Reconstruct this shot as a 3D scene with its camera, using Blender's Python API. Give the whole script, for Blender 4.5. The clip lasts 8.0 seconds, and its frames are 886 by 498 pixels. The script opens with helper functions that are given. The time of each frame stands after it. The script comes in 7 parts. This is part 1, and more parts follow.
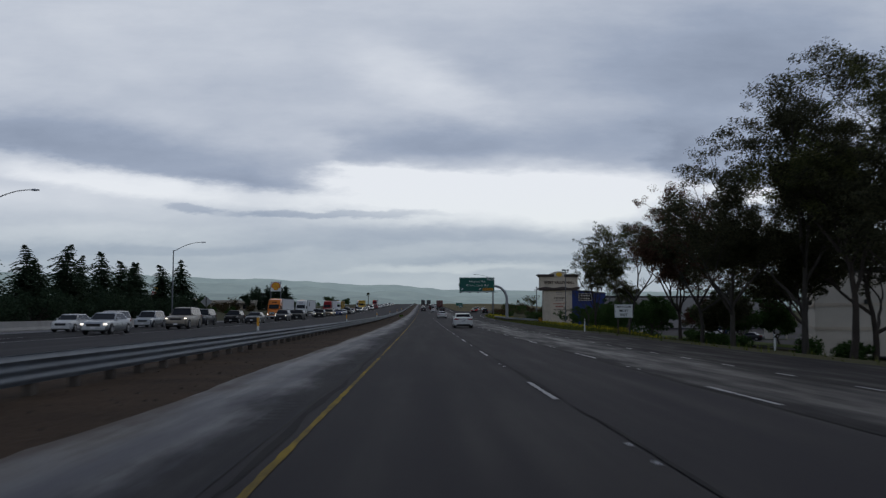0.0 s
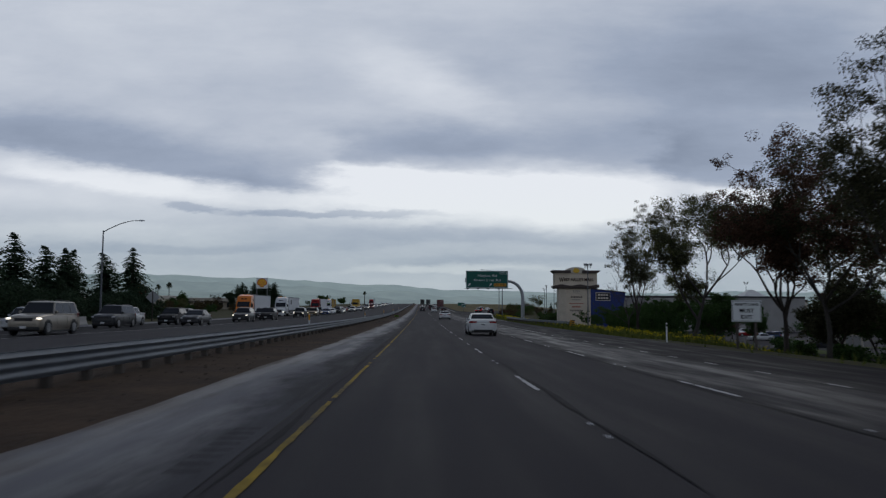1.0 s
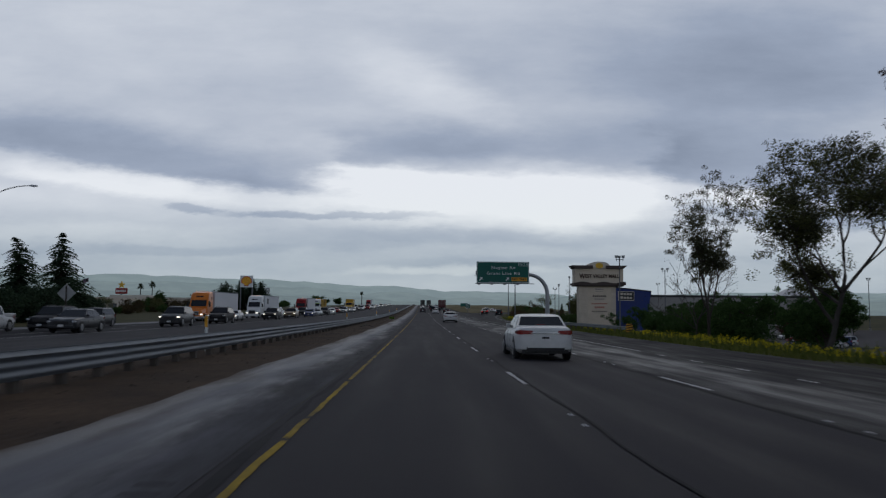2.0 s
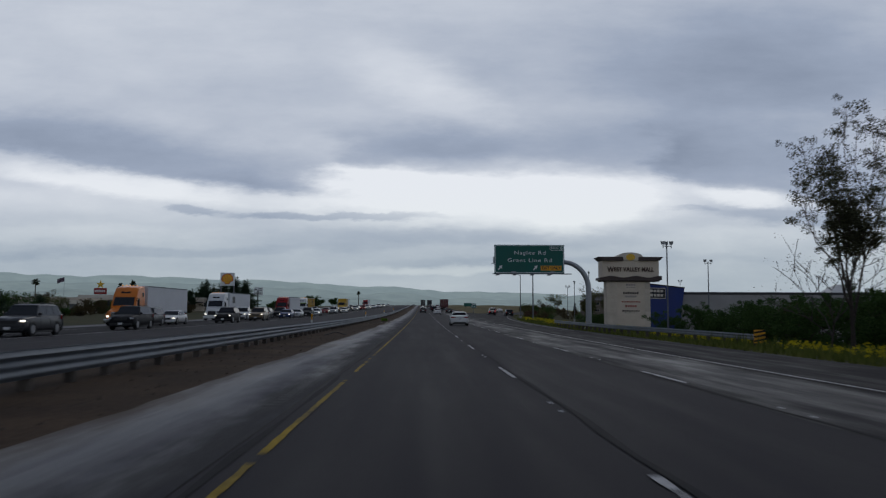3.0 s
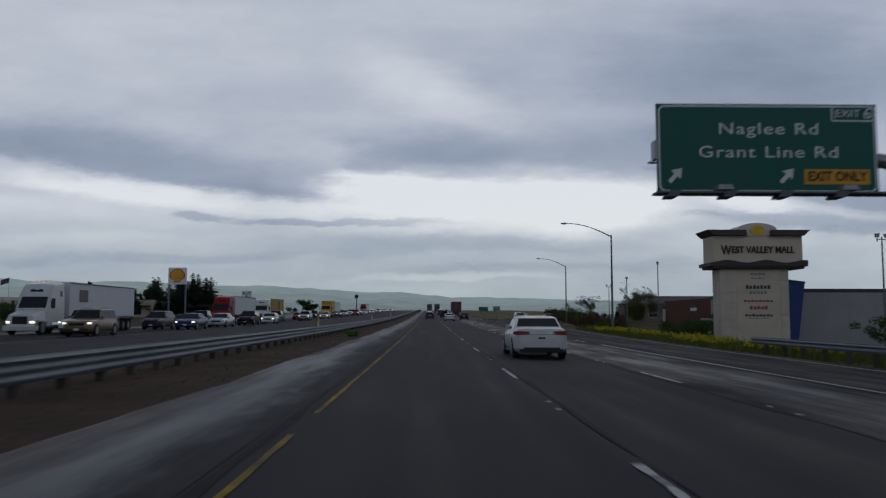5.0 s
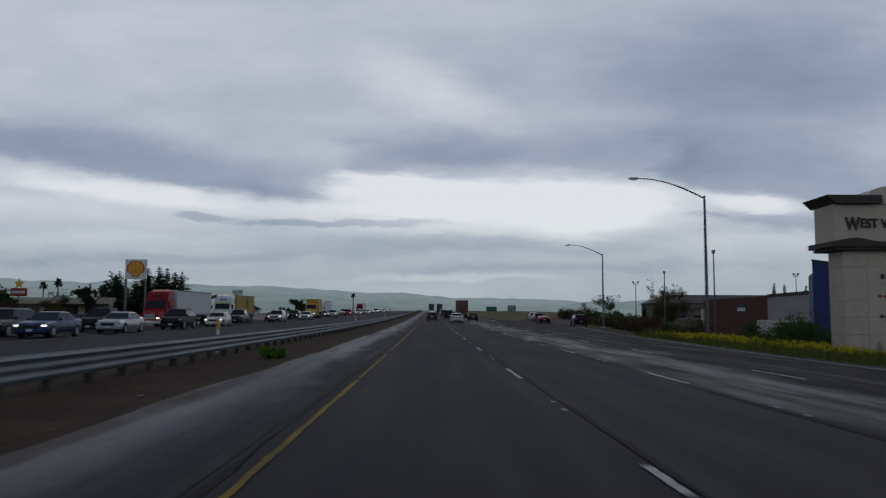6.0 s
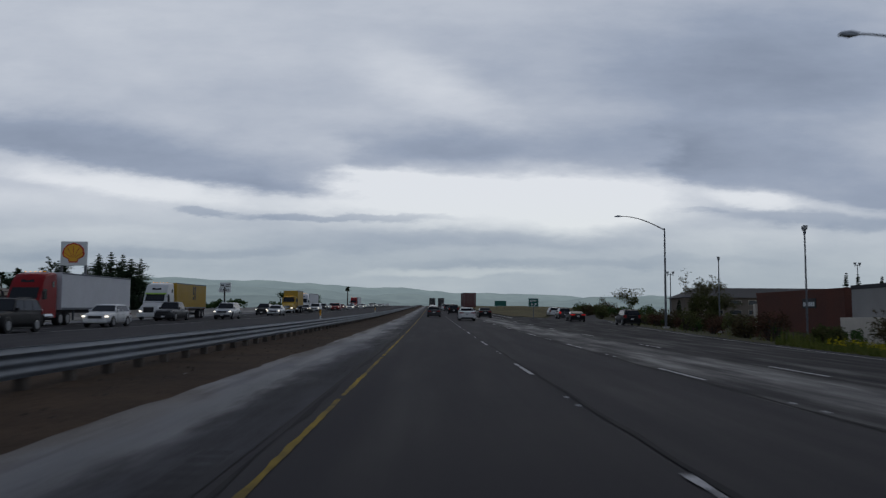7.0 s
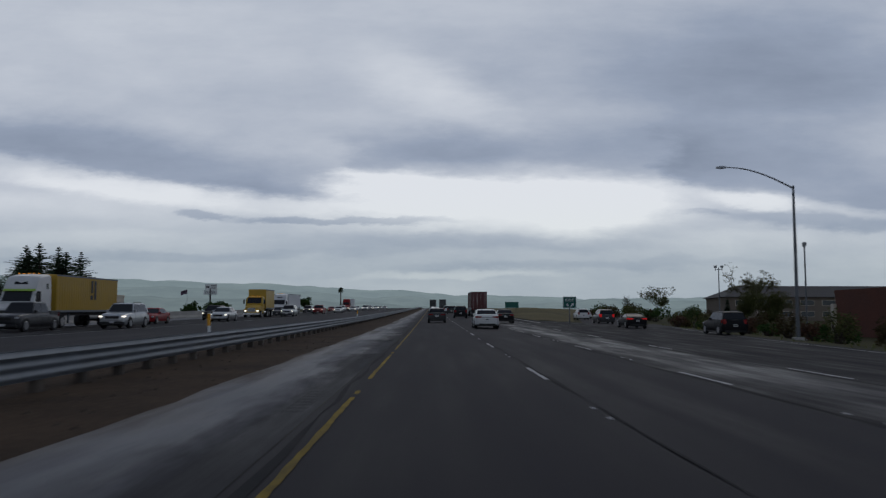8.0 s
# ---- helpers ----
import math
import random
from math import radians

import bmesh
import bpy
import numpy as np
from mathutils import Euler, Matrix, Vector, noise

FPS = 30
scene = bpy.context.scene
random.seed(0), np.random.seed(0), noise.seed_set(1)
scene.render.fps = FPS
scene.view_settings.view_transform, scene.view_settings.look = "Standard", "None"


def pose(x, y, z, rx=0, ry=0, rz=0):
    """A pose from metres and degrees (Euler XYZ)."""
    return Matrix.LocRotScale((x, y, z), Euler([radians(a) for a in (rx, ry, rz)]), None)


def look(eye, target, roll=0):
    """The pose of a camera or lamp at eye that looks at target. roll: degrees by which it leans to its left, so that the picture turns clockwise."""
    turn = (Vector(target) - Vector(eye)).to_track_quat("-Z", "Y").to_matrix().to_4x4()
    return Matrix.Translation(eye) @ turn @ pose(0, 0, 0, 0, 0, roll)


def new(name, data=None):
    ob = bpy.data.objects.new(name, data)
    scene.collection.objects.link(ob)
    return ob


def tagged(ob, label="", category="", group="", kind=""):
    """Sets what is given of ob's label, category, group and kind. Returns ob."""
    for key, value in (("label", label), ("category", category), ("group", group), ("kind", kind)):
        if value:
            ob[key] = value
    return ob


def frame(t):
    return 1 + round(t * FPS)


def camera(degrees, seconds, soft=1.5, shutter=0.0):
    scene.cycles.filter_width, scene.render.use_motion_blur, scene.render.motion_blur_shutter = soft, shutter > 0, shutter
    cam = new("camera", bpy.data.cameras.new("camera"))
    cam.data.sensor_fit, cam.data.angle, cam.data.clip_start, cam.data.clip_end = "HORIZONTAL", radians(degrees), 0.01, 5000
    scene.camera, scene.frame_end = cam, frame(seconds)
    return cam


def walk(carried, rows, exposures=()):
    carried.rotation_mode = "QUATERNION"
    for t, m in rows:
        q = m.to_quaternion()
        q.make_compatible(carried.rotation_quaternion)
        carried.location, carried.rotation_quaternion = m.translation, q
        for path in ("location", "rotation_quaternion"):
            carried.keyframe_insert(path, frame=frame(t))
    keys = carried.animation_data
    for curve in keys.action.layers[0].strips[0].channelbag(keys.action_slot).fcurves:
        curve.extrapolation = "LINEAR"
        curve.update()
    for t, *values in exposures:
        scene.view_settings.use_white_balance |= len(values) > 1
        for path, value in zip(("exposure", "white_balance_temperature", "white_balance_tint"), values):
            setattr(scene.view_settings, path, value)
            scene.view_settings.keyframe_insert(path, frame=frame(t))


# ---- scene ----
# The camera: a dashboard camera carried along the inner lane at 62 to 68 mph.
cam = camera(55.7, 8.0, soft=1.25, shutter=0.25)
EYE = 1.405
SAG, GRADE_FROM, CREST_FROM, CREST_TO = 5.8e-5, 345.0, 700.0, 1150.0


def smooth(a, b, v):
    s = min(1.0, max(0.0, (v - a) / (b - a)))
    return s * s * (3 - 2 * s)


def grade(y):
    """Height of the freeway's line: a sag curve, a long climb, then a crest."""
    if y <= 0:
        return 0.0
    if y < GRADE_FROM:
        return 0.5 * SAG * y * y
    z0, g = 0.5 * SAG * GRADE_FROM ** 2, SAG * GRADE_FROM
    if y < CREST_FROM:
        return z0 + g * (y - GRADE_FROM)
    z1, span = z0 + g * (CREST_FROM - GRADE_FROM), CREST_TO - CREST_FROM
    u = min(y, CREST_TO) - CREST_FROM
    top = z1 + g * (u - u * u / (2 * span) * 1.35)
    return top - max(0.0, y - CREST_TO) * 0.007


# seconds, sideways, along, yaw, pitch, roll
PATH = [
    (0.0, 0.00, 0.00, -1.42, 4.53, 0.05), (0.5, 0.02, 13.90, -1.46, 4.54, -0.12), (1.0, 0.05, 27.80, -1.47, 4.56, -0.32),
    (1.5, 0.09, 41.70, -1.43, 4.63, -0.40), (3.0, 0.20, 83.55, -1.42, 4.70, -0.17), (3.5, 0.25, 97.88, -1.25, 4.79, -0.08),
    (4.0, 0.25, 112.28, -1.17, 4.80, -0.01), (4.5, 0.24, 126.78, -1.05, 4.98, 0.00), (6.0, 0.19, 170.70, -0.85, 5.15, -0.17),
    (6.5, 0.11, 185.63, -0.80, 5.11, -0.19), (7.0, 0.02, 200.68, -0.83, 4.82, -0.32), (7.5, -0.07, 215.80, -0.82, 4.86, -0.12),
    (8.0, -0.13, 230.98, -0.81, 4.99, -0.09),
]
walk(cam, [(t, pose(x, y, EYE + grade(y), 90 + p, r, w)) for t, x, y, w, p, r in PATH], [(0.0, 0.09), (3.0, 0.09), (4.2, -0.02), (8.0, -0.02)])

# ---- sky and light ----


def links(tree):
    return lambda a, b: tree.links.new(a, b)


def build_world():
    """A low overcast: a Nishita sky behind a layer of stretched grey cloud with brighter gaps."""
    world = bpy.data.worlds.new("overcast_sky")
    scene.world = world
    world.use_nodes = True
    tree = world.node_tree
    tree.nodes.clear()
    N, join = tree.nodes.new, links(tree)

    def math(op, a, b=None, c=None, clamp=False):
        n = N("ShaderNodeMath")
        n.operation, n.use_clamp = op, clamp
        for i, v in enumerate((a, b, c)):
            if v is None:
                continue
            if isinstance(v, (int, float)):
                n.inputs[i].default_value = v
            else:
                join(v, n.inputs[i])
        return n.outputs[0]

    co = N("ShaderNodeTexCoord")
    sep = N("ShaderNodeSeparateXYZ")
    join(co.outputs["Generated"], sep.inputs[0])
    ahead = math("MAXIMUM", math("ABSOLUTE", sep.outputs[1]), 0.16)
    u = math("DIVIDE", sep.outputs[0], ahead)
    v = math("DIVIDE", math("MAXIMUM", sep.outputs[2], -0.05), ahead)
    flat = N("ShaderNodeCombineXYZ")
    join(u, flat.inputs[0]), join(v, flat.inputs[1])

    def fbm(sx, sy, detail, rough, seed):
        m = N("ShaderNodeMapping")
        m.inputs["Scale"].default_value = (sx, sy, 1)
        m.inputs["Location"].default_value = (seed, seed * 0.7, seed)
        join(flat.outputs[0], m.inputs[0])
        n = N("ShaderNodeTexNoise")
        n.inputs["Scale"].default_value, n.inputs["Detail"].default_value, n.inputs["Roughness"].default_value = 1.0, detail, rough
        join(m.outputs[0], n.inputs[0])
        return n

    # ragged edges: the place at which the shapes are read is bent by noise
    bend = fbm(7.0, 22.0, 6, 0.6, 3.1)
    sub = N("ShaderNodeVectorMath")
    sub.operation = "SUBTRACT"
    join(bend.outputs["Color"], sub.inputs[0])
    sub.inputs[1].default_value = (0.5, 0.5, 0.5)
    mul = N("ShaderNodeVectorMath")
    mul.operation = "MULTIPLY"
    join(sub.outputs[0], mul.inputs[0])
    mul.inputs[1].default_value = (0.16, 0.040, 0)
    add = N("ShaderNodeVectorMath")
    join(flat.outputs[0], add.inputs[0]), join(mul.outputs[0], add.inputs[1])

    def bank(cu, cv, ru, rv, turn, amount, hard=1.0):
        """One cloud or gap: a soft ellipse at cu, cv."""
        m = N("ShaderNodeMapping")
        m.vector_type = "TEXTURE"
        m.inputs["Location"].default_value = (cu, cv, 0)
        m.inputs["Rotation"].default_value = (0, 0, radians(turn))
        m.inputs["Scale"].default_value = (ru, rv, 1)
        join(add.outputs[0], m.inputs[0])
        g = N("ShaderNodeTexGradient")
        g.gradient_type = "SPHERICAL"
        join(m.outputs[0], g.inputs[0])
        f = math("MULTIPLY", g.outputs["Fac"], hard, clamp=True)
        s = N("ShaderNodeMapRange")
        s.interpolation_type = "SMOOTHSTEP"
        join(f, s.inputs["Value"])
        s.inputs["To Max"].default_value = amount
        return s.outputs[0]

    bent = N("ShaderNodeSeparateXYZ")
    join(add.outputs[0], bent.inputs[0])

    def step(value, lo, hi):
        r = N("ShaderNodeMapRange")
        r.interpolation_type = "SMOOTHSTEP"
        r.inputs["From Min"].default_value, r.inputs["From Max"].default_value = lo, hi
        join(value, r.inputs["Value"])
        return r.outputs[0]

    def shelf(u0, v0, u1, v1, thick, fade, amount):
        """A cloud with a clear lower edge from u0, v0 to u1, v1 that thins out upwards."""
        slope = (v1 - v0) / (u1 - u0)
        over = math("SUBTRACT", bent.outputs[1], math("MULTIPLY_ADD", bent.outputs[0], slope, v0 - slope * u0))
        body = math("MULTIPLY", step(over, -0.004, 0.010), math("SUBTRACT", 1.0, step(over, 0.012, thick)))
        span = math("MULTIPLY", step(bent.outputs[0], u0 - fade, u0 + fade), math("SUBTRACT", 1.0, step(bent.outputs[0], u1 - fade, u1 + fade)))
        return math("MULTIPLY", math("MULTIPLY", body, span), amount)

    # brightness by height above the horizon
    ramp = N("ShaderNodeValToRGB")
    ramp.color_ramp.interpolation = "EASE"
    stops = [(0.0, 0.44), (0.055, 0.45), (0.10, 0.50), (0.155, 0.56), (0.20, 0.53), (0.27, 0.50), (0.40, 0.51), (0.62, 0.30), (1.0, 0.17)]
    while len(ramp.color_ramp.elements) < len(stops):
        ramp.color_ramp.elements.new(0.5)
    for e, (p, c) in zip(ramp.color_ramp.elements, stops):
        e.position, e.color = p, (c, c, c, 1)
    join(v, ramp.inputs[0])
    lum = ramp.outputs[0]
    shapes = [
        (0.075, 0.147, 0.31, 0.0572, 0, 0.22, 1.6), (0.196, 0.143, 0.135, 0.0539, 0, 0.14, 1.2), (-0.033, 0.167, 0.128, 0.0269, 0, 0.1, 1.4),
        (-0.37, 0.16, 0.202, 0.0202, -6, 0.16, 1.5), (-0.424, 0.14, 0.283, 0.0471, -2, 0.07, 1.2), (-0.168, 0.14, 0.202, 0.0175, 0, 0.08, 1.2),
        (-0.003, 0.281, 0.155, 0.0572, -24, 0.12, 1.0), (-0.336, 0.335, 0.471, 0.0943, 5, 0.05, 1.0), (-0.1, 0.182, 0.04, 0.0081, -3, 0.12, 1.3),
        (-0.424, 0.218, 0.31, 0.0404, -5, -0.06, 1.2), (0.257, 0.211, 0.35, 0.0471, 0, -0.08, 1.2), (-0.006, 0.22, 0.162, 0.0269, -3, -0.08, 1.3),
        (0.472, 0.121, 0.175, 0.0148, -3, -0.12, 1.5), (0.395, 0.143, 0.085, 0.0120, -8, 0.16, 1.4), (0.33, 0.131, 0.05, 0.006, -4, -0.09, 1.5), (-0.1, 0.122, 0.182, 0.0062, -1, -0.14, 1.7),
        (-0.272, 0.128, 0.04, 0.0061, 0, -0.13, 2.0), (0.034, 0.096, 0.471, 0.0162, 0, -0.06, 1.3), (0.169, 0.069, 0.337, 0.0094, 1, -0.05, 1.3),
        (-0.302, 0.079, 0.337, 0.0094, 1, -0.05, 1.4), (0.021, 0.059, 0.175, 0.0081, 2, 0.08, 1.4), (0.304, 0.302, 0.377, 0.1145, 0, -0.085, 1.1),
        (0.47, 0.33, 0.34, 0.17, 0, -0.13, 1.1), (0.371, 0.1, 0.222, 0.0175, 0, 0.07, 1.2), (-0.37, 0.1, 0.337, 0.0175, 0, 0.07, 1.2),
    ]
    for s in shapes:
        lum = math("ADD", lum, bank(*s))
    for s in ((-0.6391, 0.2141, -0.1172, 0.1387, 0.080, 0.0303, -0.165),
              (-0.1003, 0.1838, 0.1118, 0.1717, 0.056, 0.0269, -0.125),
              (0.2852, 0.1664, 0.6404, 0.1185, 0.105, 0.022, -0.17),
              (-0.2822, 0.1502, -0.1003, 0.1401, 0.0337, 0.0404, -0.07),
              (-0.7064, 0.1502, -0.464, 0.1468, 0.0269, 0.0269, -0.06),
              (0.1017, 0.1737, 0.3037, 0.1737, 0.0943, 0.0404, -0.06)):
        lum = math("ADD", lum, shelf(*s))
    wide, fine, puff = fbm(2.2, 8.0, 5, 0.55, 8.0), fbm(9.0, 50.0, 5, 0.6, 1.7), fbm(8.0, 18.0, 7, 0.62, 5.3)
    lum = math("ADD", lum, math("MULTIPLY", math("SUBTRACT", puff.outputs["Fac"], 0.5), 0.13))
    lum = math("ADD", lum, math("MULTIPLY", math("SUBTRACT", wide.outputs["Fac"], 0.5), 0.20))
    lum = math("ADD", lum, math("MULTIPLY", math("SUBTRACT", fine.outputs["Fac"], 0.5), 0.055))
    lum = math("MAXIMUM", lum, 0.12)
    tint = N("ShaderNodeValToRGB")
    e = tint.color_ramp.elements
    e[0].position, e[0].color = 0.10, (0.096, 0.128, 0.196, 1)
    e[1].position, e[1].color = 0.75, (0.745, 0.775, 0.825, 1)
    mid = e.new(0.38)
    mid.color = (0.300, 0.352, 0.455, 1)
    join(lum, tint.inputs[0])

    sky = N("ShaderNodeTexSky")
    sky.sky_type, sky.sun_disc = "NISHITA", False
    sky.sun_elevation, sky.sun_rotation = radians(48), radians(20)
    clear = N("ShaderNodeBackground")
    clear.inputs["Strength"].default_value = 0.06
    join(sky.outputs[0], clear.inputs[0])
    low = N("ShaderNodeMix")
    low.data_type, low.blend_type = "RGBA", "MULTIPLY"
    join(math("SUBTRACT", 1.0, step(v, 0.03, 0.17)), low.inputs[0])
    join(tint.outputs[0], low.inputs[6])
    low.inputs[7].default_value = (1.0, 1.03, 0.955, 1)
    cloud = N("ShaderNodeBackground")
    join(low.outputs[2], cloud.inputs[0])
    mix = N("ShaderNodeMixShader")
    mix.inputs[0].default_value = 0.97
    join(clear.outputs[0], mix.inputs[1]), join(cloud.outputs[0], mix.inputs[2])
    out = N("ShaderNodeOutputWorld")
    join(mix.outputs[0], out.inputs["Surface"])


build_world()
sun = new("sun", bpy.data.lights.new("sun", "SUN"))
sun.data.energy, sun.data.angle, sun.data.color = 0.5, radians(40), (1.0, 0.97, 0.92)
sun.matrix_world = look((0, 0, 0), (-0.23, -0.63, -0.74))


# ---- materials ----
def material(name, colour, rough=0.6, metal=0.0, vary=0.25, grain=20.0, stain=0.8, bump=0.15, stretch=(1, 1, 1), second=None,
             coat=0.0, rough_vary=0.1, random_tint=0.0, space="Object", depth=0.02, spec=0.35):
    """A surface with variation at two scales: broad stains and fine grain, with relief from the grain."""
    m = bpy.data.materials.new(name)
    m.use_nodes = True
    tree = m.node_tree
    N, join = tree.nodes.new, links(tree)
    b = tree.nodes["Principled BSDF"]
    b.inputs["Roughness"].default_value, b.inputs["Metallic"].default_value = rough, metal
    b.inputs["Coat Weight"].default_value, b.inputs["Specular IOR Level"].default_value = coat, spec
    co = N("ShaderNodeTexCoord")
    mp = N("ShaderNodeMapping")
    mp.inputs["Scale"].default_value = stretch
    join(co.outputs[space], mp.inputs[0])
    big, small = N("ShaderNodeTexNoise"), N("ShaderNodeTexNoise")
    big.inputs["Scale"].default_value, big.inputs["Detail"].default_value = stain, 5
    small.inputs["Scale"].default_value, small.inputs["Detail"].default_value = grain, 4
    join(mp.outputs[0], big.inputs[0]), join(mp.outputs[0], small.inputs[0])
    dark = [c * (1 - vary) for c in colour]
    light = list(second) if second else [min(1, c * (1 + vary)) for c in colour]
    ramp = N("ShaderNodeValToRGB")
    ramp.color_ramp.elements[0].position, ramp.color_ramp.elements[1].position = 0.32, 0.68
    ramp.color_ramp.elements[0].color, ramp.color_ramp.elements[1].color = (*dark, 1), (*light, 1)
    mixn = N("ShaderNodeMath")
    mixn.operation = "MULTIPLY_ADD"
    join(small.outputs["Fac"], mixn.inputs[0])
    mixn.inputs[1].default_value = 0.4
    half = N("ShaderNodeMath")
    half.operation = "MULTIPLY"
    half.inputs[1].default_value = 0.6
    join(big.outputs["Fac"], half.inputs[0]), join(half.outputs[0], mixn.inputs[2])
    join(mixn.outputs[0], ramp.inputs[0])
    colour_out = ramp.outputs[0]
    if random_tint:
        info, hsv = N("ShaderNodeObjectInfo"), N("ShaderNodeHueSaturation")
        rng = N("ShaderNodeMapRange")
        rng.inputs["To Min"].default_value, rng.inputs["To Max"].default_value = 1 - random_tint, 1 + random_tint
        join(info.outputs["Random"], rng.inputs[0]), join(rng.outputs[0], hsv.inputs["Value"]), join(colour_out, hsv.inputs["Color"])
        colour_out = hsv.outputs[0]
    join(colour_out, b.inputs["Base Color"])
    rr = N("ShaderNodeMapRange")
    rr.inputs["To Min"].default_value, rr.inputs["To Max"].default_value = max(0.03, rough - rough_vary), min(1, rough + rough_vary)
    rr.inputs["From Min"].default_value, rr.inputs["From Max"].default_value = 0.3, 0.7
    join(big.outputs["Fac"], rr.inputs[0]), join(rr.outputs[0], b.inputs["Roughness"])
    if bump:
        bp = N("ShaderNodeBump")
        bp.inputs["Strength"].default_value, bp.inputs["Distance"].default_value = bump, depth
        join(small.outputs["Fac"], bp.inputs["Height"]), join(bp.outputs[0], b.inputs["Normal"])
    return m


def island_leaf(name, a, b_, rough=0.55):
    """Leaves: each leaf takes its own tone between two colours; light passes through a little."""
    m = bpy.data.materials.new(name)
    m.use_nodes = True
    tree = m.node_tree
    N, join = tree.nodes.new, links(tree)
    b = tree.nodes["Principled BSDF"]
    geo, ramp = N("ShaderNodeNewGeometry"), N("ShaderNodeValToRGB")
    ramp.color_ramp.elements[0].color, ramp.color_ramp.elements[1].color = (*a, 1), (*b_, 1)
    join(geo.outputs["Random Per Island"], ramp.inputs[0]), join(ramp.outputs[0], b.inputs["Base Color"])
    b.inputs["Roughness"].default_value, b.inputs["Specular IOR Level"].default_value = 0.85, 0.08
    trans = N("ShaderNodeBsdfTranslucent")
    join(ramp.outputs[0], trans.inputs[0])
    mix = N("ShaderNodeMixShader")
    mix.inputs[0].default_value = 0.25
    out = tree.nodes["Material Output"]
    join(b.outputs[0], mix.inputs[1]), join(trans.outputs[0], mix.inputs[2]), join(mix.outputs[0], out.inputs[0])
    return m


def glowing(name, colour, strength):
    m = bpy.data.materials.new(name)
    m.use_nodes = True
    b = m.node_tree.nodes["Principled BSDF"]
    b.inputs["Base Color"].default_value = (*colour, 1)
    b.inputs["Emission Color"].default_value = (*colour, 1)
    b.inputs["Emission Strength"].default_value = strength
    b.inputs["Roughness"].default_value = 0.2
    return m


def road_surface(name, base, streak, wet, seed, gloss, reach=0.02, bands=(), film=0.0, dust=None):
    """Worn asphalt: tyre tracks and wet streaks that run along the lanes, patches and fine aggregate.
    bands: (from, to, soft, amount) across the road, where the surface is paler and wetter, with ragged edges; on the
    outer lanes the paleness is painted sheen."""
    m = bpy.data.materials.new(name)
    m.use_nodes = True
    tree = m.node_tree
    N, join = tree.nodes.new, links(tree)
    b = tree.nodes["Principled BSDF"]
    co = N("ShaderNodeTexCoord")

    def op(kind, a, b_=None, c=None):
        n = N("ShaderNodeMath")
        n.operation = kind
        for i, v in enumerate((a, b_, c)):
            if isinstance(v, (int, float)):
                n.inputs[i].default_value = v
            elif v is not None:
                join(v, n.inputs[i])
        return n.outputs[0]

    def field(scale, s, detail=5, rough=0.55):
        mp, n = N("ShaderNodeMapping"), N("ShaderNodeTexNoise")
        mp.inputs["Scale"].default_value, mp.inputs["Location"].default_value = scale, (seed, seed, 0)
        n.inputs["Scale"].default_value, n.inputs["Detail"].default_value, n.inputs["Roughness"].default_value = s, detail, rough
        join(co.outputs["Object"], mp.inputs[0]), join(mp.outputs[0], n.inputs[0])
        return n.outputs["Fac"]

    def ease(v, lo, hi):
        r = N("ShaderNodeMapRange")
        r.interpolation_type = "SMOOTHSTEP"
        r.inputs["From Min"].default_value, r.inputs["From Max"].default_value = lo, hi
        join(v, r.inputs["Value"])
        return r.outputs[0]

    along, patch, grit = field((1, reach, 1), 1.6), field((1, 0.22, 1), 0.8, 7, 0.65), field((1, 1, 1), 26.0, 3)
    total = op("MULTIPLY_ADD", along, 0.50, op("MULTIPLY_ADD", grit, 0.15, op("MULTIPLY", patch, 0.35)))
    wetness = op("MULTIPLY_ADD", along, 0.6, op("MULTIPLY", patch, 0.4))
    if bands:
        sep = N("ShaderNodeSeparateXYZ")
        join(co.outputs["Object"], sep.inputs[0])
        ragged = op("MULTIPLY_ADD", op("SUBTRACT", field((0.6, 0.16, 1), 1.0, 8, 0.7), 0.5), 3.2, sep.outputs[0])
        soak = 0.0
        for lo, hi, soft, amount in bands:
            f = op("MULTIPLY", op("MULTIPLY", ease(ragged, lo - soft, lo + soft), op("SUBTRACT", 1.0, ease(ragged, hi - soft, hi + soft))), amount)
            total = op("ADD", total, f)
            soak = op("ADD", soak, op("DIVIDE", f, abs(amount))) if amount > 0.1 else soak
            wetness = op("SUBTRACT", wetness, op("MULTIPLY", f, 0.8))
    ramp = N("ShaderNodeValToRGB")
    ramp.color_ramp.elements[0].position, ramp.color_ramp.elements[1].position = 0.36, 0.70
    ramp.color_ramp.elements[0].color, ramp.color_ramp.elements[1].color = (*base, 1), (*streak, 1)
    join(total, ramp.inputs[0]), join(ramp.outputs[0], b.inputs["Base Color"])
    if dust:
        # soil that has drifted over the edge
        soil = N("ShaderNodeMix")
        soil.data_type = "RGBA"
        join(op("SUBTRACT", 1.0, ease(ragged, dust[0], dust[1])), soil.inputs[0])
        join(ramp.outputs[0], soil.inputs[6])
        soil.inputs[7].default_value = (*dust[2], 1)
        join(soil.outputs[2], b.inputs["Base Color"])
    rr = N("ShaderNodeMapRange")
    rr.inputs["From Min"].default_value, rr.inputs["From Max"].default_value = 0.36, 0.62
    rr.inputs["To Min"].default_value, rr.inputs["To Max"].default_value = wet
    join(wetness, rr.inputs[0]), join(rr.outputs[0], b.inputs["Roughness"])
    b.inputs["Specular IOR Level"].default_value = gloss
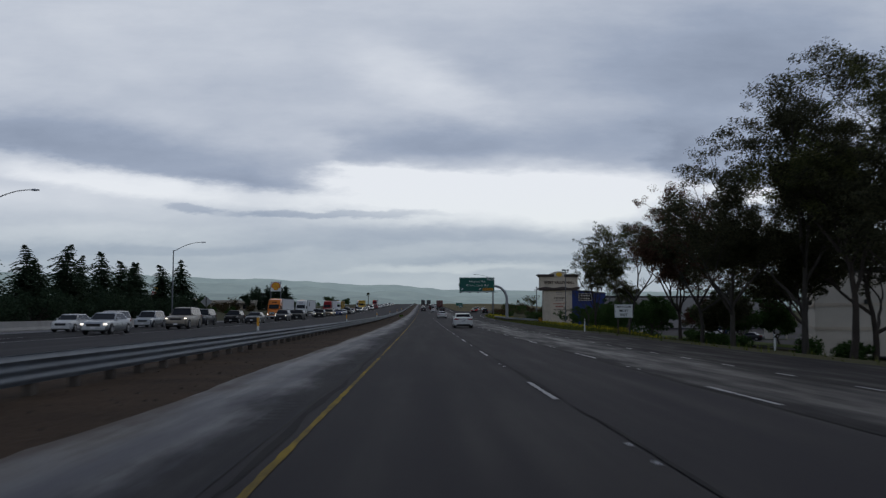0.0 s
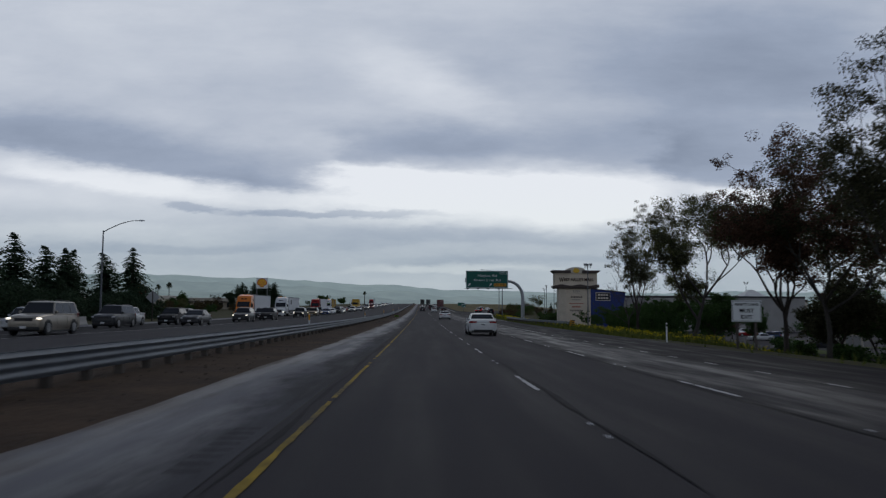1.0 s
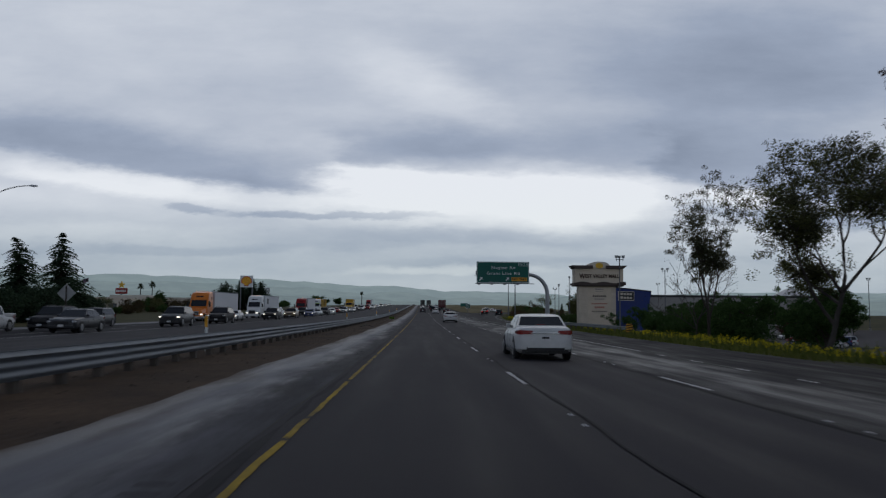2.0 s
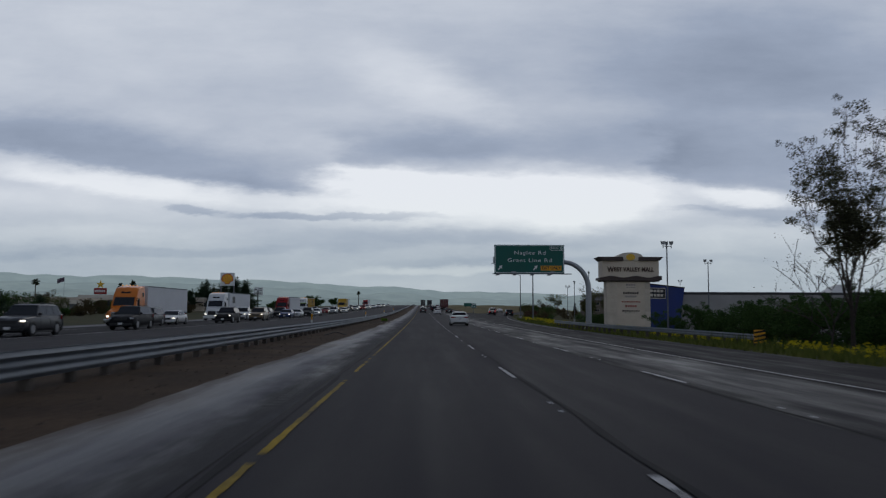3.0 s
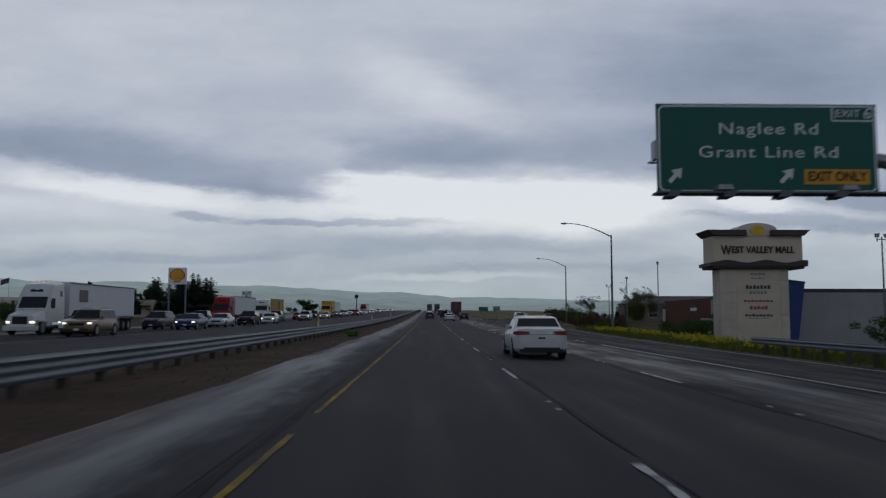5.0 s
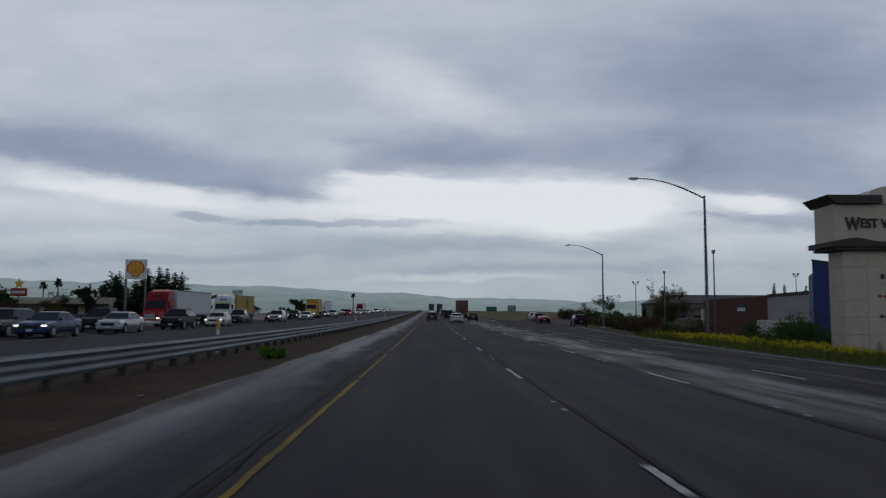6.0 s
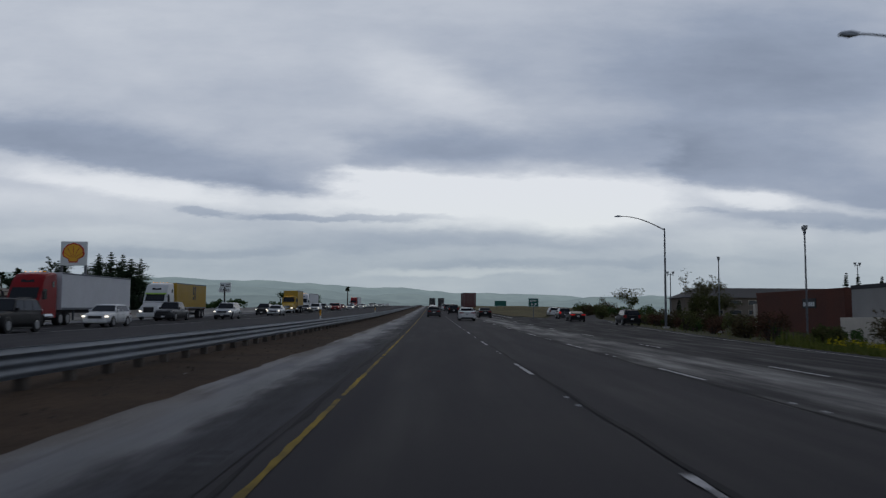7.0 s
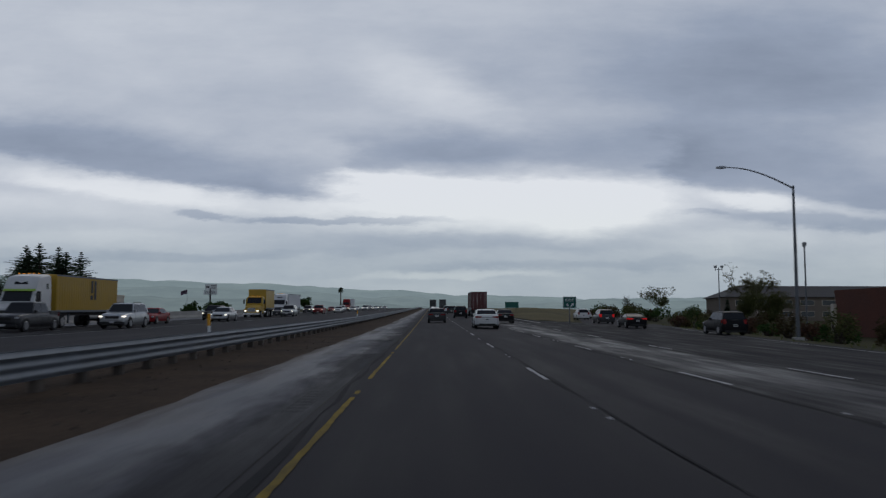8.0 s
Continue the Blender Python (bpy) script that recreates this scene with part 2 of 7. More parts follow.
    if film:
        # standing water: smooth and mirror-like where the band is wettest, broken by patches
        pool = op("MULTIPLY", op("MULTIPLY", soak, ease(field((1.0, 0.14, 1), 1.1, 5, 0.6), 0.36, 0.70)), film)
        join(op("MULTIPLY_ADD", pool, 0.5 - gloss, gloss), b.inputs["Specular IOR Level"])
        join(op("MULTIPLY_ADD", pool, -0.52, rr.outputs[0]), b.inputs["Roughness"])
    bp = N("ShaderNodeBump")
    bp.inputs["Strength"].default_value, bp.inputs["Distance"].default_value = 0.35, 0.012
    join(grit, bp.inputs["Height"]), join(bp.outputs[0], b.inputs["Normal"])
    return m


ASPHALT = road_surface("worn_asphalt", (0.0154, 0.0142, 0.0167), (0.035, 0.0325, 0.0375), (0.72, 0.94), 2.0, 0.10, 0.035)
# the bands also put the damp lanes' sheen into the base colour
ASPHALT_WET = road_surface("wet_asphalt", (0.0046, 0.0042, 0.0053), (0.0165, 0.0158, 0.0200), (0.58, 0.95), 5.0, 0.06, 0.08, ((6.0, 9.3, 1.0, 0.12), (10.6, 11.6, 0.8, 0.05)), 0.24)
SHOULDER = road_surface("wet_shoulder", (0.020, 0.020, 0.023), (0.085, 0.085, 0.098), (0.50, 0.92), 9.0, 0.13, 0.03, ((-4.3, -2.75, 0.7, 0.12), (-2.40, -1.2, 0.5, -0.13)), 0.10, (-4.4, -3.1, (0.046, 0.034, 0.026)))
SHOULDER_FAR = road_surface("far_wet_shoulder", (0.020, 0.020, 0.023), (0.085, 0.085, 0.098), (0.50, 0.92), 9.0, 0.13, 0.03, ((-35, -31, 0.5, 0.1),))
SEAL = material("crack_seal", (0.0135, 0.0135, 0.0150), 0.92, vary=0.4, grain=8, stain=1.5, bump=0.1, spec=0.12)
DIRT = material("median_dirt", (0.034, 0.0225, 0.0155), 0.97, vary=0.4, grain=7, stain=0.45, bump=0.6, second=(0.070, 0.048, 0.033), depth=0.05, spec=0.05)
GRASS = material("verge_soil_and_grass", (0.034, 0.036, 0.016), 0.95, vary=0.4, grain=2.2, stain=0.09, bump=0.6, second=(0.070, 0.066, 0.032), depth=0.1, spec=0.05)
WHITE_LINE = material("white_road_paint", (0.27, 0.27, 0.28), 0.7, vary=0.45, grain=12, stain=3, bump=0.2)
YELLOW_LINE = material("yellow_road_paint", (0.050, 0.038, 0.018), 0.8, vary=0.6, grain=7, stain=0.45, bump=0.2, second=(0.31, 0.212, 0.024), spec=0.1)
STEEL = material("galvanised_steel", (0.118, 0.134, 0.152), 0.55, 0.22, vary=0.25, grain=6, stain=0.7, bump=0.05, stretch=(1, 0.3, 1), random_tint=0.12)
POLE_STEEL = material("pole_steel", (0.115, 0.122, 0.132), 0.6, 0.15, vary=0.08, grain=2, stain=0.4, bump=0.0)
TIMBER = material("weathered_post_timber", (0.060, 0.050, 0.042), 0.9, vary=0.35, grain=14, stain=2, bump=0.3, stretch=(1, 1, 0.2), random_tint=0.3)
CONCRETE = material("weathered_concrete", (0.30, 0.29, 0.275), 0.85, vary=0.25, grain=9, stain=0.5, bump=0.2)
SIGN_GREEN = material("sign_green", (0.005, 0.090, 0.070), 0.55, vary=0.12, grain=30, stain=0.7, bump=0.0)
SIGN_WHITE = material("sign_white", (0.62, 0.64, 0.64), 0.5, vary=0.08, grain=30, stain=1.0, bump=0.0)
SIGN_YELLOW = material("sign_amber", (0.62, 0.29, 0.012), 0.5, vary=0.08, grain=30, stain=1.0, bump=0.0)
SIGN_BLACK = material("sign_black", (0.012, 0.012, 0.013), 0.5, vary=0.1, grain=30, bump=0.0)
SIGN_BACK = material("bare_aluminium", (0.28, 0.29, 0.30), 0.45, 0.7, vary=0.15, grain=20, bump=0.02)
STUCCO = material("beige_stucco", (0.50, 0.43, 0.345), 0.9, vary=0.14, grain=14, stain=0.5, bump=0.25)
STUCCO_PALE = material("pale_stucco", (0.52, 0.47, 0.40), 0.9, vary=0.12, grain=14, stain=0.35, bump=0.25)
STONE_BLOCK = material("cast_stone", (0.47, 0.41, 0.335), 0.88, vary=0.18, grain=11, stain=0.8, bump=0.25, random_tint=0.07)
BROWN_TRIM = material("dark_brown_trim", (0.055, 0.040, 0.036), 0.7, vary=0.25, grain=12, stain=0.8, bump=0.15)
BRONZE = material("bronze_lettering", (0.060, 0.036, 0.026), 0.5, 0.2, vary=0.2, grain=16, bump=0.05)
GOLD = material("gold_emblem", (0.60, 0.36, 0.03), 0.5, vary=0.2, grain=8, stain=1.5, bump=0.05)
BLUE_WALL = material("deep_blue_panel", (0.012, 0.028, 0.135), 0.6, vary=0.15, grain=6, stain=0.4, bump=0.05)
BRICK = material("red_brown_brick", (0.105, 0.042, 0.030), 0.9, vary=0.25, grain=4, stain=0.35, bump=0.35)
GREY_WALL = material("grey_render", (0.27, 0.26, 0.25), 0.9, vary=0.15, grain=5, stain=0.3, bump=0.2)
TAN_WALL = material("tan_siding", (0.15, 0.125, 0.10), 0.9, vary=0.15, grain=5, stain=0.4, bump=0.2)
ROOF_DARK = material("dark_roofing", (0.050, 0.048, 0.050), 0.9, vary=0.3, grain=5, stain=0.6, bump=0.4)
ROOF_PALE = material("pale_metal_roof", (0.42, 0.42, 0.42), 0.6, vary=0.12, grain=4, stain=0.4, bump=0.05)
WINDOW_DARK = material("dark_window_glass", (0.018, 0.022, 0.026), 0.12, vary=0.2, grain=3, bump=0.0, coat=0.3)
BARK = material("pale_bark", (0.130, 0.110, 0.090), 0.9, vary=0.4, grain=5, stain=1.1, bump=0.5, stretch=(1, 1, 0.3))
BARK_DARK = material("dark_bark", (0.045, 0.036, 0.030), 0.95, vary=0.35, grain=7, stain=1.5, bump=0.5, stretch=(1, 1, 0.3))
LEAF_GUM = island_leaf("gum_leaves", (0.027, 0.030, 0.017), (0.080, 0.079, 0.043))
LEAF_RUST = island_leaf("rusty_leaves", (0.045, 0.025, 0.017), (0.118, 0.066, 0.044))
LEAF_OLIVE = island_leaf("olive_leaves", (0.042, 0.052, 0.019), (0.110, 0.112, 0.042))
LEAF_SPRING = island_leaf("thin_spring_leaves", (0.060, 0.062, 0.030), (0.135, 0.130, 0.065))
LEAF_BUSH = island_leaf("bush_leaves", (0.018, 0.042, 0.012), (0.060, 0.105, 0.030))
LEAF_DRY = island_leaf("dry_shrub_leaves", (0.035, 0.026, 0.013), (0.085, 0.066, 0.032))
LEAF_FIR = island_leaf("conifer_needles", (0.016, 0.030, 0.017), (0.046, 0.072, 0.040))
LEAF_PALM = island_leaf("palm_fronds", (0.018, 0.028, 0.012), (0.045, 0.055, 0.025))
BLADE = island_leaf("grass_blades", (0.055, 0.075, 0.015), (0.130, 0.140, 0.035))
FRESH = island_leaf("fresh_weed_blades", (0.075, 0.150, 0.018), (0.140, 0.250, 0.035))
MUSTARD = island_leaf("yellow_flowers", (0.34, 0.29, 0.012), (0.58, 0.48, 0.022))
RUBBER = material("tyre_rubber", (0.016, 0.016, 0.017), 0.85, vary=0.2, grain=30, bump=0.1)
RIM = material("alloy_rim", (0.32, 0.32, 0.33), 0.35, 0.8, vary=0.15, grain=20, bump=0.0)
CAR_GLASS = material("car_glass", (0.008, 0.009, 0.011), 0.07, vary=0.1, grain=2, bump=0.0, rough_vary=0.02, spec=0.32)
BLACK_TRIM = material("black_plastic_trim", (0.014, 0.014, 0.015), 0.55, vary=0.15, grain=20, bump=0.05)
CHROME = material("chrome", (0.55, 0.55, 0.56), 0.2, 0.95, vary=0.1, grain=10, bump=0.0)
HEAD_ON = glowing("lit_headlight", (1.0, 0.92, 0.78), 1.5)
HEAD_OFF = material("headlight_lens", (0.42, 0.43, 0.45), 0.1, vary=0.1, grain=20, bump=0.0, coat=0.5)
TAIL = glowing("tail_light", (0.17, 0.009, 0.009), 0.03)
BRAKE = glowing("lit_brake_light", (0.62, 0.016, 0.016), 0.30)
AMBER = glowing("amber_marker", (1.0, 0.38, 0.02), 0.7)
PLATE = material("plate_white", (0.55, 0.55, 0.55), 0.5, vary=0.1, grain=40, bump=0.0)
PAINTS = {}


def paint(name, colour, metal=0.25, rough=0.32):
    if name not in PAINTS:
        PAINTS[name] = material(name + "_car_paint", colour, rough, metal, vary=0.10, grain=6, stain=1.2, bump=0.0, coat=0.15, rough_vary=0.05, spec=0.3)
    return PAINTS[name]


# ---- mesh helpers ----
def part(name, bm, mat, parent=None, label="", smooth_angle=None):
    """Links a bmesh as one mesh object under a thing or a part."""
    bmesh.ops.recalc_face_normals(bm, faces=bm.faces)
    me = bpy.data.meshes.new(name)
    bm.to_mesh(me)
    bm.free()
    me.materials.append(mat)
    if smooth_angle:
        me.shade_smooth()
        me.set_sharp_from_angle(angle=radians(smooth_angle))
    ob = new(name, me)
    ob.parent = parent
    if label:
        ob["label"] = label
    return ob


def shared(name, me, m, parent=None):
    ob = new(name, me)
    ob.parent = parent
    ob.matrix_local = m
    return ob


def thing(name, m, label, category, group="", kind=""):
    ob = new(name)
    ob.matrix_world = m
    return tagged(ob, label, category, group, kind)


def box(bm, x0, x1, y0, y1, z0, z1, bevel=0.0):
    made = bmesh.ops.create_cube(bm, size=1.0)["verts"]
    for w in made:
        w.co = Vector((x0 + (w.co.x + 0.5) * (x1 - x0), y0 + (w.co.y + 0.5) * (y1 - y0), z0 + (w.co.z + 0.5) * (z1 - z0)))
    if bevel:
        edges = list({e for w in made for e in w.link_edges})
        bmesh.ops.bevel(bm, geom=edges, offset=bevel, segments=2, affect="EDGES", profile=0.6)
    return bm


def boxed(*args, bevel=0.0):
    return box(bmesh.new(), *args, bevel=bevel)


def tube(bm, pts, radii, sides=8):
    """A tapered tube along a line of points."""
    rings = []
    for i, p in enumerate(pts):
        a, b_ = Vector(pts[max(0, i - 1)]), Vector(pts[min(len(pts) - 1, i + 1)])
        d = (b_ - a).normalized()
        side = d.cross(Vector((0, 0, 1)) if abs(d.z) < 0.9 else Vector((1, 0, 0))).normalized()
        up = side.cross(d)
        rings.append([bm.verts.new(Vector(p) + radii[i] * (math.cos(k * math.tau / sides) * side + math.sin(k * math.tau / sides) * up)) for k in range(sides)])
    for r, q in zip(rings, rings[1:]):
        for k in range(sides):
            bm.faces.new((r[k], r[(k + 1) % sides], q[(k + 1) % sides], q[k]))
    bm.faces.new(rings[0][::-1]), bm.faces.new(rings[-1])
    return bm


def loft(bm, rings, caps=True):
    vs = [[bm.verts.new(p) for p in r] for r in rings]
    n = len(vs[0])
    for r, q in zip(vs, vs[1:]):
        for k in range(n):
            bm.faces.new((r[k], r[(k + 1) % n], q[(k + 1) % n], q[k]))
    if caps:
        bm.faces.new(vs[0][::-1]), bm.faces.new(vs[-1])
    return bm


def prism(bm, outline, y0, y1):
    """A flat outline in x, z given depth along y."""
    a = [bm.verts.new((x, y0, z)) for x, z in outline]
    b_ = [bm.verts.new((x, y1, z)) for x, z in outline]
    n = len(a)
    bm.faces.new(a), bm.faces.new(b_[::-1])
    for k in range(n):
        bm.faces.new((a[k], b_[k], b_[(k + 1) % n], a[(k + 1) % n]))
    return bm


def quad(bm, pts):
    return bm.faces.new([bm.verts.new(p) for p in pts])


def lettering(name, text, size, depth, mat, parent, m, spacing=1.0, label="", fit=None, bold=0.0):
    """Raised letters in the built-in font, standing in the x, z plane and read from -y. fit: the width they fill."""
    cu = bpy.data.curves.new(name, "FONT")
    cu.body, cu.size, cu.extrude, cu.space_character, cu.offset = text, size, depth / 2, spacing, bold
    cu.align_x, cu.align_y, cu.resolution_u = "CENTER", "CENTER", 3
    tmp = bpy.data.objects.new(name, cu)
    scene.collection.objects.link(tmp)
    bpy.context.view_layer.update()
    me = bpy.data.meshes.new_from_object(tmp.evaluated_get(bpy.context.evaluated_depsgraph_get()))
    bpy.data.objects.remove(tmp)
    xs = [w.co.x for w in me.vertices]
    s = fit / (max(xs) - min(xs)) if fit else 1.0
    me.transform(Matrix.Rotation(radians(90), 4, "X") @ Matrix.Diagonal((s, 1, 1, 1)))
    # each letter becomes a mesh of its own
    root = list(range(len(me.vertices)))

    def top(i):
        while root[i] != i:
            root[i] = root[root[i]]
            i = root[i]
        return i

    for e in me.edges:
        root[top(e.vertices[0])] = top(e.vertices[1])
    groups = {}
    for p in me.polygons:
        groups.setdefault(top(p.vertices[0]), []).append(p)
    spans = []
    for polys in groups.values():
        px = [me.vertices[i].co.x for p in polys for i in p.vertices]
        spans.append([min(px), max(px), list(polys)])
    spans.sort(key=lambda q: q[0])
    letters = []
    for q in spans:
        if letters and q[0] < letters[-1][1] - 0.3 * (q[1] - q[0]):
            letters[-1][1] = max(letters[-1][1], q[1])
            letters[-1][2] += q[2]
        else:
            letters.append(q)
    for _, _, polys in letters:
        used = sorted({i for p in polys for i in p.vertices})
        at = {i: k for k, i in enumerate(used)}
        lm = bpy.data.meshes.new(name)
        lm.from_pydata([tuple(me.vertices[i].co) for i in used], [], [[at[i] for i in p.vertices] for p in polys])
        lm.materials.append(mat)
        ob = shared("letter", lm, m, parent)
        if label:
            ob["label"] = label
    bpy.data.meshes.remove(me)


# ---- the lie of the land ----
def pavement_edge(y):
    """Sideways place of the pavement's right edge: it widens into the exit lane, which then leaves as a ramp."""
    if y < 150:
        return 15.0
    if y < 318:
        return 15.0 + 0.00046 * max(0.0, y - 165) ** 2
    return 25.77 + 0.00040 * (y - 318) ** 2 + 0.14 * (y - 318)


def sink(x, y):
    """How far the shopping centre's flat ground lies below the verge's own level."""
    e = pavement_edge(min(y, 318))
    if x < e + 3 or x > 700:
        return 0.0
    lot = -3.3 + 4.4 * smooth(262, 350, y)
    return max(0.0, grade(y) - 1.3 - lot) * smooth(e + 3, e + 28, x) * (1 - smooth(350, 395, y)) * (1 - smooth(300, 700, x))


def land(x, y):
    """Height of the ground."""
    return level(x, y) - sink(x, y)


def level(x, y):
    """Height of the ground before it falls to the shopping centre."""
    base = grade(y)
    side = smooth(55, 160, abs(x))
    base = base * (1 - side) + min(base, 5.0) * side
    if x > 2.2:
        e = pavement_edge(min(y, 318))
        z = -0.022 * (min(x, e) - 2.2)
        if x > e:
            z -= 0.95 * smooth(e + 0.3, e + 13, x)
    elif x > -8:
        z = 0.0
    else:
        z = 0.10 * smooth(-8, -12, x) - 0.20 * smooth(-19, -32, x)
    return base + z


def tilt(y):
    return math.degrees(math.atan(grade(y + 1) - grade(y)))


def on(x, y, turn=0.0, lift=0.0):
    """A pose that stands upright on the land."""
    return pose(x, y, land(x, y) + lift, 0, 0, turn)


def strip(name, x0, x1, y0, y1, mat, lift, step=10.0, thick=0.0, label="", kind="structure", cols=1, category=""):
    """A paved strip that follows the grade; x0 and x1 are numbers or functions of y."""
    bm = bmesh.new()
    n = max(1, int((y1 - y0) / step))
    f0, f1 = (x0 if callable(x0) else lambda y: x0), (x1 if callable(x1) else lambda y: x1)
    rows = []
    for i in range(n + 1):
        y = y0 + (y1 - y0) * i / n
        xs = [f0(y) + (f1(y) - f0(y)) * k / cols for k in range(cols + 1)]
        rows.append([bm.verts.new((x, y, land(x, y) + lift)) for x in xs])
    for r, q in zip(rows, rows[1:]):
        for k in range(cols):
            bm.faces.new((r[k], r[k + 1], q[k + 1], q[k]))
    ob = part(name, bm, mat)
    return tagged(ob, label, category, "", kind)


def build_mound():
    """The straw-coloured slope between the freeway and its exit ramp."""
    straw = material("straw_grass", (0.085, 0.072, 0.034), 0.97, vary=0.3, grain=1.6, stain=0.06, bump=0.6, second=(0.150, 0.125, 0.065), depth=0.1, spec=0.05)
    bm = bmesh.new()
    rows = []
    for i in range(48):
        y = 345 + 11 * i
        a, b_ = 14.2, max(17.0, min(pavement_edge(y) - 10.5, 120))
        line = []
        for k in range(9):
            q = k / 8
            x = a + (b_ - a) * q
            line.append(bm.verts.new((x, y, land(x, y) + 0.02 + 1.7 * math.sin(math.pi * q) ** 0.8 * smooth(350, 470, y) + 0.5 * noise.noise(Vector((x * 0.2, y * 0.1, 7))) * smooth(0, 0.2, q) * smooth(1, 0.8, q))))
        rows.append(line)
    for r, q in zip(rows, rows[1:]):
        for k in range(8):
            bm.faces.new((r[k], r[k + 1], q[k + 1], q[k]))
    tagged(part("ground_slope", bm, straw, smooth_angle=60), "straw-coloured grassy slope beyond the exit gore", "slope", "", "structure")


def build_ground():
    """One sheet of land that reaches the horizon, finer near the road."""
    ys = [-80 + 10 * i for i in range(64)] + [560 + 30 * i for i in range(35)] + [1640 + 200 * i for i in range(16)]
    xs = [-2600, -1500, -800, -400, -250, -160, -120, -90, -75, -65, -55, -46, -40, -36, -33, -30, -26, -22, -19, -16, -13, -11, -9, -8, -6, -4, -1.4, 2.2, 6, 10, 13,
          15, 16.5, 18, 20, 22, 24, 26, 28, 31, 34, 38, 45, 55, 65, 80, 100, 130, 160, 250, 400, 800, 1500, 2600]
    bm = bmesh.new()
    rows = [[bm.verts.new((x, y, land(x, y) - 0.06 + (0.10 * noise.noise(Vector((x * 0.2, y * 0.2, 0))) if x > 31 else 0))) for x in xs] for y in ys]
    for r, q in zip(rows, rows[1:]):
        for k in range(len(xs) - 1):
            bm.faces.new((r[k], r[k + 1], q[k + 1], q[k]))
    tagged(part("ground", bm, GRASS, smooth_angle=60), "rough grassy soil beside the freeway", "ground", "", "structure")


def hill_material(haze_glow):
    """Green hills four kilometres off, a backdrop; the damp air's pale haze is painted in as their own glow."""
    m = bpy.data.materials.new("hills_painted_haze")
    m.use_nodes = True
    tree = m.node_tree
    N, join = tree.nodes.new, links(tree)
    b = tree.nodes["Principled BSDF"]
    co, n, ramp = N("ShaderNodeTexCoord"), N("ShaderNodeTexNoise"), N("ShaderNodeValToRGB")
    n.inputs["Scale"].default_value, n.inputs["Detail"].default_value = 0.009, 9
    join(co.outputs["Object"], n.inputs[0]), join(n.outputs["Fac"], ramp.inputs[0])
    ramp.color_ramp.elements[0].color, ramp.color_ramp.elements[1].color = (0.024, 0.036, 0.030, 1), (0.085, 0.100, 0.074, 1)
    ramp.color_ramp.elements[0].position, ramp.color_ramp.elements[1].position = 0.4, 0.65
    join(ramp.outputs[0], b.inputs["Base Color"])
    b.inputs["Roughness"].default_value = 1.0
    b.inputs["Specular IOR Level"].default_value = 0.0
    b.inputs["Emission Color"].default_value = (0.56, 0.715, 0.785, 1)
    b.inputs["Emission Strength"].default_value = haze_glow
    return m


def build_hills():
    """Three ridges, each with more painted haze than the one in front of it."""
    for name, far, low, rise, seed, haze_glow in (("backdrop_hills", 4300, 122, 72, 4.0, 0.305), ("backdrop_middle_hills", 3900, 88, 58, 17.0, 0.268), ("backdrop_foothills", 3500, 52, 42, 11.0, 0.228)):
        mat = hill_material(haze_glow)
        bm = bmesh.new()
        cols, rows_n = 260, 9
        grid = []
        for i in range(cols + 1):
            az = -0.85 + 1.7 * i / cols
            ridge = low + rise * smooth(0.16, -0.30, az) + 24 * noise.noise(Vector((az * 7, seed, 0))) + 13 * noise.noise(Vector((az * 19, seed, 2))) + 6 * noise.noise(Vector((az * 55, seed, 5)))
            line = []
            for j in range(rows_n + 1):
                s = j / rows_n
                r = far - 600 + 600 * s
                h = ridge * smooth(0, 1, s) * (1 + 0.30 * noise.noise(Vector((az * 40, s * 3, seed))) * (1 - s)) - 8 * (1 - s)
                line.append(bm.verts.new((r * math.sin(az), r * math.cos(az), h)))
            grid.append(line)
        for a, b_ in zip(grid, grid[1:]):
            for j in range(rows_n):
                bm.faces.new((a[j], b_[j], b_[j + 1], a[j + 1]))
        tagged(part(name, bm, mat, smooth_angle=80), "green hills with painted haze along the horizon", "hills", "", "structure")


build_ground()
build_mound()
build_hills()


# ---- carriageways ----
strip("road", -1.75, 5.6, -80, 1500, ASPHALT, 0.0, 10, label="dark worn asphalt freeway lanes", category="road", cols=2)
strip("road_outer_lanes", 5.6, lambda y: pavement_edge(y) if y < 318 else 13.6 + 12.17 * (1 - smooth(318, 350, y)), -80, 1500, ASPHALT_WET, 0.0, 10,
      label="damp asphalt outer lanes with wet streaks and painted sheen", category="road", cols=3)
strip("road_ramp", lambda y: pavement_edge(y) - 9.6, pavement_edge, 318, 560, ASPHALT, 0.012, 6, label="asphalt exit ramp", category="road", cols=2)
strip("pavement_shoulder", lambda y: -4.1 + 0.22 * noise.noise(Vector((y * 0.11, 2, 0))) + 0.12 * noise.noise(Vector((y * 0.6, 3, 0))), -1.75, -80, 1500, SHOULDER, 0.006, 1.0, label="pale wet inner shoulder", category="shoulder", cols=2)
strip("ground_median", -8.6, -3.7, -80, 1500, DIRT, 0.002, 10, label="bare brown dirt median strip", category="median", cols=4)
strip("road_far_shoulder", -19.4, -8.6, -80, 1500, ASPHALT, 0.0, 10, label="dark asphalt shoulder across the median", category="shoulder", cols=3)
strip("road_opposing", -31.6, -19.4, -80, 1500, ASPHALT_WET, 0.0, 10, label="damp asphalt lanes of the opposing carriageway", category="road", cols=3)
strip("pavement_opposing_shoulder", -35.0, -31.6, -80, 1500, SHOULDER_FAR, 0.0, 10, label="outer shoulder of the opposing carriageway", category="shoulder")
strip("pavement_parking", 48, 148, 60, 300, ASPHALT, 0.14, 10, label="asphalt car park below the freeway", category="car park", cols=25)

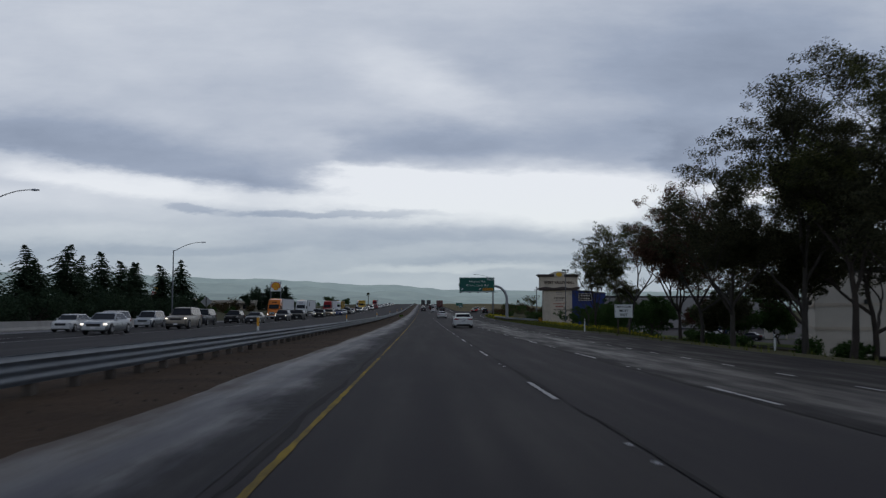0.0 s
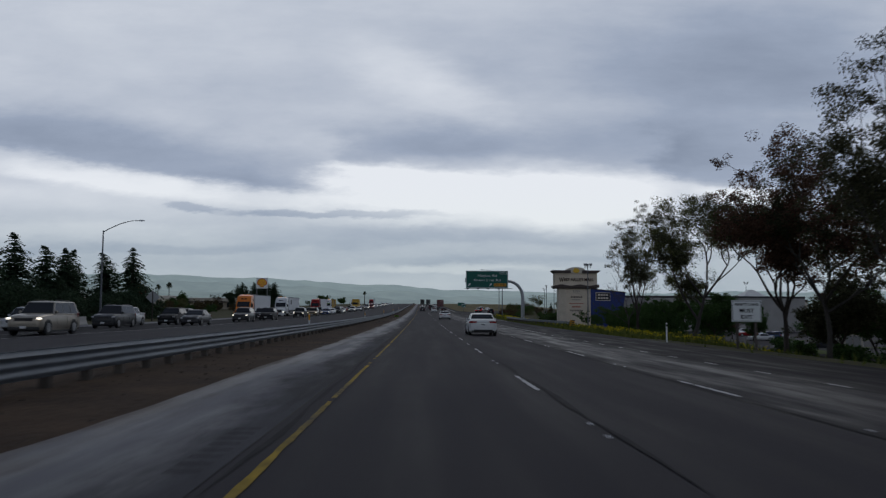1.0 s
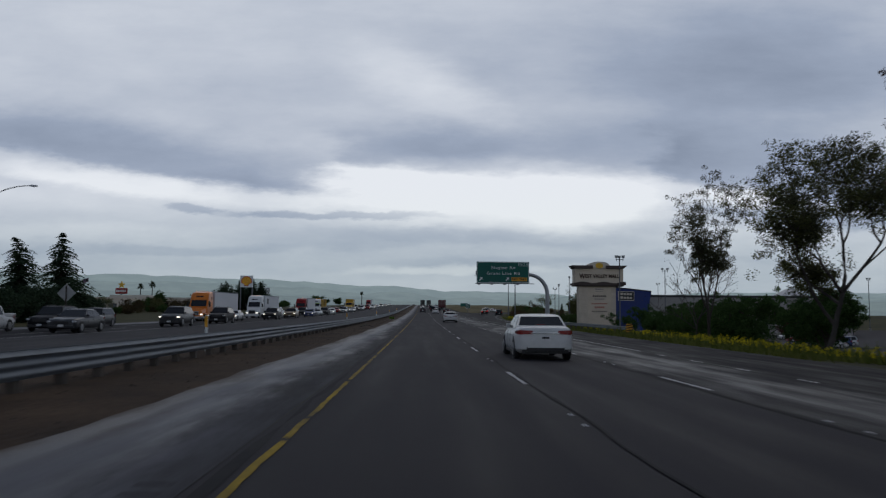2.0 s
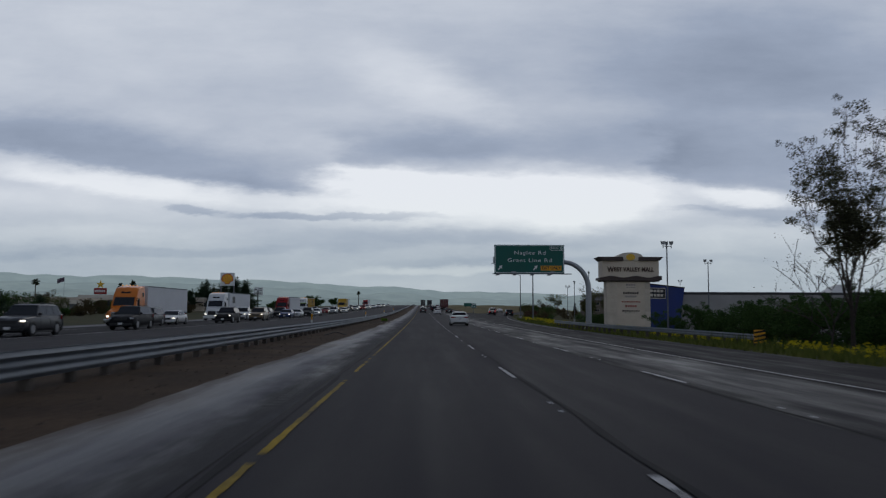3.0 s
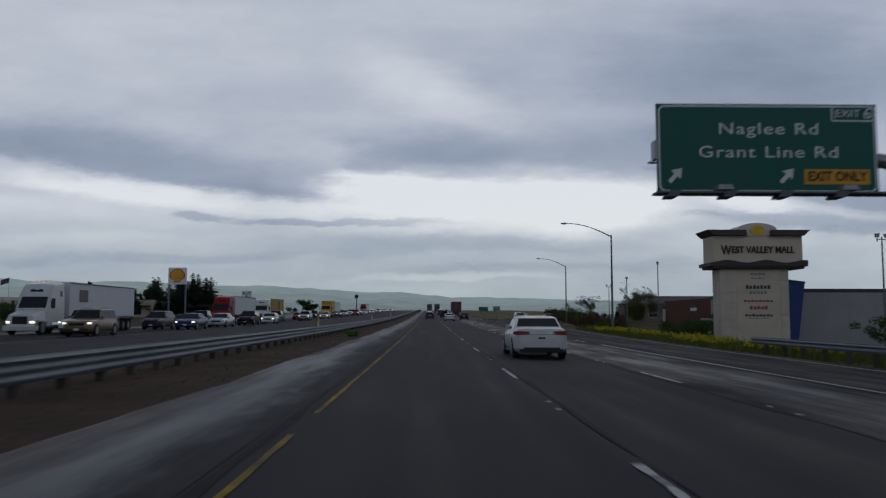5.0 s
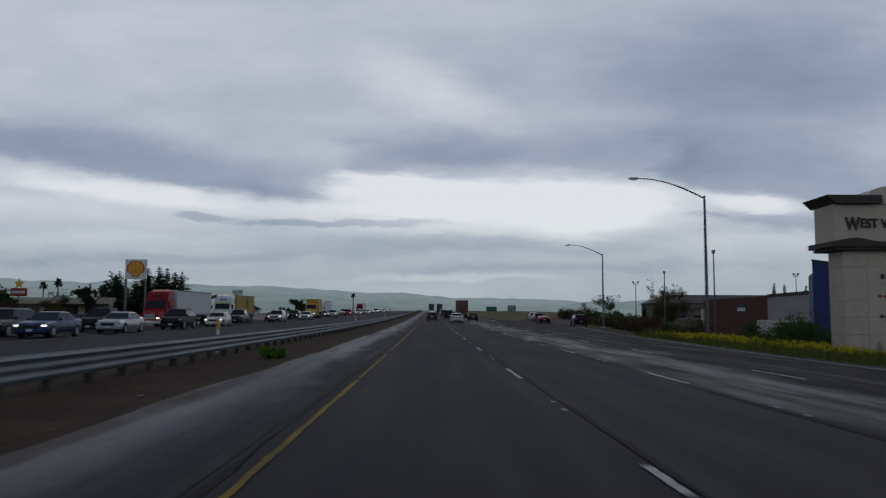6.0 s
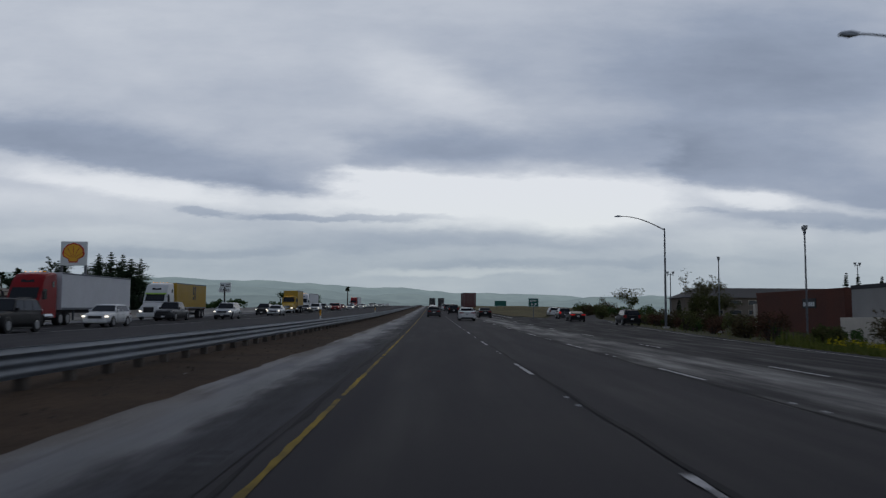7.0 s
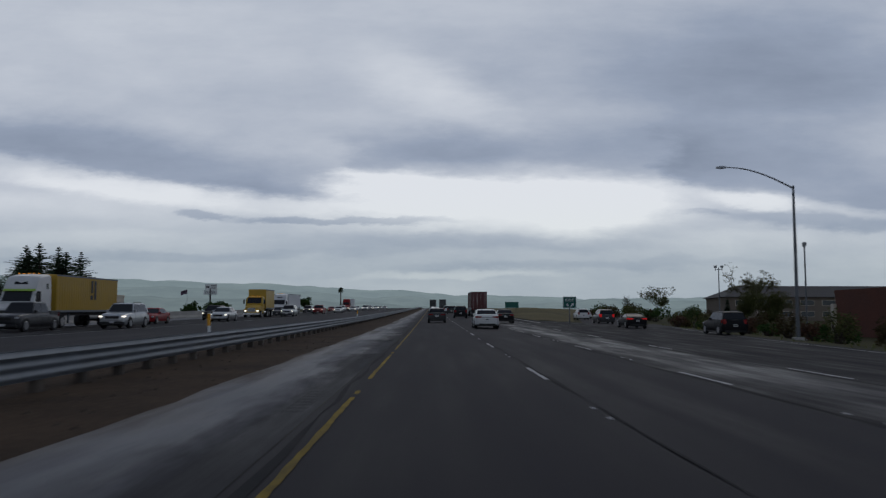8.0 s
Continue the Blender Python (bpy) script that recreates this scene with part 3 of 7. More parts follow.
LAWN = material("mown_lawn", (0.040, 0.060, 0.014), 0.95, vary=0.35, grain=9, stain=0.4, bump=0.5, second=(0.075, 0.100, 0.026), depth=0.05, spec=0.05)
for lx, ly, lw, ll in ((49.5, 112, 5.5, 34), (60, 152, 26, 3.2), (70, 190, 24, 3.0), (49.5, 160, 4.5, 40)):
    strip("ground_lawn", lx, lx + lw, ly, ly + ll, LAWN, 0.26, 3, label="green lawn island in the car park", category="lawn", cols=6)

# tar seams along the lanes
for sx, w in ((2.32, 0.10), (5.66, 0.16), (-1.66, 0.12), (9.30, 0.15)):
    def wob(y, o=0.0, sx=sx):
        return sx + o * (0.6 + 0.9 * noise.noise(Vector((y * 0.5, sx, 4)))) + 0.09 * noise.noise(Vector((y * 0.35, sx * 7, o * 9)))
    strip("trim_tar_seam", lambda y, f=wob: f(y), lambda y, f=wob, w=w: f(y, w), -20, 420, SEAL, 0.007, 1.6, label="black tar seam along a lane joint", category="tar seam")

# continuous lines
def yellow_line():
    """The yellow edge line, chipped along its edges and worn through in places."""
    rng = random.Random(5)
    bm = bmesh.new()

    def edge(y, seed):
        return 0.012 * noise.noise(Vector((y * 0.7, seed, 0))) + rng.uniform(-0.012, 0.012)

    y, last = -30.0, None
    while y < 900:
        step = 0.28 if y < 330 else 4.0
        worn = 0.22 * smooth(90, 98, y) * (1 - smooth(118, 128, y)) + 0.18 * smooth(192, 200, y) * (1 - smooth(222, 230, y)) + noise.noise(Vector((y * 0.16, 7, 0))) + 0.7 * noise.noise(Vector((y * 1.3, 3, 0)))
        row = [bm.verts.new((x, y, land(x, y) + 0.010)) for x in (-1.435 + edge(y, 1), -1.35 + edge(y, 5))]
        if last and (worn < 0.40 or y > 330):
            bm.faces.new((last[0], last[1], row[1], row[0]))
        last = row
        y += step
    tagged(part("trim_yellow_line", bm, YELLOW_LINE), "worn and chipped yellow edge line", "road marking", "", "structure")


yellow_line()
strip("trim_white_line", 9.55, 9.67, 92, 187, WHITE_LINE, 0.010, 6, label="solid white lane line", category="road marking")
strip("trim_white_line", lambda y: pavement_edge(y) - 0.95, lambda y: pavement_edge(y) - 0.86, 158, 318, WHITE_LINE, 0.010, 6, label="faint white edge line", category="road marking")
strip("trim_white_line", 10.0, 10.14, 318, 900, WHITE_LINE, 0.010, 8, label="solid white edge line", category="road marking")
strip("trim_white_line", -19.72, -19.60, -40, 900, WHITE_LINE, 0.010, 8, label="pale inner edge line of the far carriageway", category="road marking")
strip("trim_white_line", -31.5, -31.38, -40, 900, WHITE_LINE, 0.010, 8, label="white outer edge line of the far carriageway", category="road marking")


def dash_mesh(seed):
    """A lane dash with chipped, uneven edges."""
    rng = random.Random(seed)
    bm = bmesh.new()
    n = 26
    rows = []
    for i in range(n + 1):
        y = 3.66 * i / n
        e = 0.018
        a, b_ = -0.044 - rng.uniform(-e, e), 0.044 + rng.uniform(-e, e)
        rows.append((bm.verts.new((a, y + (rng.uniform(0, 0.12) if i in (0, n) else 0), 0)), bm.verts.new((b_, y, 0))))
    for r, q in zip(rows, rows[1:]):
        if rng.random() > 0.14:
            bm.faces.new((r[0], r[1], q[1], q[0]))
    me = bpy.data.meshes.new("lane_dash")
    bm.to_mesh(me)
    bm.free()
    me.materials.append(WHITE_LINE)
    return me


DASHES = [dash_mesh(k) for k in range(4)]
PHASE = 17.73 - 14.63 - 3.66


def dashed(label, x, first, last, shift=0.0):
    line = thing("lane_line", pose(0, 0, 0), label, "road marking", "", "structure")
    k = 0
    for i in range(int((last - first) / 14.63)):
        y = PHASE + shift + first + 14.63 * i
        shared("dash", DASHES[k % 4], pose(x, y, land(x, y) + 0.011, tilt(y + 1.8), -1.26 if x > 2.4 else 0, 0), line)
        k += 1


dashed("white dashed lane line beside the inner lane", 2.225, -14.63, 640)
dashed("white dashed lane line in the middle lanes", 5.90, -14.63, 620, -0.26)
drop_line = thing("lane_line", pose(0, 0, 0), "closely spaced short white dashes of the ending lane", "road marking", "", "structure")
for i in range(25):
    y = -12.0 + 4.15 * i
    ob = shared("dash", DASHES[i % 4], pose(9.45, y, land(9.45, y) + 0.011, tilt(y), -1.26, 0), drop_line)
    ob.scale = (1.0, 0.30, 1.0)
dashed("white dashed lane line of the outer lane", 9.60, 14.63 * 13, 330, 2.0)
for ox in (-23.4, -27.3):
    dashed("white dashed lane line of the far carriageway", ox, -14.63, 600, 3.0)


def marker_mesh():
    bm = bmesh.new()
    loft(bm, [[(-0.04, -0.04, 0), (0.04, -0.04, 0), (0.04, 0.04, 0), (-0.04, 0.04, 0)], [(-0.03, -0.016, 0.014), (0.03, -0.016, 0.014), (0.03, 0.016, 0.014), (-0.03, 0.016, 0.014)]])
    me = bpy.data.meshes.new("road_stud")
    bm.to_mesh(me)
    bm.free()
    me.materials.append(WHITE_LINE)
    return me


STUD = marker_mesh()
for row_x in (2.225, 5.90):
    for i in range(22):
        y = PHASE + 14.63 * i + 8.6
        for k in range(2):
            ob = shared("road_stud", STUD, on(row_x + 0.02 * math.sin(i * 3 + k), y + 1.15 * k + 0.3 * math.sin(i), 0, 0.004))
            tagged(ob, "small pale raised road stud on a lane line", "road stud", "road studs")

# rumble grooves pressed into the inner shoulder
groove = boxed(-0.16, 0.16, -0.05, 0.05, -0.004, 0.001)
gme = bpy.data.meshes.new("rumble_groove")
groove.to_mesh(gme)
groove.free()
gme.materials.append(material("groove_asphalt", (0.024, 0.024, 0.027), 0.9, vary=0.2, grain=12, bump=0.1, spec=0.08))
rumble = thing("rumble_strip", pose(0, 0, 0), "row of dark rumble grooves in the inner shoulder", "rumble strip", "", "structure")
for i in range(208):
    y = 11 + (i % 8) * 0.40 + 12.2 * (i // 8)
    shared("groove", gme, pose(-2.05, y, land(-2.05, y) + 0.006, tilt(y), 0, 0), rumble)


# ---- guardrails ----
def beam_outline(flip, waves=3):
    """Cross-section of a corrugated rail, as x, z pairs, front then back."""
    top, h = 0.72, (0.50 if waves == 3 else 0.32)
    pts = []
    n = waves * 6
    for i in range(n + 1):
        s = i / n
        pts.append(((0.018 * smooth(0.1, 0.0, s)) * flip + (0.058 if s < 1 / waves else 0.040) * (0.5 - 0.5 * math.cos(s * waves * math.tau)) * flip, top - h * s))
    return pts + [(x - 0.010 * flip, z) for x, z in reversed(pts)]


def beam_mesh(length, flip, waves):
    bm = bmesh.new()
    o = beam_outline(flip, waves)
    loft(bm, [[(x, 0, z) for x, z in o], [(x, length, z) for x, z in o]])
    bmesh.ops.recalc_face_normals(bm, faces=bm.faces)
    me = bpy.data.meshes.new("rail_beam")
    bm.to_mesh(me)
    bm.free()
    me.materials.append(STEEL)
    me.shade_smooth()
    me.set_sharp_from_angle(angle=radians(50))
    return me


def post_mesh():
    bm = boxed(-0.09, 0.09, -0.10, 0.10, -0.15, 0.66, bevel=0.012)
    me = bpy.data.meshes.new("rail_post")
    bm.to_mesh(me)
    bm.free()
    me.materials.append(TIMBER)
    return me


BEAMS = {(f, w): beam_mesh(3.83, f, w) for f in (1, -1) for w in (2, 3)}
POST = post_mesh()


def guardrail(label, xf, y0, y1, both, waves, sides=1):
    rail = thing("guardrail", pose(0, 0, 0), label, "guardrail", "", "structure")
    n = int((y1 - y0) / 3.81)
    for i in range(n):
        y = y0 + 3.81 * i
        x, x2 = xf(y), xf(y + 3.81)
        turn = -math.degrees(math.atan((x2 - x) / 3.81))
        rx = math.degrees(math.atan((land(x2, y + 3.81) - land(x, y)) / 3.81))
        for f in ((1, -1) if both else (sides,)):
            shared("rail_beam", BEAMS[f, waves], pose(x + 0.10 * f, y, land(x, y) + 0.002 * (i % 2), rx, 0, turn), rail)
        for k in range(2):
            yy = y + 1.905 * k + 0.4
            xx = x + (x2 - x) * k / 2
            shared("rail_post", POST, pose(xx, yy, land(xx, yy), 0, 0, turn), rail)
    return rail


guardrail("galvanised ribbed steel median guardrail on dark timber posts", lambda y: -6.9, -12, 430, True, 3)
guardrail("galvanised steel median guardrail climbing to the crest", lambda y: -6.9, 430, 900, True, 3)
guardrail("steel roadside guardrail on timber posts above grass", lambda y: 15.75 + 2.3 * smooth(152, 126, y), 128, 184, False, 2, -1)
endcap = thing("guardrail_end", on(18.0, 127.6), "striped black and yellow guardrail end panel", "warning panel", "", "")
part("panel", boxed(-0.30, 0.30, -0.03, 0.0, 0.25, 0.95, bevel=0.01), SIGN_YELLOW, endcap)
for k in range(3):
    bm = bmesh.new()
    prism(bm, [(-0.30, 0.30 + 0.22 * k), (-0.30, 0.40 + 0.22 * k), (0.30, 0.62 + 0.22 * k - 0.10), (0.30, 0.50 + 0.22 * k - 0.10)], -0.036, -0.031)
    part("stripe", bm, SIGN_BLACK, endcap, "black diagonal stripe")
part("post", boxed(-0.05, 0.05, 0.0, 0.08, -0.2, 0.9), TIMBER, endcap)


def verge_post(x, y):
    d = thing("marker_post", on(x, y), "slim white marker post on the grass verge", "marker post", "verge posts")
    part("post", boxed(-0.045, 0.045, -0.03, 0.03, -0.2, 1.15, bevel=0.01), SIGN_WHITE, d)
    part("band", boxed(-0.047, 0.047, -0.033, -0.0305, 0.92, 1.06), SIGN_BLACK, d, "dark reflector band")


for px_, py_ in ((15.8, 81.5), (22.6, 53.5)):
    verge_post(px_, py_)


def delineator(y):
    d = thing("marker_post", on(-7.75, y), "white marker post with an amber top panel behind the median rail", "marker post", "marker posts")
    part("post", boxed(-0.045, 0.045, -0.03, 0.03, -0.1, 0.92, bevel=0.01), SIGN_WHITE, d)
    part("panel", boxed(-0.055, 0.055, -0.045, -0.031, 0.86, 1.27, bevel=0.005), SIGN_YELLOW, d, "amber reflective panel")
    part("cap", boxed(-0.05, 0.05, -0.03, 0.03, 0.92, 1.30, bevel=0.01), SIGN_WHITE, d)


for y in (40.0, 86.6, 144.4, 202.3, 260.0, 318.0):
    delineator(y)


# ---- signs ----
def arrow(bm, cx, cz, s, y0, y1):
    """A fat arrow that points up and to the right."""
    pts = [(-0.11, -0.5), (0.11, -0.5), (0.11, 0.02), (0.34, 0.02), (0.0, 0.5), (-0.34, 0.02), (-0.11, 0.02)]
    c, q = math.cos(radians(-42)), math.sin(radians(-42))
    prism(bm, [(cx + s * (x * c - z * q), cz + s * (x * q + z * c)) for x, z in pts], y0, y1)
    return bm


def border(bm, x0, x1, z0, z1, w, r, y0, y1):
    """A rounded rectangular rule."""
    def path(i):
        out = []
        for cx, cz, a in ((x1 - r, z1 - r, 0), (x0 + r, z1 - r, 90), (x0 + r, z0 + r, 180), (x1 - r, z0 + r, 270)):
            for k in range(5):
                t = radians(a + 22.5 * k)
                out.append((cx + (r - i) * math.cos(t), cz + (r - i) * math.sin(t)))
        return out
    outer, inner = path(0), path(w)
    n = len(outer)
    for y in (y0,):
        a = [bm.verts.new((x, y, z)) for x, z in outer]
        b_ = [bm.verts.new((x, y, z)) for x, z in inner]
        c = [bm.verts.new((x, y1, z)) for x, z in outer]
        for k in range(n):
            j = (k + 1) % n
            bm.faces.new((a[k], a[j], b_[j], b_[k]))
            bm.faces.new((a[k], c[k], c[j], a[j]))
    return bm


def overhead_sign():
    """The cantilevered guide sign over the exit lanes."""
    w, h, zb = 7.03, 2.88, 5.27
    base = 16.95
    g = thing("highway_sign", pose(base, 167.4, land(base, 167.4)), "large green overhead guide sign on a curved steel arm", "highway sign")
    drop = grade(167.4) - land(base, 167.4)
    x0, x1, z0 = 7.42 - base, 7.42 + w - base, zb + drop
    z1 = z0 + h
    panel = part("sign_panel", boxed(x0, x1, -0.10, 0.0, z0, z1, bevel=0.02), SIGN_GREEN, g, "dark green sign face")
    part("border", border(bmesh.new(), x0 + 0.05, x1 - 0.05, z0 + 0.05, z1 - 0.05, 0.055, 0.22, -0.106, -0.10), SIGN_WHITE, panel)
    cx = (x0 + x1) / 2
    lettering("words", "Naglee Rd", 0.53, 0.012, SIGN_WHITE, panel, pose(cx + 0.05, -0.108, z1 - 0.82), 1.12, fit=3.15)
    lettering("words", "Grant Line Rd", 0.53, 0.012, SIGN_WHITE, panel, pose(cx + 0.03, -0.108, z1 - 1.57), 1.12, fit=4.42)
    tab = part("exit_tab", border(bmesh.new(), x1 - 1.44, x1 - 0.06, z1 - 0.56, z1 - 0.06, 0.045, 0.10, -0.108, -0.10), SIGN_WHITE, panel)
    lettering("words", "EXIT", 0.34, 0.012, SIGN_WHITE, panel, pose(x1 - 0.92, -0.108, z1 - 0.31), 1.05, fit=0.78)
    lettering("words", "6", 0.50, 0.012, SIGN_WHITE, panel, pose(x1 - 0.28, -0.108, z1 - 0.31), 1.0, fit=0.23)
    part("exit_only_panel", boxed(x0 + 4.66, x0 + 6.74, -0.116, -0.102, z0 + 0.30, z0 + 0.78, bevel=0.004), SIGN_YELLOW, panel, "amber exit panel")
    lettering("words", "EXIT ONLY", 0.42, 0.012, SIGN_BLACK, panel, pose(x0 + 5.70, -0.122, z0 + 0.54), 1.0, fit=1.88, bold=0.012)
    for ax in (0.58, 4.12):
        part("arrow", arrow(bmesh.new(), x0 + ax, z0 + 0.58, 0.60, -0.110, -0.101), SIGN_WHITE, panel)
    # lighting brackets and catwalk below the panel
    part("catwalk", boxed(x0 - 0.2, x1 + 0.62, -0.85, -0.15, z0 - 0.10, z0 - 0.04), POLE_STEEL, g, "narrow steel service walkway")
    for k in range(4):
        bx = x0 + 0.30 + 1.72 * k
        bm = bmesh.new()
        prism(bm, [(bx - 0.22, z0 - 0.22), (bx + 0.10, z0 - 0.22), (bx + 0.24, z0 - 0.02), (bx - 0.12, z0 - 0.02)], -0.9, -0.2)
        part("bracket", bm, POLE_STEEL, g)
    for bx in (1.86, 5.72):
        bm = bmesh.new()
        loft(bm, [[(x0 + bx - 0.26, -0.95, z0 + 0.0), (x0 + bx + 0.26, -0.95, z0 + 0.0), (x0 + bx + 0.26, -0.55, z0 + 0.0), (x0 + bx - 0.26, -0.55, z0 + 0.0)],
                  [(x0 + bx - 0.20, -0.90, z0 + 0.16), (x0 + bx + 0.20, -0.90, z0 + 0.16), (x0 + bx + 0.20, -0.60, z0 + 0.16), (x0 + bx - 0.20, -0.60, z0 + 0.16)]])
        part("sign_light", bm, SIGN_BACK, g, "flat metal sign lamp")
    part("control_box", boxed(x0 - 0.14, x0 - 0.01, -0.3, 0.1, z0 + 1.05, z0 + 1.65, bevel=0.01), SIGN_BACK, g)
    part("side_bar", boxed(x0 - 0.28, x0 - 0.01, -0.1, 0.0, z0 + 0.95, z0 + 1.0), POLE_STEEL, g)
    # arm behind the panel, then a quarter bend into the post
    arm_z = z0 + h * 0.41
    pts, rad = [(x0 + 0.4, 0.35, arm_z), (x1 - 1.2, 0.35, arm_z), (x1 - 0.05, 0.35, arm_z)], [0.18, 0.22, 0.23]
    r = abs(x1 - 0.05)
    rise = 2.7
    for k in range(1, 15):
        a = radians(90 * k / 14)
        pts.append((x1 - 0.05 + r * math.sin(a), 0.35, arm_z - rise * (1 - math.cos(a))))
        rad.append(0.23 + 0.05 * k / 14)
    pts.append((0, 0.35, 0.25))
    rad.append(0.30)
    part("mast", tube(bmesh.new(), pts, rad, 16), SIGN_BACK, g, "curved grey steel mast", 40)
    part("base_plate", boxed(-0.45, 0.45, -0.2, 0.7, -0.5, 0.25, bevel=0.03), CONCRETE, g, "concrete footing")


overhead_sign()


def must_exit_sign():
    s = thing("road_sign", on(17.45, 72.4, 0), "white lane-ending regulatory sign on two posts beside the trees", "road sign")
    z0 = 1.40
    panel = part("sign_panel", boxed(-0.80, 0.80, -0.03, 0, z0, z0 + 1.15, bevel=0.01), SIGN_WHITE, s)
    part("border", border(bmesh.new(), -0.77, 0.77, z0 + 0.03, z0 + 1.12, 0.025, 0.08, -0.035, -0.03), SIGN_BLACK, panel)
    for k, (txt, f) in enumerate((("RIGHT LANE", 1.25), ("MUST", 0.78), ("EXIT", 0.62))):
        lettering("words", txt, 0.28 if k else 0.20, 0.01, SIGN_BLACK, panel, pose(0, -0.036, z0 + 0.93 - 0.34 * k), 1.0, fit=f, bold=0.006)
    for x in (-0.5, 0.5):
        part("post", boxed(x - 0.05, x + 0.05, 0.0, 0.09, -0.3, z0 + 1.05), TIMBER, s)


must_exit_sign()


def gore_sign():
    s = thing("road_sign", on(14.7, 320.8), "small green exit sign on a steel post at the gore", "road sign")
    panel = part("sign_panel", boxed(-0.72, 0.72, -0.03, 0, 1.75, 3.0, bevel=0.01), SIGN_GREEN, s)
    part("border", border(bmesh.new(), -0.69, 0.69, 1.78, 2.97, 0.04, 0.10, -0.035, -0.03), SIGN_WHITE, panel)
    lettering("words", "EXIT", 0.40, 0.01, SIGN_WHITE, panel, pose(0, -0.037, 2.62), 1.0, fit=0.95, bold=0.006)
    lettering("words", "6", 0.50, 0.01, SIGN_WHITE, panel, pose(-0.22, -0.037, 2.12), 1.0, fit=0.24, bold=0.006)
    part("arrow", arrow(bmesh.new(), 0.28, 2.12, 0.5, -0.040, -0.031), SIGN_WHITE, panel)
    part("post", boxed(-0.05, 0.05, 0.0, 0.08, -0.3, 2.9), POLE_STEEL, s)


gore_sign()
far_sign = thing("road_sign", on(19, 430), "small green guide sign far along the verge", "road sign")
part("sign_panel", boxed(-1.6, 1.6, -0.04, 0, 1.6, 3.0, bevel=0.01), SIGN_GREEN, far_sign)
for px_ in (-1.0, 1.0):
    part("post", boxed(px_ - 0.06, px_ + 0.06, 0.0, 0.1, -0.3, 2.8), TIMBER, far_sign)
back_sign = thing("road_sign", on(-36.5, 143), "grey back of a diamond warning sign on a post", "road sign")
bm = bmesh.new()
prism(bm, [(0, 2.3), (0.95, 3.25), (0, 4.2), (-0.95, 3.25)], 0, 0.03)
part("sign_panel", bm, SIGN_BACK, back_sign)
part("post", boxed(-0.06, 0.06, -0.1, -0.002, -0.3, 4.0), TIMBER, back_sign)


# ---- lamps ----
def street_lamp(x, y, reach, height, turn=0.0, lift=0.0):
    s = thing("street_lamp", on(x, y, turn, lift), "tall grey steel street lamp with a rising curved arm", "street lamp", "street lamps")
    part("base", boxed(-0.3, 0.3, -0.3, 0.3, -0.4, 0.12, bevel=0.03), CONCRETE, s)
    part("pole", tube(bmesh.new(), [(0, 0, 0.1), (0, 0, height * 0.5), (0, 0, height)], [0.125, 0.105, 0.075], 12), POLE_STEEL, s, smooth_angle=40)
    pts, rad = [], []
    for k in range(11):
        u = k / 10
        pts.append((-reach * u, 0, height - 0.18 + 1.50 * math.sin(u * math.pi / 2) ** 1.0 * (1 - 0.08 * u)))
        rad.append(0.062 - 0.028 * u)
    part("arm", tube(bmesh.new(), pts, rad, 8), POLE_STEEL, s, smooth_angle=40)
    zt = pts[-1][2]
    bm = bmesh.new()
    loft(bm, [[(-reach + 0.10, -0.05, zt - 0.04), (-reach + 0.10, 0.05, zt - 0.04), (-reach + 0.10, 0.05, zt + 0.05), (-reach + 0.10, -0.05, zt + 0.05)],
              [(-reach - 0.20, -0.16, zt - 0.09), (-reach - 0.20, 0.16, zt - 0.09), (-reach - 0.20, 0.12, zt + 0.09), (-reach - 0.20, -0.12, zt + 0.09)],
              [(-reach - 0.60, -0.10, zt - 0.05), (-reach - 0.60, 0.10, zt - 0.05), (-reach - 0.60, 0.07, zt + 0.05), (-reach - 0.60, -0.07, zt + 0.05)]])
    part("lamp_head", bm, SIGN_BACK, s, "flat grey lamp head")


street_lamp(19.4, 228.8, 4.7, 10.2)
street_lamp(23.9, 285.8, 4.5, 10.15)
street_lamp(-37.6, 127.4, 4.2, 10.9, 180)
street_lamp(-37.6, 72, 4.2, 10.9, 180)


def floodlight_pole(x, y, top, heads, turn=0.0, extra=False):
    top += sink(x, y)
    s = thing("floodlight_pole", on(x, y, turn), "slim grey car park floodlight pole with square heads", "floodlight", "car park lights")
    part("base", tube(bmesh.new(), [(0, 0, -0.5), (0, 0, 0.7)], [0.32, 0.32], 12), CONCRETE, s)
    part("pole", tube(bmesh.new(), [(0, 0, 0.6), (0, 0, top)], [0.13, 0.08], 10), POLE_STEEL, s, smooth_angle=40)
    part("crossarm", boxed(-0.70, 0.70, -0.04, 0.04, top - 0.35, top - 0.25), POLE_STEEL, s)
    spots = [(-0.62, 0), (0.62, 0)] if heads == 2 else [(-0.62, 0), (0.6, -0.2), (0.15, 0.35)]
    for hx, hy in spots:
        bm = bmesh.new()
        loft(bm, [[(hx - 0.17, hy - 0.17, top - 0.08), (hx + 0.17, hy - 0.17, top - 0.08), (hx + 0.17, hy + 0.17, top - 0.08), (hx - 0.17, hy + 0.17, top - 0.08)],
                  [(hx - 0.22, hy - 0.22, top + 0.34), (hx + 0.22, hy - 0.22, top + 0.40), (hx + 0.22, hy + 0.22, top + 0.40), (hx - 0.22, hy + 0.22, top + 0.40)]])
        part("lamp_head", bm, SIGN_BACK, s, "square grey floodlight head")
        part("bracket", tube(bmesh.new(), [(hx, hy, top - 0.6), (hx, hy, top - 0.12)], [0.05, 0.05], 6), POLE_STEEL, s)


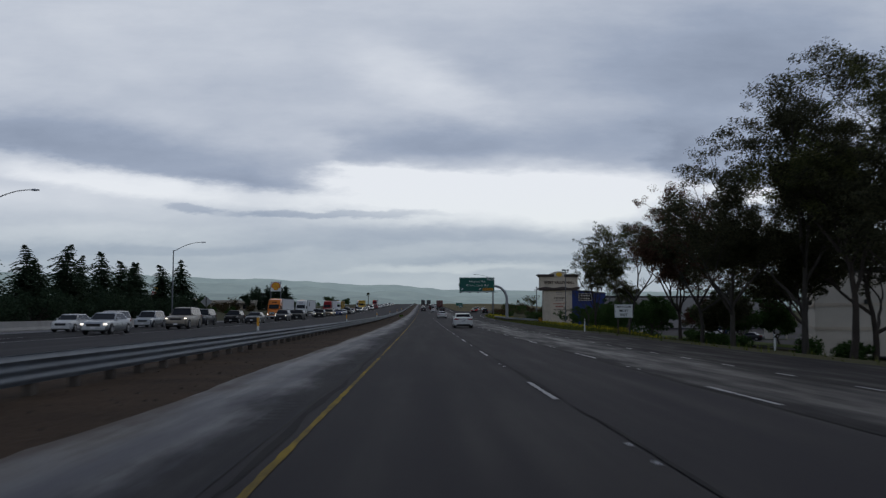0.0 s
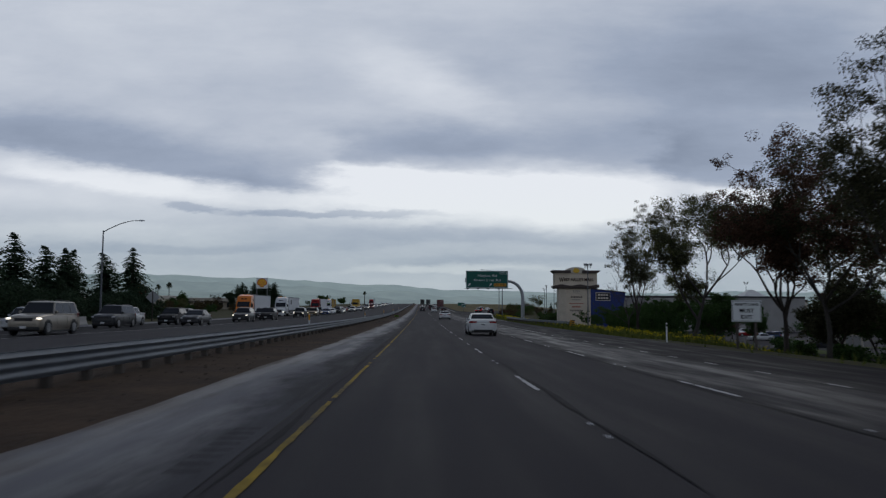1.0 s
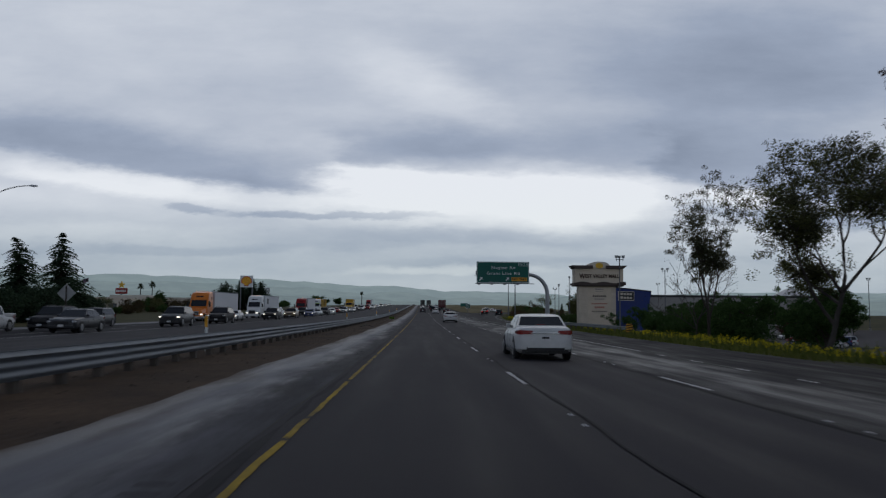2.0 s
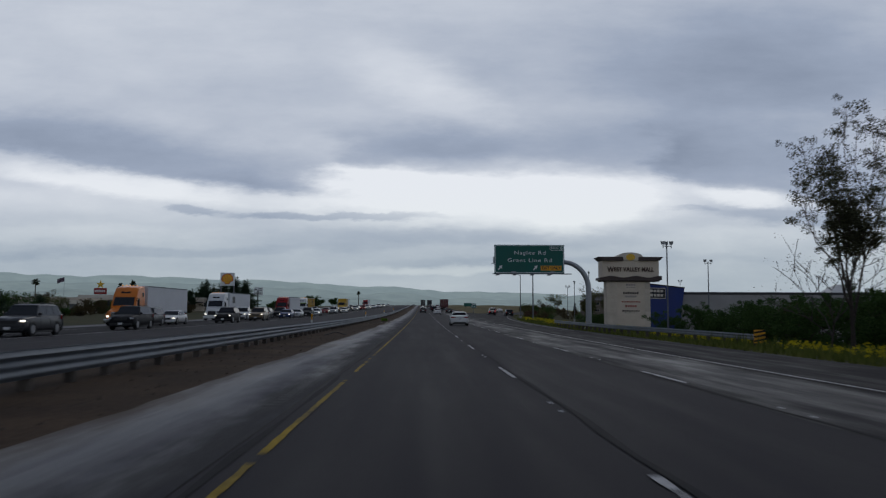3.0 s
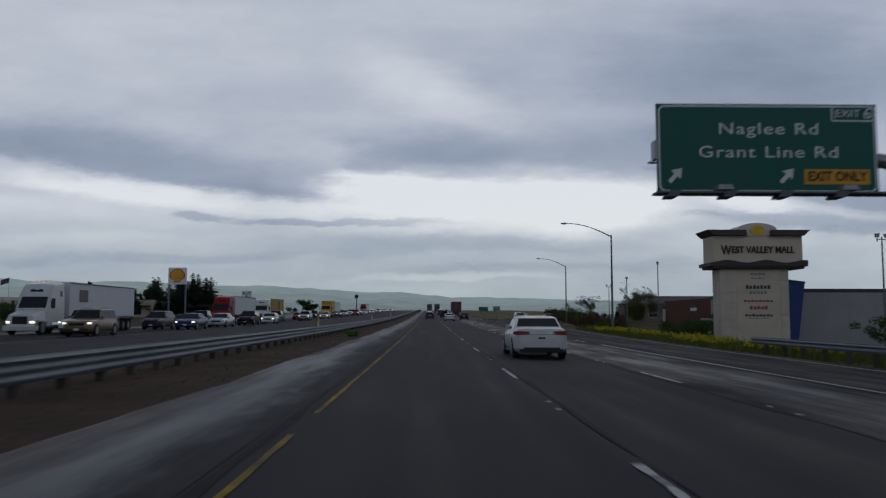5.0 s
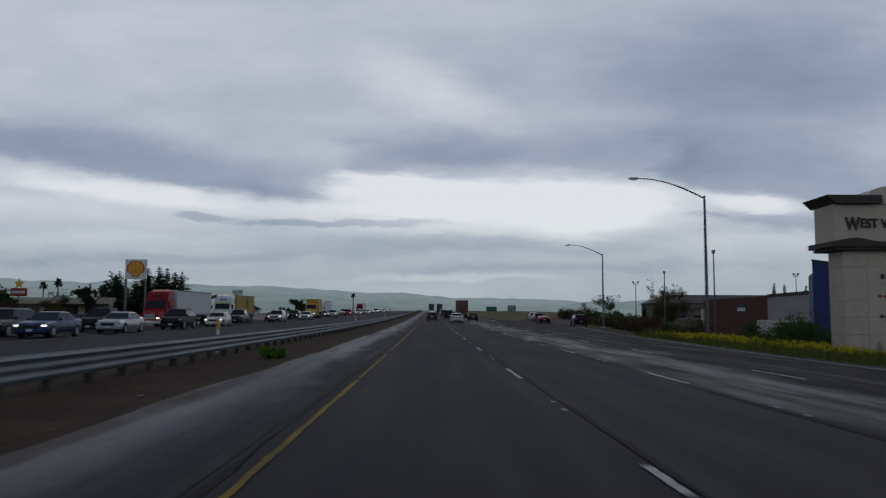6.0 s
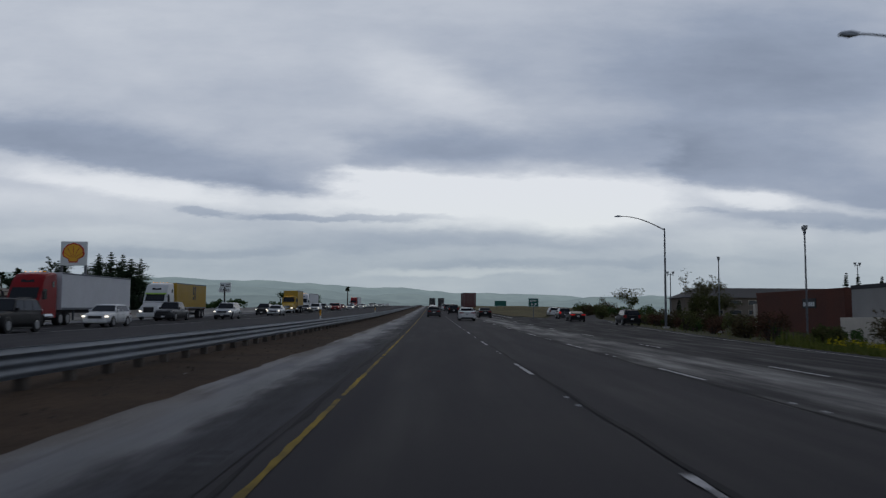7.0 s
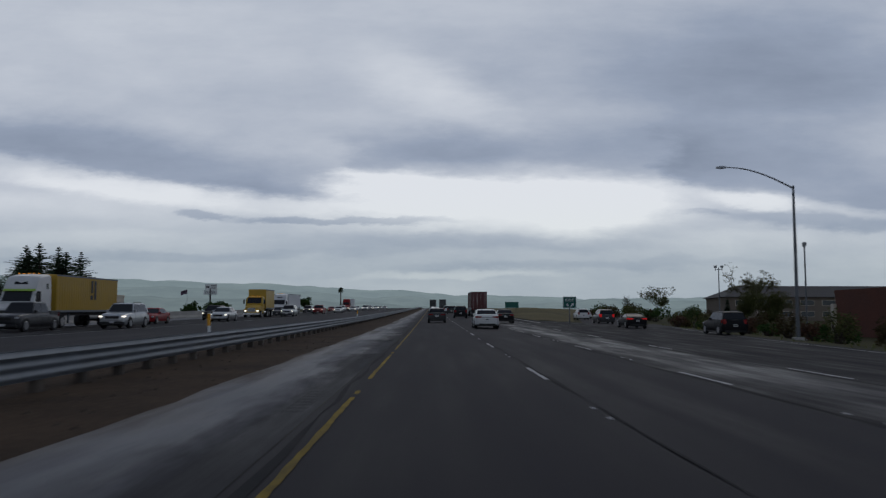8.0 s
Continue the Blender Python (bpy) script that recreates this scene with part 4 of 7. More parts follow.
floodlight_pole(34.0, 198.4, 12.0, 3, 20)
floodlight_pole(53.6, 238.8, 11.9, 2, 10)
floodlight_pole(45.5, 332.5, 10.6, 2, 70)
floodlight_pole(52.2, 382.7, 10.2, 2, 5)
floodlight_pole(42.3, 294.6, 11.9, 2, 75)
floodlight_pole(118, 330, 12.3, 2, 5)
floodlight_pole(132, 300, 12.3, 2, 25)
floodlight_pole(92, 380, 12.3, 2, 15)


# ---- the mall's pylon sign ----
def mall_sign():
    x, y = 39.0, 240.5
    g = thing("pylon_sign", on(x, y, 0, sink(x, y)), "tall beige stone mall pylon sign with brown eaves", "pylon sign")
    lo, hi, dep = -4.15, 4.10, 2.6
    n, top = 6, 8.15
    rng = random.Random(4)
    core = part("pillar", boxed(lo + 0.05, hi - 0.05, 0.06, dep - 0.06, -0.6 - sink(x, y), top), STUCCO, g, "beige pillar of stone courses")
    for k in range(n):
        z0, z1 = -0.3 + k * (top + 0.3) / n + 0.03, -0.3 + (k + 1) * (top + 0.3) / n - 0.03
        part("stone_course", boxed(lo, lo + 2.0, 0.0, dep, z0, z1, bevel=0.03), STONE_BLOCK, core)
        part("stone_course", boxed(hi - 1.0, hi, 0.0, dep, z0, z1, bevel=0.03), STONE_BLOCK, core)
        part("name_panel", boxed(lo + 2.03, hi - 1.03, 0.02, dep - 0.02, z0, z1, bevel=0.02), STUCCO, core)
    cx = (lo + 2.0 + hi - 1.0) / 2
    red = material("faded_red_lettering", (0.28, 0.065, 0.05), 0.7, vary=0.2, bump=0.0)
    brown = material("faded_brown_lettering", (0.055, 0.045, 0.042), 0.7, vary=0.2, bump=0.0)
    grey = material("faded_grey_lettering", (0.24, 0.22, 0.21), 0.7, vary=0.2, bump=0.0)
    for z, w, m, h in ((7.55, 1.9, grey, 0.30), (7.05, 1.7, grey, 0.18), (6.0, 3.0, brown, 0.42), (5.35, 2.2, grey, 0.36), (4.35, 3.6, red, 0.26),
                       (3.55, 2.2, red, 0.40), (2.65, 3.4, brown, 0.26), (2.30, 2.6, grey, 0.14)):
        k = max(4, int(w / 0.42))
        for i in range(k):
            a = cx - w / 2 + w * i / k
            part("name_bar", boxed(a, a + w / k * 0.72, -0.03, 0.018, z - h / 2, z + h / 2 - 0.05 * (i % 2)), m, core, "unreadable tenant lettering")
    # upper box with the mall's name
    blx, bhx = -5.05, 5.70
    part("ledge", boxed(blx - 0.1, bhx + 0.1, -0.65, dep + 0.65, 8.17, 8.42, bevel=0.03), BROWN_TRIM, g)
    bm = bmesh.new()
    outline = [(blx - 0.45, 8.44)]
    for i in range(33):
        s = i / 32
        outline.append((blx - 0.45 + (bhx - blx + 0.9) * s, 9.02 + 0.16 * math.sin(s * math.tau * 2.5 - 1.2)))
    outline.append((bhx + 0.45, 8.44))
    prism(bm, outline, -0.85, dep + 0.85)
    part("wavy_cornice", bm, BROWN_TRIM, g, "dark brown wavy cornice")
    name = part("name_box", boxed(blx, bhx, -0.45, dep + 0.45, 8.75, 12.05, bevel=0.04), STUCCO, g, "smooth beige name box")
    mid = (blx + bhx) / 2
    lettering("words", "W", 1.55, 0.14, BRONZE, name, pose(blx + 1.58, -0.53, 10.32), fit=1.25, bold=0.03)
    lettering("words", "EST VALLEY MALL", 1.10, 0.14, BRONZE, name, pose(mid + 0.62, -0.53, 10.38), 1.0, fit=7.5, bold=0.025)
    for s, a, b_ in ((-1, blx - 0.75, mid - 1.55), (1, mid + 1.55, bhx + 0.75)):
        bm = bmesh.new()
        inner, outer = (b_, a) if s < 0 else (a, b_)
        prism(bm, [(outer, 12.75), (inner, 12.75), (inner - 0.12 * s, 12.07), (outer - 0.75 * s, 12.07)], -1.1, dep + 1.1)
        part("eave", bm, BROWN_TRIM, g, "dark brown flared eave")
    bm = bmesh.new()
    pts = [(mid - 1.5, 12.06), (mid + 1.5, 12.06), (mid + 1.5, 12.75)]
    pts += [(mid + 2.35 * math.cos(radians(a)), 12.78 + 0.85 * math.sin(radians(a))) for a in range(0, 181, 12)]
    pts += [(mid - 1.5, 12.75)]
    prism(bm, pts, -0.55, dep + 0.55)
    arch = part("arch", bm, STUCCO_PALE, g, "pale arched crest")
    bm = bmesh.new()
    prism(bm, [(mid + 0.85 * math.cos(radians(a)), 12.72 + 0.62 * math.sin(radians(a))) for a in range(0, 360, 15)], -0.66, -0.56)
    part("emblem", bm, GOLD, arch, "round gold emblem")


mall_sign()


# ---- buildings ----
def window_row(parent, x0, x1, z0, z1, n, y, frame_m):
    for i in range(n):
        a = x0 + (x1 - x0) * (i + 0.2) / n
        b_ = x0 + (x1 - x0) * (i + 0.8) / n
        w = part("window", boxed(a - 0.08, b_ + 0.08, y - 0.09, y - 0.002, z0 - 0.08, z1 + 0.08), frame_m, parent)
        part("pane", boxed(a, b_, y - 0.11, y - 0.092, z0, z1), WINDOW_DARK, w, "dark window glass")


def block(name, label, x, y, w, d, h, wall, turn=0.0, parapet=0.35, trim=None, low=1.0):
    """A flat-roofed building; its front faces -y and its corner stands at x, y."""
    g = thing(name, on(x, y, turn, sink(x, y)), label, "building")
    body = part("wall", boxed(0, w, 0, d, -low - sink(x, y) - 0.5, h, bevel=0.03), wall, g)
    part("roof", boxed(0.25, w - 0.25, 0.25, d - 0.25, h + 0.002, h + 0.12), ROOF_DARK, g)
    rim = bmesh.new()
    for a in ((-0.08, w + 0.08, -0.08, 0.22), (-0.08, w + 0.08, d - 0.22, d + 0.08)):
        box(rim, *a, h - 0.25, h + parapet)
    for a in ((-0.08, 0.22, 0.22, d - 0.22), (w - 0.22, w + 0.08, 0.22, d - 0.22)):
        box(rim, *a, h - 0.25, h + parapet)
    part("parapet", rim, trim or wall, g)
    return g, body


def mall_buildings():
    g, wall = block("shop_building", "low beige mall shop building with a hipped entrance roof", 82, 286, 38, 26, 5.7, STUCCO, trim=BROWN_TRIM)
    part("roof_band", prism(bmesh.new(), [(0.3, -0.4), (37.7, -0.4), (37.2, 3.4), (0.8, 3.4)], -2.4, -0.01), ROOF_PALE, g, "pale sheet roof band over the shop fronts")
    for k in range(9):
        part("band_seam", boxed(2.0 + 4.2 * k, 2.1 + 4.2 * k, -2.46, -2.402, -0.35, 3.35), STUCCO, g)
    for k in range(9):
        a = 0.6 + 4.2 * k
        w_ = part("shop_window", boxed(a, a + 3.7, -0.12, -0.003, -3.6, -0.5), BROWN_TRIM, wall)
        part("pane", boxed(a + 0.15, a + 1.75, -0.15, -0.122, -3.5, -0.7), WINDOW_DARK, w_, "dark shop window")
        part("pane", boxed(a + 1.95, a + 3.55, -0.15, -0.122, -3.5, -0.7), WINDOW_DARK, w_, "dark shop window")
        part("pillar", boxed(a - 0.45, a - 0.10, -2.3, -1.95, -5.0, -0.42, bevel=0.02), STUCCO_PALE, g)
    bm = bmesh.new()
    loft(bm, [[(16.4, -1.0, 5.75), (27.6, -1.0, 5.75), (27.6, 10, 5.75), (16.4, 10, 5.75)], [(21.4, 4.0, 9.2), (22.6, 4.0, 9.2), (22.6, 5, 9.2), (21.4, 5, 9.2)]])
    part("hip_roof", bm, ROOF_PALE, g, "pale hipped roof")
    part("stucco_band", boxed(0.2, 37.8, -0.12, -0.004, 4.3, 5.2), STUCCO_PALE, g)
    # pale warehouse behind the gum trees
    g, wall = block("warehouse", "large pale beige warehouse behind tall gum trees", 44.2, 93.6, 52, 55, 7.3, STUCCO_PALE, -23.5, trim=ROOF_DARK)
    for k, (z, m) in enumerate(((0.75, STUCCO), (-0.55, STUCCO_PALE), (-1.7, STUCCO_PALE), (3.4, STUCCO))):
        part("wall_band", boxed(0.05, 51.95, -0.09, -0.003, z, z + 0.32), m, g, "pale wall band" if k else "")
        part("wall_band", boxed(-0.09, -0.003, 0.05, 54.95, z, z + 0.32), m, g)
    for k in range(3):
        part("loading_door", boxed(22 + 9 * k, 26 + 9 * k, -0.14, -0.004, -3.0, 0.6), GREY_WALL, g)
    part("wall_lamp", boxed(-0.42, -0.01, 9.0, 9.6, 3.6, 4.1, bevel=0.05), BLACK_TRIM, g, "dark wall lamp")
    part("wall_lamp", boxed(5.0, 5.6, -0.42, -0.01, 3.6, 4.1, bevel=0.05), BLACK_TRIM, g, "dark wall lamp")
    # refuse enclosure in the car park
    hut = thing("refuse_enclosure", on(66, 158), "small pale refuse enclosure in the car park", "enclosure")
    part("wall", boxed(0, 3.2, 0, 3.0, -0.3, 2.3, bevel=0.04), STUCCO_PALE, hut)
    part("gate", boxed(0.4, 1.5, -0.08, -0.004, 0.1, 1.9), SIGN_BACK, hut)
    part("gate", boxed(1.6, 2.8, -0.08, -0.004, 0.1, 1.9), SIGN_BACK, hut)
    # blue store front with a tilted roofline
    g = thing("store_building", on(44.6, 267.5, 0, sink(44.6, 267.5)), "deep blue store front with a slanted top edge", "building")
    plan = [(0, 0), (15.6, 6.6), (15.6, 22), (9.5, 22), (6.5, 12)]
    tops = [8.95, 7.75, 7.8, 8.3, 8.8]
    part("wall", loft(bmesh.new(), [[(px * (1 - 0.009 * px), py * (1 - 0.009 * px), -5.0) for px, py in plan], [(px, py, z) for (px, py), z in zip(plan, tops)]]), BLUE_WALL, g, "deep blue slanted wall")
    part("coping", loft(bmesh.new(), [[(px * 1.01 - 0.1, py - 0.1, z + 0.004) for (px, py), z in zip(plan, tops)], [(px * 1.01 - 0.1, py - 0.1, z + 0.28) for (px, py), z in zip(plan, tops)]]), SIGN_BLACK, g)
    c, q = math.cos(math.atan2(6.6, 15.6)), math.sin(math.atan2(6.6, 15.6))

    def flat(a, b_, z0, z1, y0, y1):
        """A slab on the slanting front, from a to b_ along it."""
        bm = bmesh.new()
        ring = [(a * c - y * -q, a * q - y * c) for y in (y0, y1)] + [(b_ * c - y * -q, b_ * q - y * c) for y in (y1, y0)]
        return loft(bm, [[(px, py, z0) for px, py in ring], [(px, py, z1) for px, py in ring]])

    rim = part("wall_sign", flat(6.4, 11.4, 5.35, 7.75, 0.003, 0.14), STUCCO_PALE, g, "pale rim of the wall sign")
    tag = part("sign_face", flat(6.55, 11.25, 5.5, 7.6, 0.144, 0.2), SIGN_BLACK, rim, "black wall sign face")
    for z in (6.1, 7.05):
        for i in range(4):
            part("sign_bar", flat(7.05 + 0.95 * i, 7.75 + 0.95 * i, z - 0.28, z + 0.30 - 0.06 * (i % 2), 0.204, 0.23), STUCCO_PALE, rim, "pale block lettering shape")
    # long grey hall behind it
    g, wall = block("store_hall", "long plain grey store hall with a dark roof edge", 61, 279, 55, 42.5, 6.6, GREY_WALL, 0, trim=ROOF_DARK)
    part("white_wall", boxed(-3.0, -0.01, 18, 40, -5.0, 2.3, bevel=0.03), STUCCO_PALE, g, "low white side wall")
    # brick restaurant
    g, wall = block("brick_building", "low red-brown brick building with pale corner pillar", 61.4, 358, 28, 24, 5.35, BRICK, -84, parapet=0.3, trim=BRICK)
    sign = part("wall_sign", boxed(16.0, 20.0, -0.14, -0.003, 2.6, 4.2, bevel=0.04), SIGN_BLACK, g, "dark wall sign")
    for i in range(6):
        part("sign_bar", boxed(16.3 + 0.58 * i, 16.75 + 0.58 * i, -0.17, -0.142, 2.9, 3.6), SIGN_WHITE, sign, "pale block lettering shape")
    part("pillar", boxed(-0.5, 0.3, -0.5, 0.3, -1, 3.6, bevel=0.04), STUCCO_PALE, g, "pale corner pillar")
    for k in range(14):
        part("brick_course", boxed(0.02, 27.98, -0.035, -0.003, 0.1 + 0.36 * k, 0.36 + 0.36 * k), BRICK, wall)
    # motel with a dark roof
    g, wall = block("motel", "two-storey tan motel with a dark pitched roof", 66, 418, 46, 14, 5.2, TAN_WALL, 0, parapet=0.02)
    window_row(wall, 1, 45, 0.9, 2.0, 9, 0.0, STUCCO_PALE)
    window_row(wall, 1, 45, 3.4, 4.5, 9, 0.0, STUCCO_PALE)
    bm = bmesh.new()
    loft(bm, [[(-0.8, -0.8, 5.25), (46.8, -0.8, 5.25), (46.8, 14.8, 5.25), (-0.8, 14.8, 5.25)], [(5, 6.5, 8.0), (41, 6.5, 8.0), (41, 7.5, 8.0), (5, 7.5, 8.0)]])
    part("pitched_roof", bm, ROOF_DARK, g, "dark shingle hip roof")
    # long low buildings across the freeway
    g, wall = block("roadside_restaurant", "long low beige roadside restaurant with a flat roof", -142, 356, 72, 16, 4.0, STUCCO, 0, trim=STUCCO_PALE)
    part("awning", boxed(0.4, 71.6, -1.8, -0.01, 2.6, 2.95), BROWN_TRIM, g, "brown awning band")
    window_row(wall, 2, 70, 0.7, 2.4, 16, 0.0, BROWN_TRIM)
    part("roof_block", boxed(30, 44, 4, 12, 4.13, 5.2, bevel=0.05), STUCCO_PALE, g)
    g, wall = block("roadside_shop", "small beige roadside shop with a pale roof edge", -112, 300, 26, 12, 3.6, STUCCO_PALE, 0, trim=STUCCO)
    window_row(wall, 1, 25, 0.7, 2.3, 6, 0.0, BROWN_TRIM)
    g, wall = block("petrol_station_shop", "low pale petrol station shop beyond the tall sign", -88, 400, 22, 12, 3.8, STUCCO_PALE, 0)
    window_row(wall, 1, 21, 0.6, 2.6, 5, 0.0, SIGN_BACK)


mall_buildings()


# ---- tall signs across the freeway ----
def fan_outline(r, n=7):
    """A scalloped fan, wider above."""
    pts = [(-0.38 * r, -0.86 * r), (0.38 * r, -0.86 * r), (0.46 * r, -0.55 * r)]
    for i in range(n * 4 + 1):
        a = radians(-24 + 228 * i / (n * 4))
        rr = r * (0.97 + 0.045 * abs(math.sin(i * math.pi / 4)))
        pts.append((rr * math.cos(a), rr * 0.92 * math.sin(a) + 0.02 * r))
    pts.append((-0.46 * r, -0.55 * r))
    return pts


def petrol_sign():
    x = -58.9
    g = thing("petrol_station_sign", on(x, 339.5), "tall white petrol station sign with a yellow fan emblem", "pylon sign")
    top = 11.85
    panel = part("sign_panel", boxed(-2.12, 2.12, -0.25, 0.25, top - 3.95, top, bevel=0.05), SIGN_WHITE, g, "white square sign panel")
    bm = bmesh.new()
    prism(bm, [(px, pz + top - 1.95) for px, pz in fan_outline(1.80)], -0.33, -0.252)
    fan = part("emblem", bm, material("emblem_red", (0.45, 0.035, 0.02), 0.5, vary=0.1, bump=0.0), panel, "red scalloped emblem edge")
    bm = bmesh.new()
    prism(bm, [(px, pz + top - 1.95) for px, pz in fan_outline(1.55)], -0.36, -0.332)
    yel = material("emblem_yellow", (0.70, 0.36, 0.02), 0.5, vary=0.1, bump=0.0)
    part("emblem_fan", bm, yel, panel, "yellow fan emblem")
    for i in range(5):
        a = radians(90 + (i - 2) * 27)
        bm = bmesh.new()
        c, s = math.cos(a), math.sin(a)
        z0 = top - 1.95 - 0.95
        prism(bm, [(-0.03 * s + 0.3 * c, z0 + 0.03 * c + 0.3 * s), (0.03 * s + 0.3 * c, z0 - 0.03 * c + 0.3 * s), (0.05 * s + 2.1 * c, z0 - 0.05 * c + 2.1 * s), (-0.05 * s + 2.1 * c, z0 + 0.05 * c + 2.1 * s)], -0.38, -0.361)
        part("emblem_rib", bm, fan.data.materials[0], panel, "red emblem rib")
    for px in (-1.95, 1.95):
        part("post", boxed(px - 0.17, px + 0.17, -0.17, 0.17, -0.5, top - 3.9, bevel=0.02), POLE_STEEL, g)


petrol_sign()


def diner_sign():
    g = thing("diner_sign", on(-110.5, 652), "tall diner pylon sign, dark post and pale letter boards", "pylon sign")
    top = 21.8 - land(-110.5, 652)
    part("post", boxed(-0.35, 0.35, -0.3, 0.3, -0.5, top - 2.0), SIGN_BLACK, g)
    upper = part("sign_panel", boxed(-2.6, 3.3, -0.3, 0.3, top - 2.9, top, bevel=0.05), SIGN_WHITE, g)
    part("sign_bar", boxed(-2.1, -0.5, -0.36, -0.302, top - 1.9, top - 1.1), SIGN_BLACK, upper, "dark emblem shape")
    for k in range(2):
        part("sign_bar", boxed(0.5, 2.8, -0.36, -0.302, top - 1.1 - 1.1 * k, top - 0.7 - 1.1 * k), SIGN_BLACK, upper, "unreadable dark lettering")
    lower = part("sign_panel", boxed(-3.3, 3.3, -0.3, 0.3, top - 5.3, top - 3.1, bevel=0.05), SIGN_WHITE, g)
    lettering("words", "DINER", 1.9, 0.06, SIGN_BLACK, lower, pose(0, -0.34, top - 4.2), 1.1, fit=5.0)


diner_sign()


def star_sign():
    g = thing("restaurant_sign", on(-150, 479), "tall restaurant sign, yellow star over a red board", "pylon sign")
    top = 18.7 - land(-150, 479)
    bm = bmesh.new()
    pts = []
    for i in range(10):
        r, a = (2.0 if i % 2 == 0 else 0.85), radians(90 + 36 * i)
        pts.append((r * math.cos(a), top - 2.0 + r * math.sin(a)))
    prism(bm, pts, -0.25, 0.25)
    part("star", bm, GOLD, g, "yellow five-pointed star")
    part("sign_panel", boxed(-3.0, 3.0, -0.3, 0.3, top - 6.6, top - 3.6, bevel=0.3), material("sign_red", (0.24, 0.02, 0.018), 0.5, vary=0.15, bump=0.0), g, "red sign board")
    for i in range(6):
        part("sign_bar", boxed(-2.4 + 0.82 * i, -1.85 + 0.82 * i, -0.36, -0.302, top - 5.6, top - 4.6), SIGN_WHITE, g, "pale lettering shape")
    part("post", boxed(-0.3, 0.3, -0.2, 0.2, -0.5, top - 6.5), POLE_STEEL, g)


star_sign()


def flagpole(x, y, h):
    g = thing("flagpole", on(x, y), "pale flagpole with a striped flag", "flagpole")
    part("pole", tube(bmesh.new(), [(0, 0, -0.3), (0, 0, h)], [0.12, 0.05], 8), SIGN_BACK, g)
    bm = bmesh.new()
    rows = [[bm.verts.new((-0.06 - 3.2 * i / 10, 0.22 * math.sin(i * 0.9), h - 0.2 - 2.0 * j / 4 - 0.10 * i)) for j in range(5)] for i in range(11)]
    for r, q in zip(rows, rows[1:]):
        for j in range(4):
            bm.faces.new((r[j], r[j + 1], q[j + 1], q[j]))
    bmesh.ops.solidify(bm, geom=bm.faces[:], thickness=0.02)
    part("flag", bm, material("faded_flag_cloth", (0.16, 0.12, 0.16), 0.9, vary=0.5, grain=2, stain=0.6, bump=0.1), g, "dark striped flag")


flagpole(-122, 652, 13)
flagpole(-163, 470, 15)


def barrier(x, y0, y1, h):
    bm = bmesh.new()
    n = int((y1 - y0) / 6)
    prof = [(-0.30, -0.2), (-0.30, 0.08), (-0.16, 0.33), (-0.10, h), (0.10, h), (0.16, 0.33), (0.30, 0.08), (0.30, -0.2)]
    rings = []
    for i in range(n + 1):
        y = y0 + (y1 - y0) * i / n
        rings.append([(x + px, y, land(x, y) + pz) for px, pz in prof])
    loft(bm, rings)
    tagged(part("wall_concrete_barrier", bm, CONCRETE), "weathered concrete roadside barrier", "barrier", "", "structure")


barrier(-35.6, -10, 118, 0.85)
barrier(-36.5, 255, 420, 0.95)
strip("trim_gore_kerb", lambda y: 11.6, 11.9, 322, 420, CONCRETE, 0.10, 6, label="pale concrete kerb at the exit gore", category="kerb")


# ---- plants ----
def branches(rng, height, fork, spread, depth, trunk_r, lean=0.0):
    """Grows limbs: a list of tubes and the twig ends that bear leaves."""
    tubes, tips = [], []

    def grow(p, d, length, r, level):
        pts, rad = [p.copy()], [r]
        steps = 4 if level else 7
        for i in range(steps):
            d = (d + Vector((rng.uniform(-1, 1), rng.uniform(-1, 1), rng.uniform(-0.5, 0.6))) * (0.10 if level == 0 else 0.2)).normalized()
            p = p + d * (length / steps)
            pts.append(p.copy())
            rad.append(r * (1 - 0.42 * (i + 1) / steps))
        tubes.append((pts, rad, level))
        if level >= depth:
            tips.append((p.copy(), level))
            return
        if level >= 2 and rng.random() < 0.6:
            tips.append((pts[-1].copy(), level))
        kids = 5 if level == 0 else rng.choice((2, 3, 3))
        first = rng.uniform(0, math.tau)
        for k in range(kids):
            a = first + k * math.tau / kids + rng.uniform(-0.6, 0.6)
            out = Vector((math.cos(a), math.sin(a), 0))
            s = spread * rng.uniform(0.35, 1.5)
            low = level == 0 and k >= 2
            nd = (d * (0.5 if low else 0.9) + out * s * (1.5 if low else 1) + Vector((0, 0, 0.15 if low else 0.28))).normalized()
            start = pts[-1] if k < 2 else pts[rng.randint(len(pts) // 2, len(pts) - 1)]
            grow(start.copy(), nd, length * rng.choice((0.42, 0.6, 0.75, 0.95)) * rng.uniform(0.9, 1.1), r * 0.56, level + 1)

    grow(Vector((0, 0, -0.3)), Vector((lean, 0, 1)).normalized(), height * fork, trunk_r, 0)
    return tubes, tips


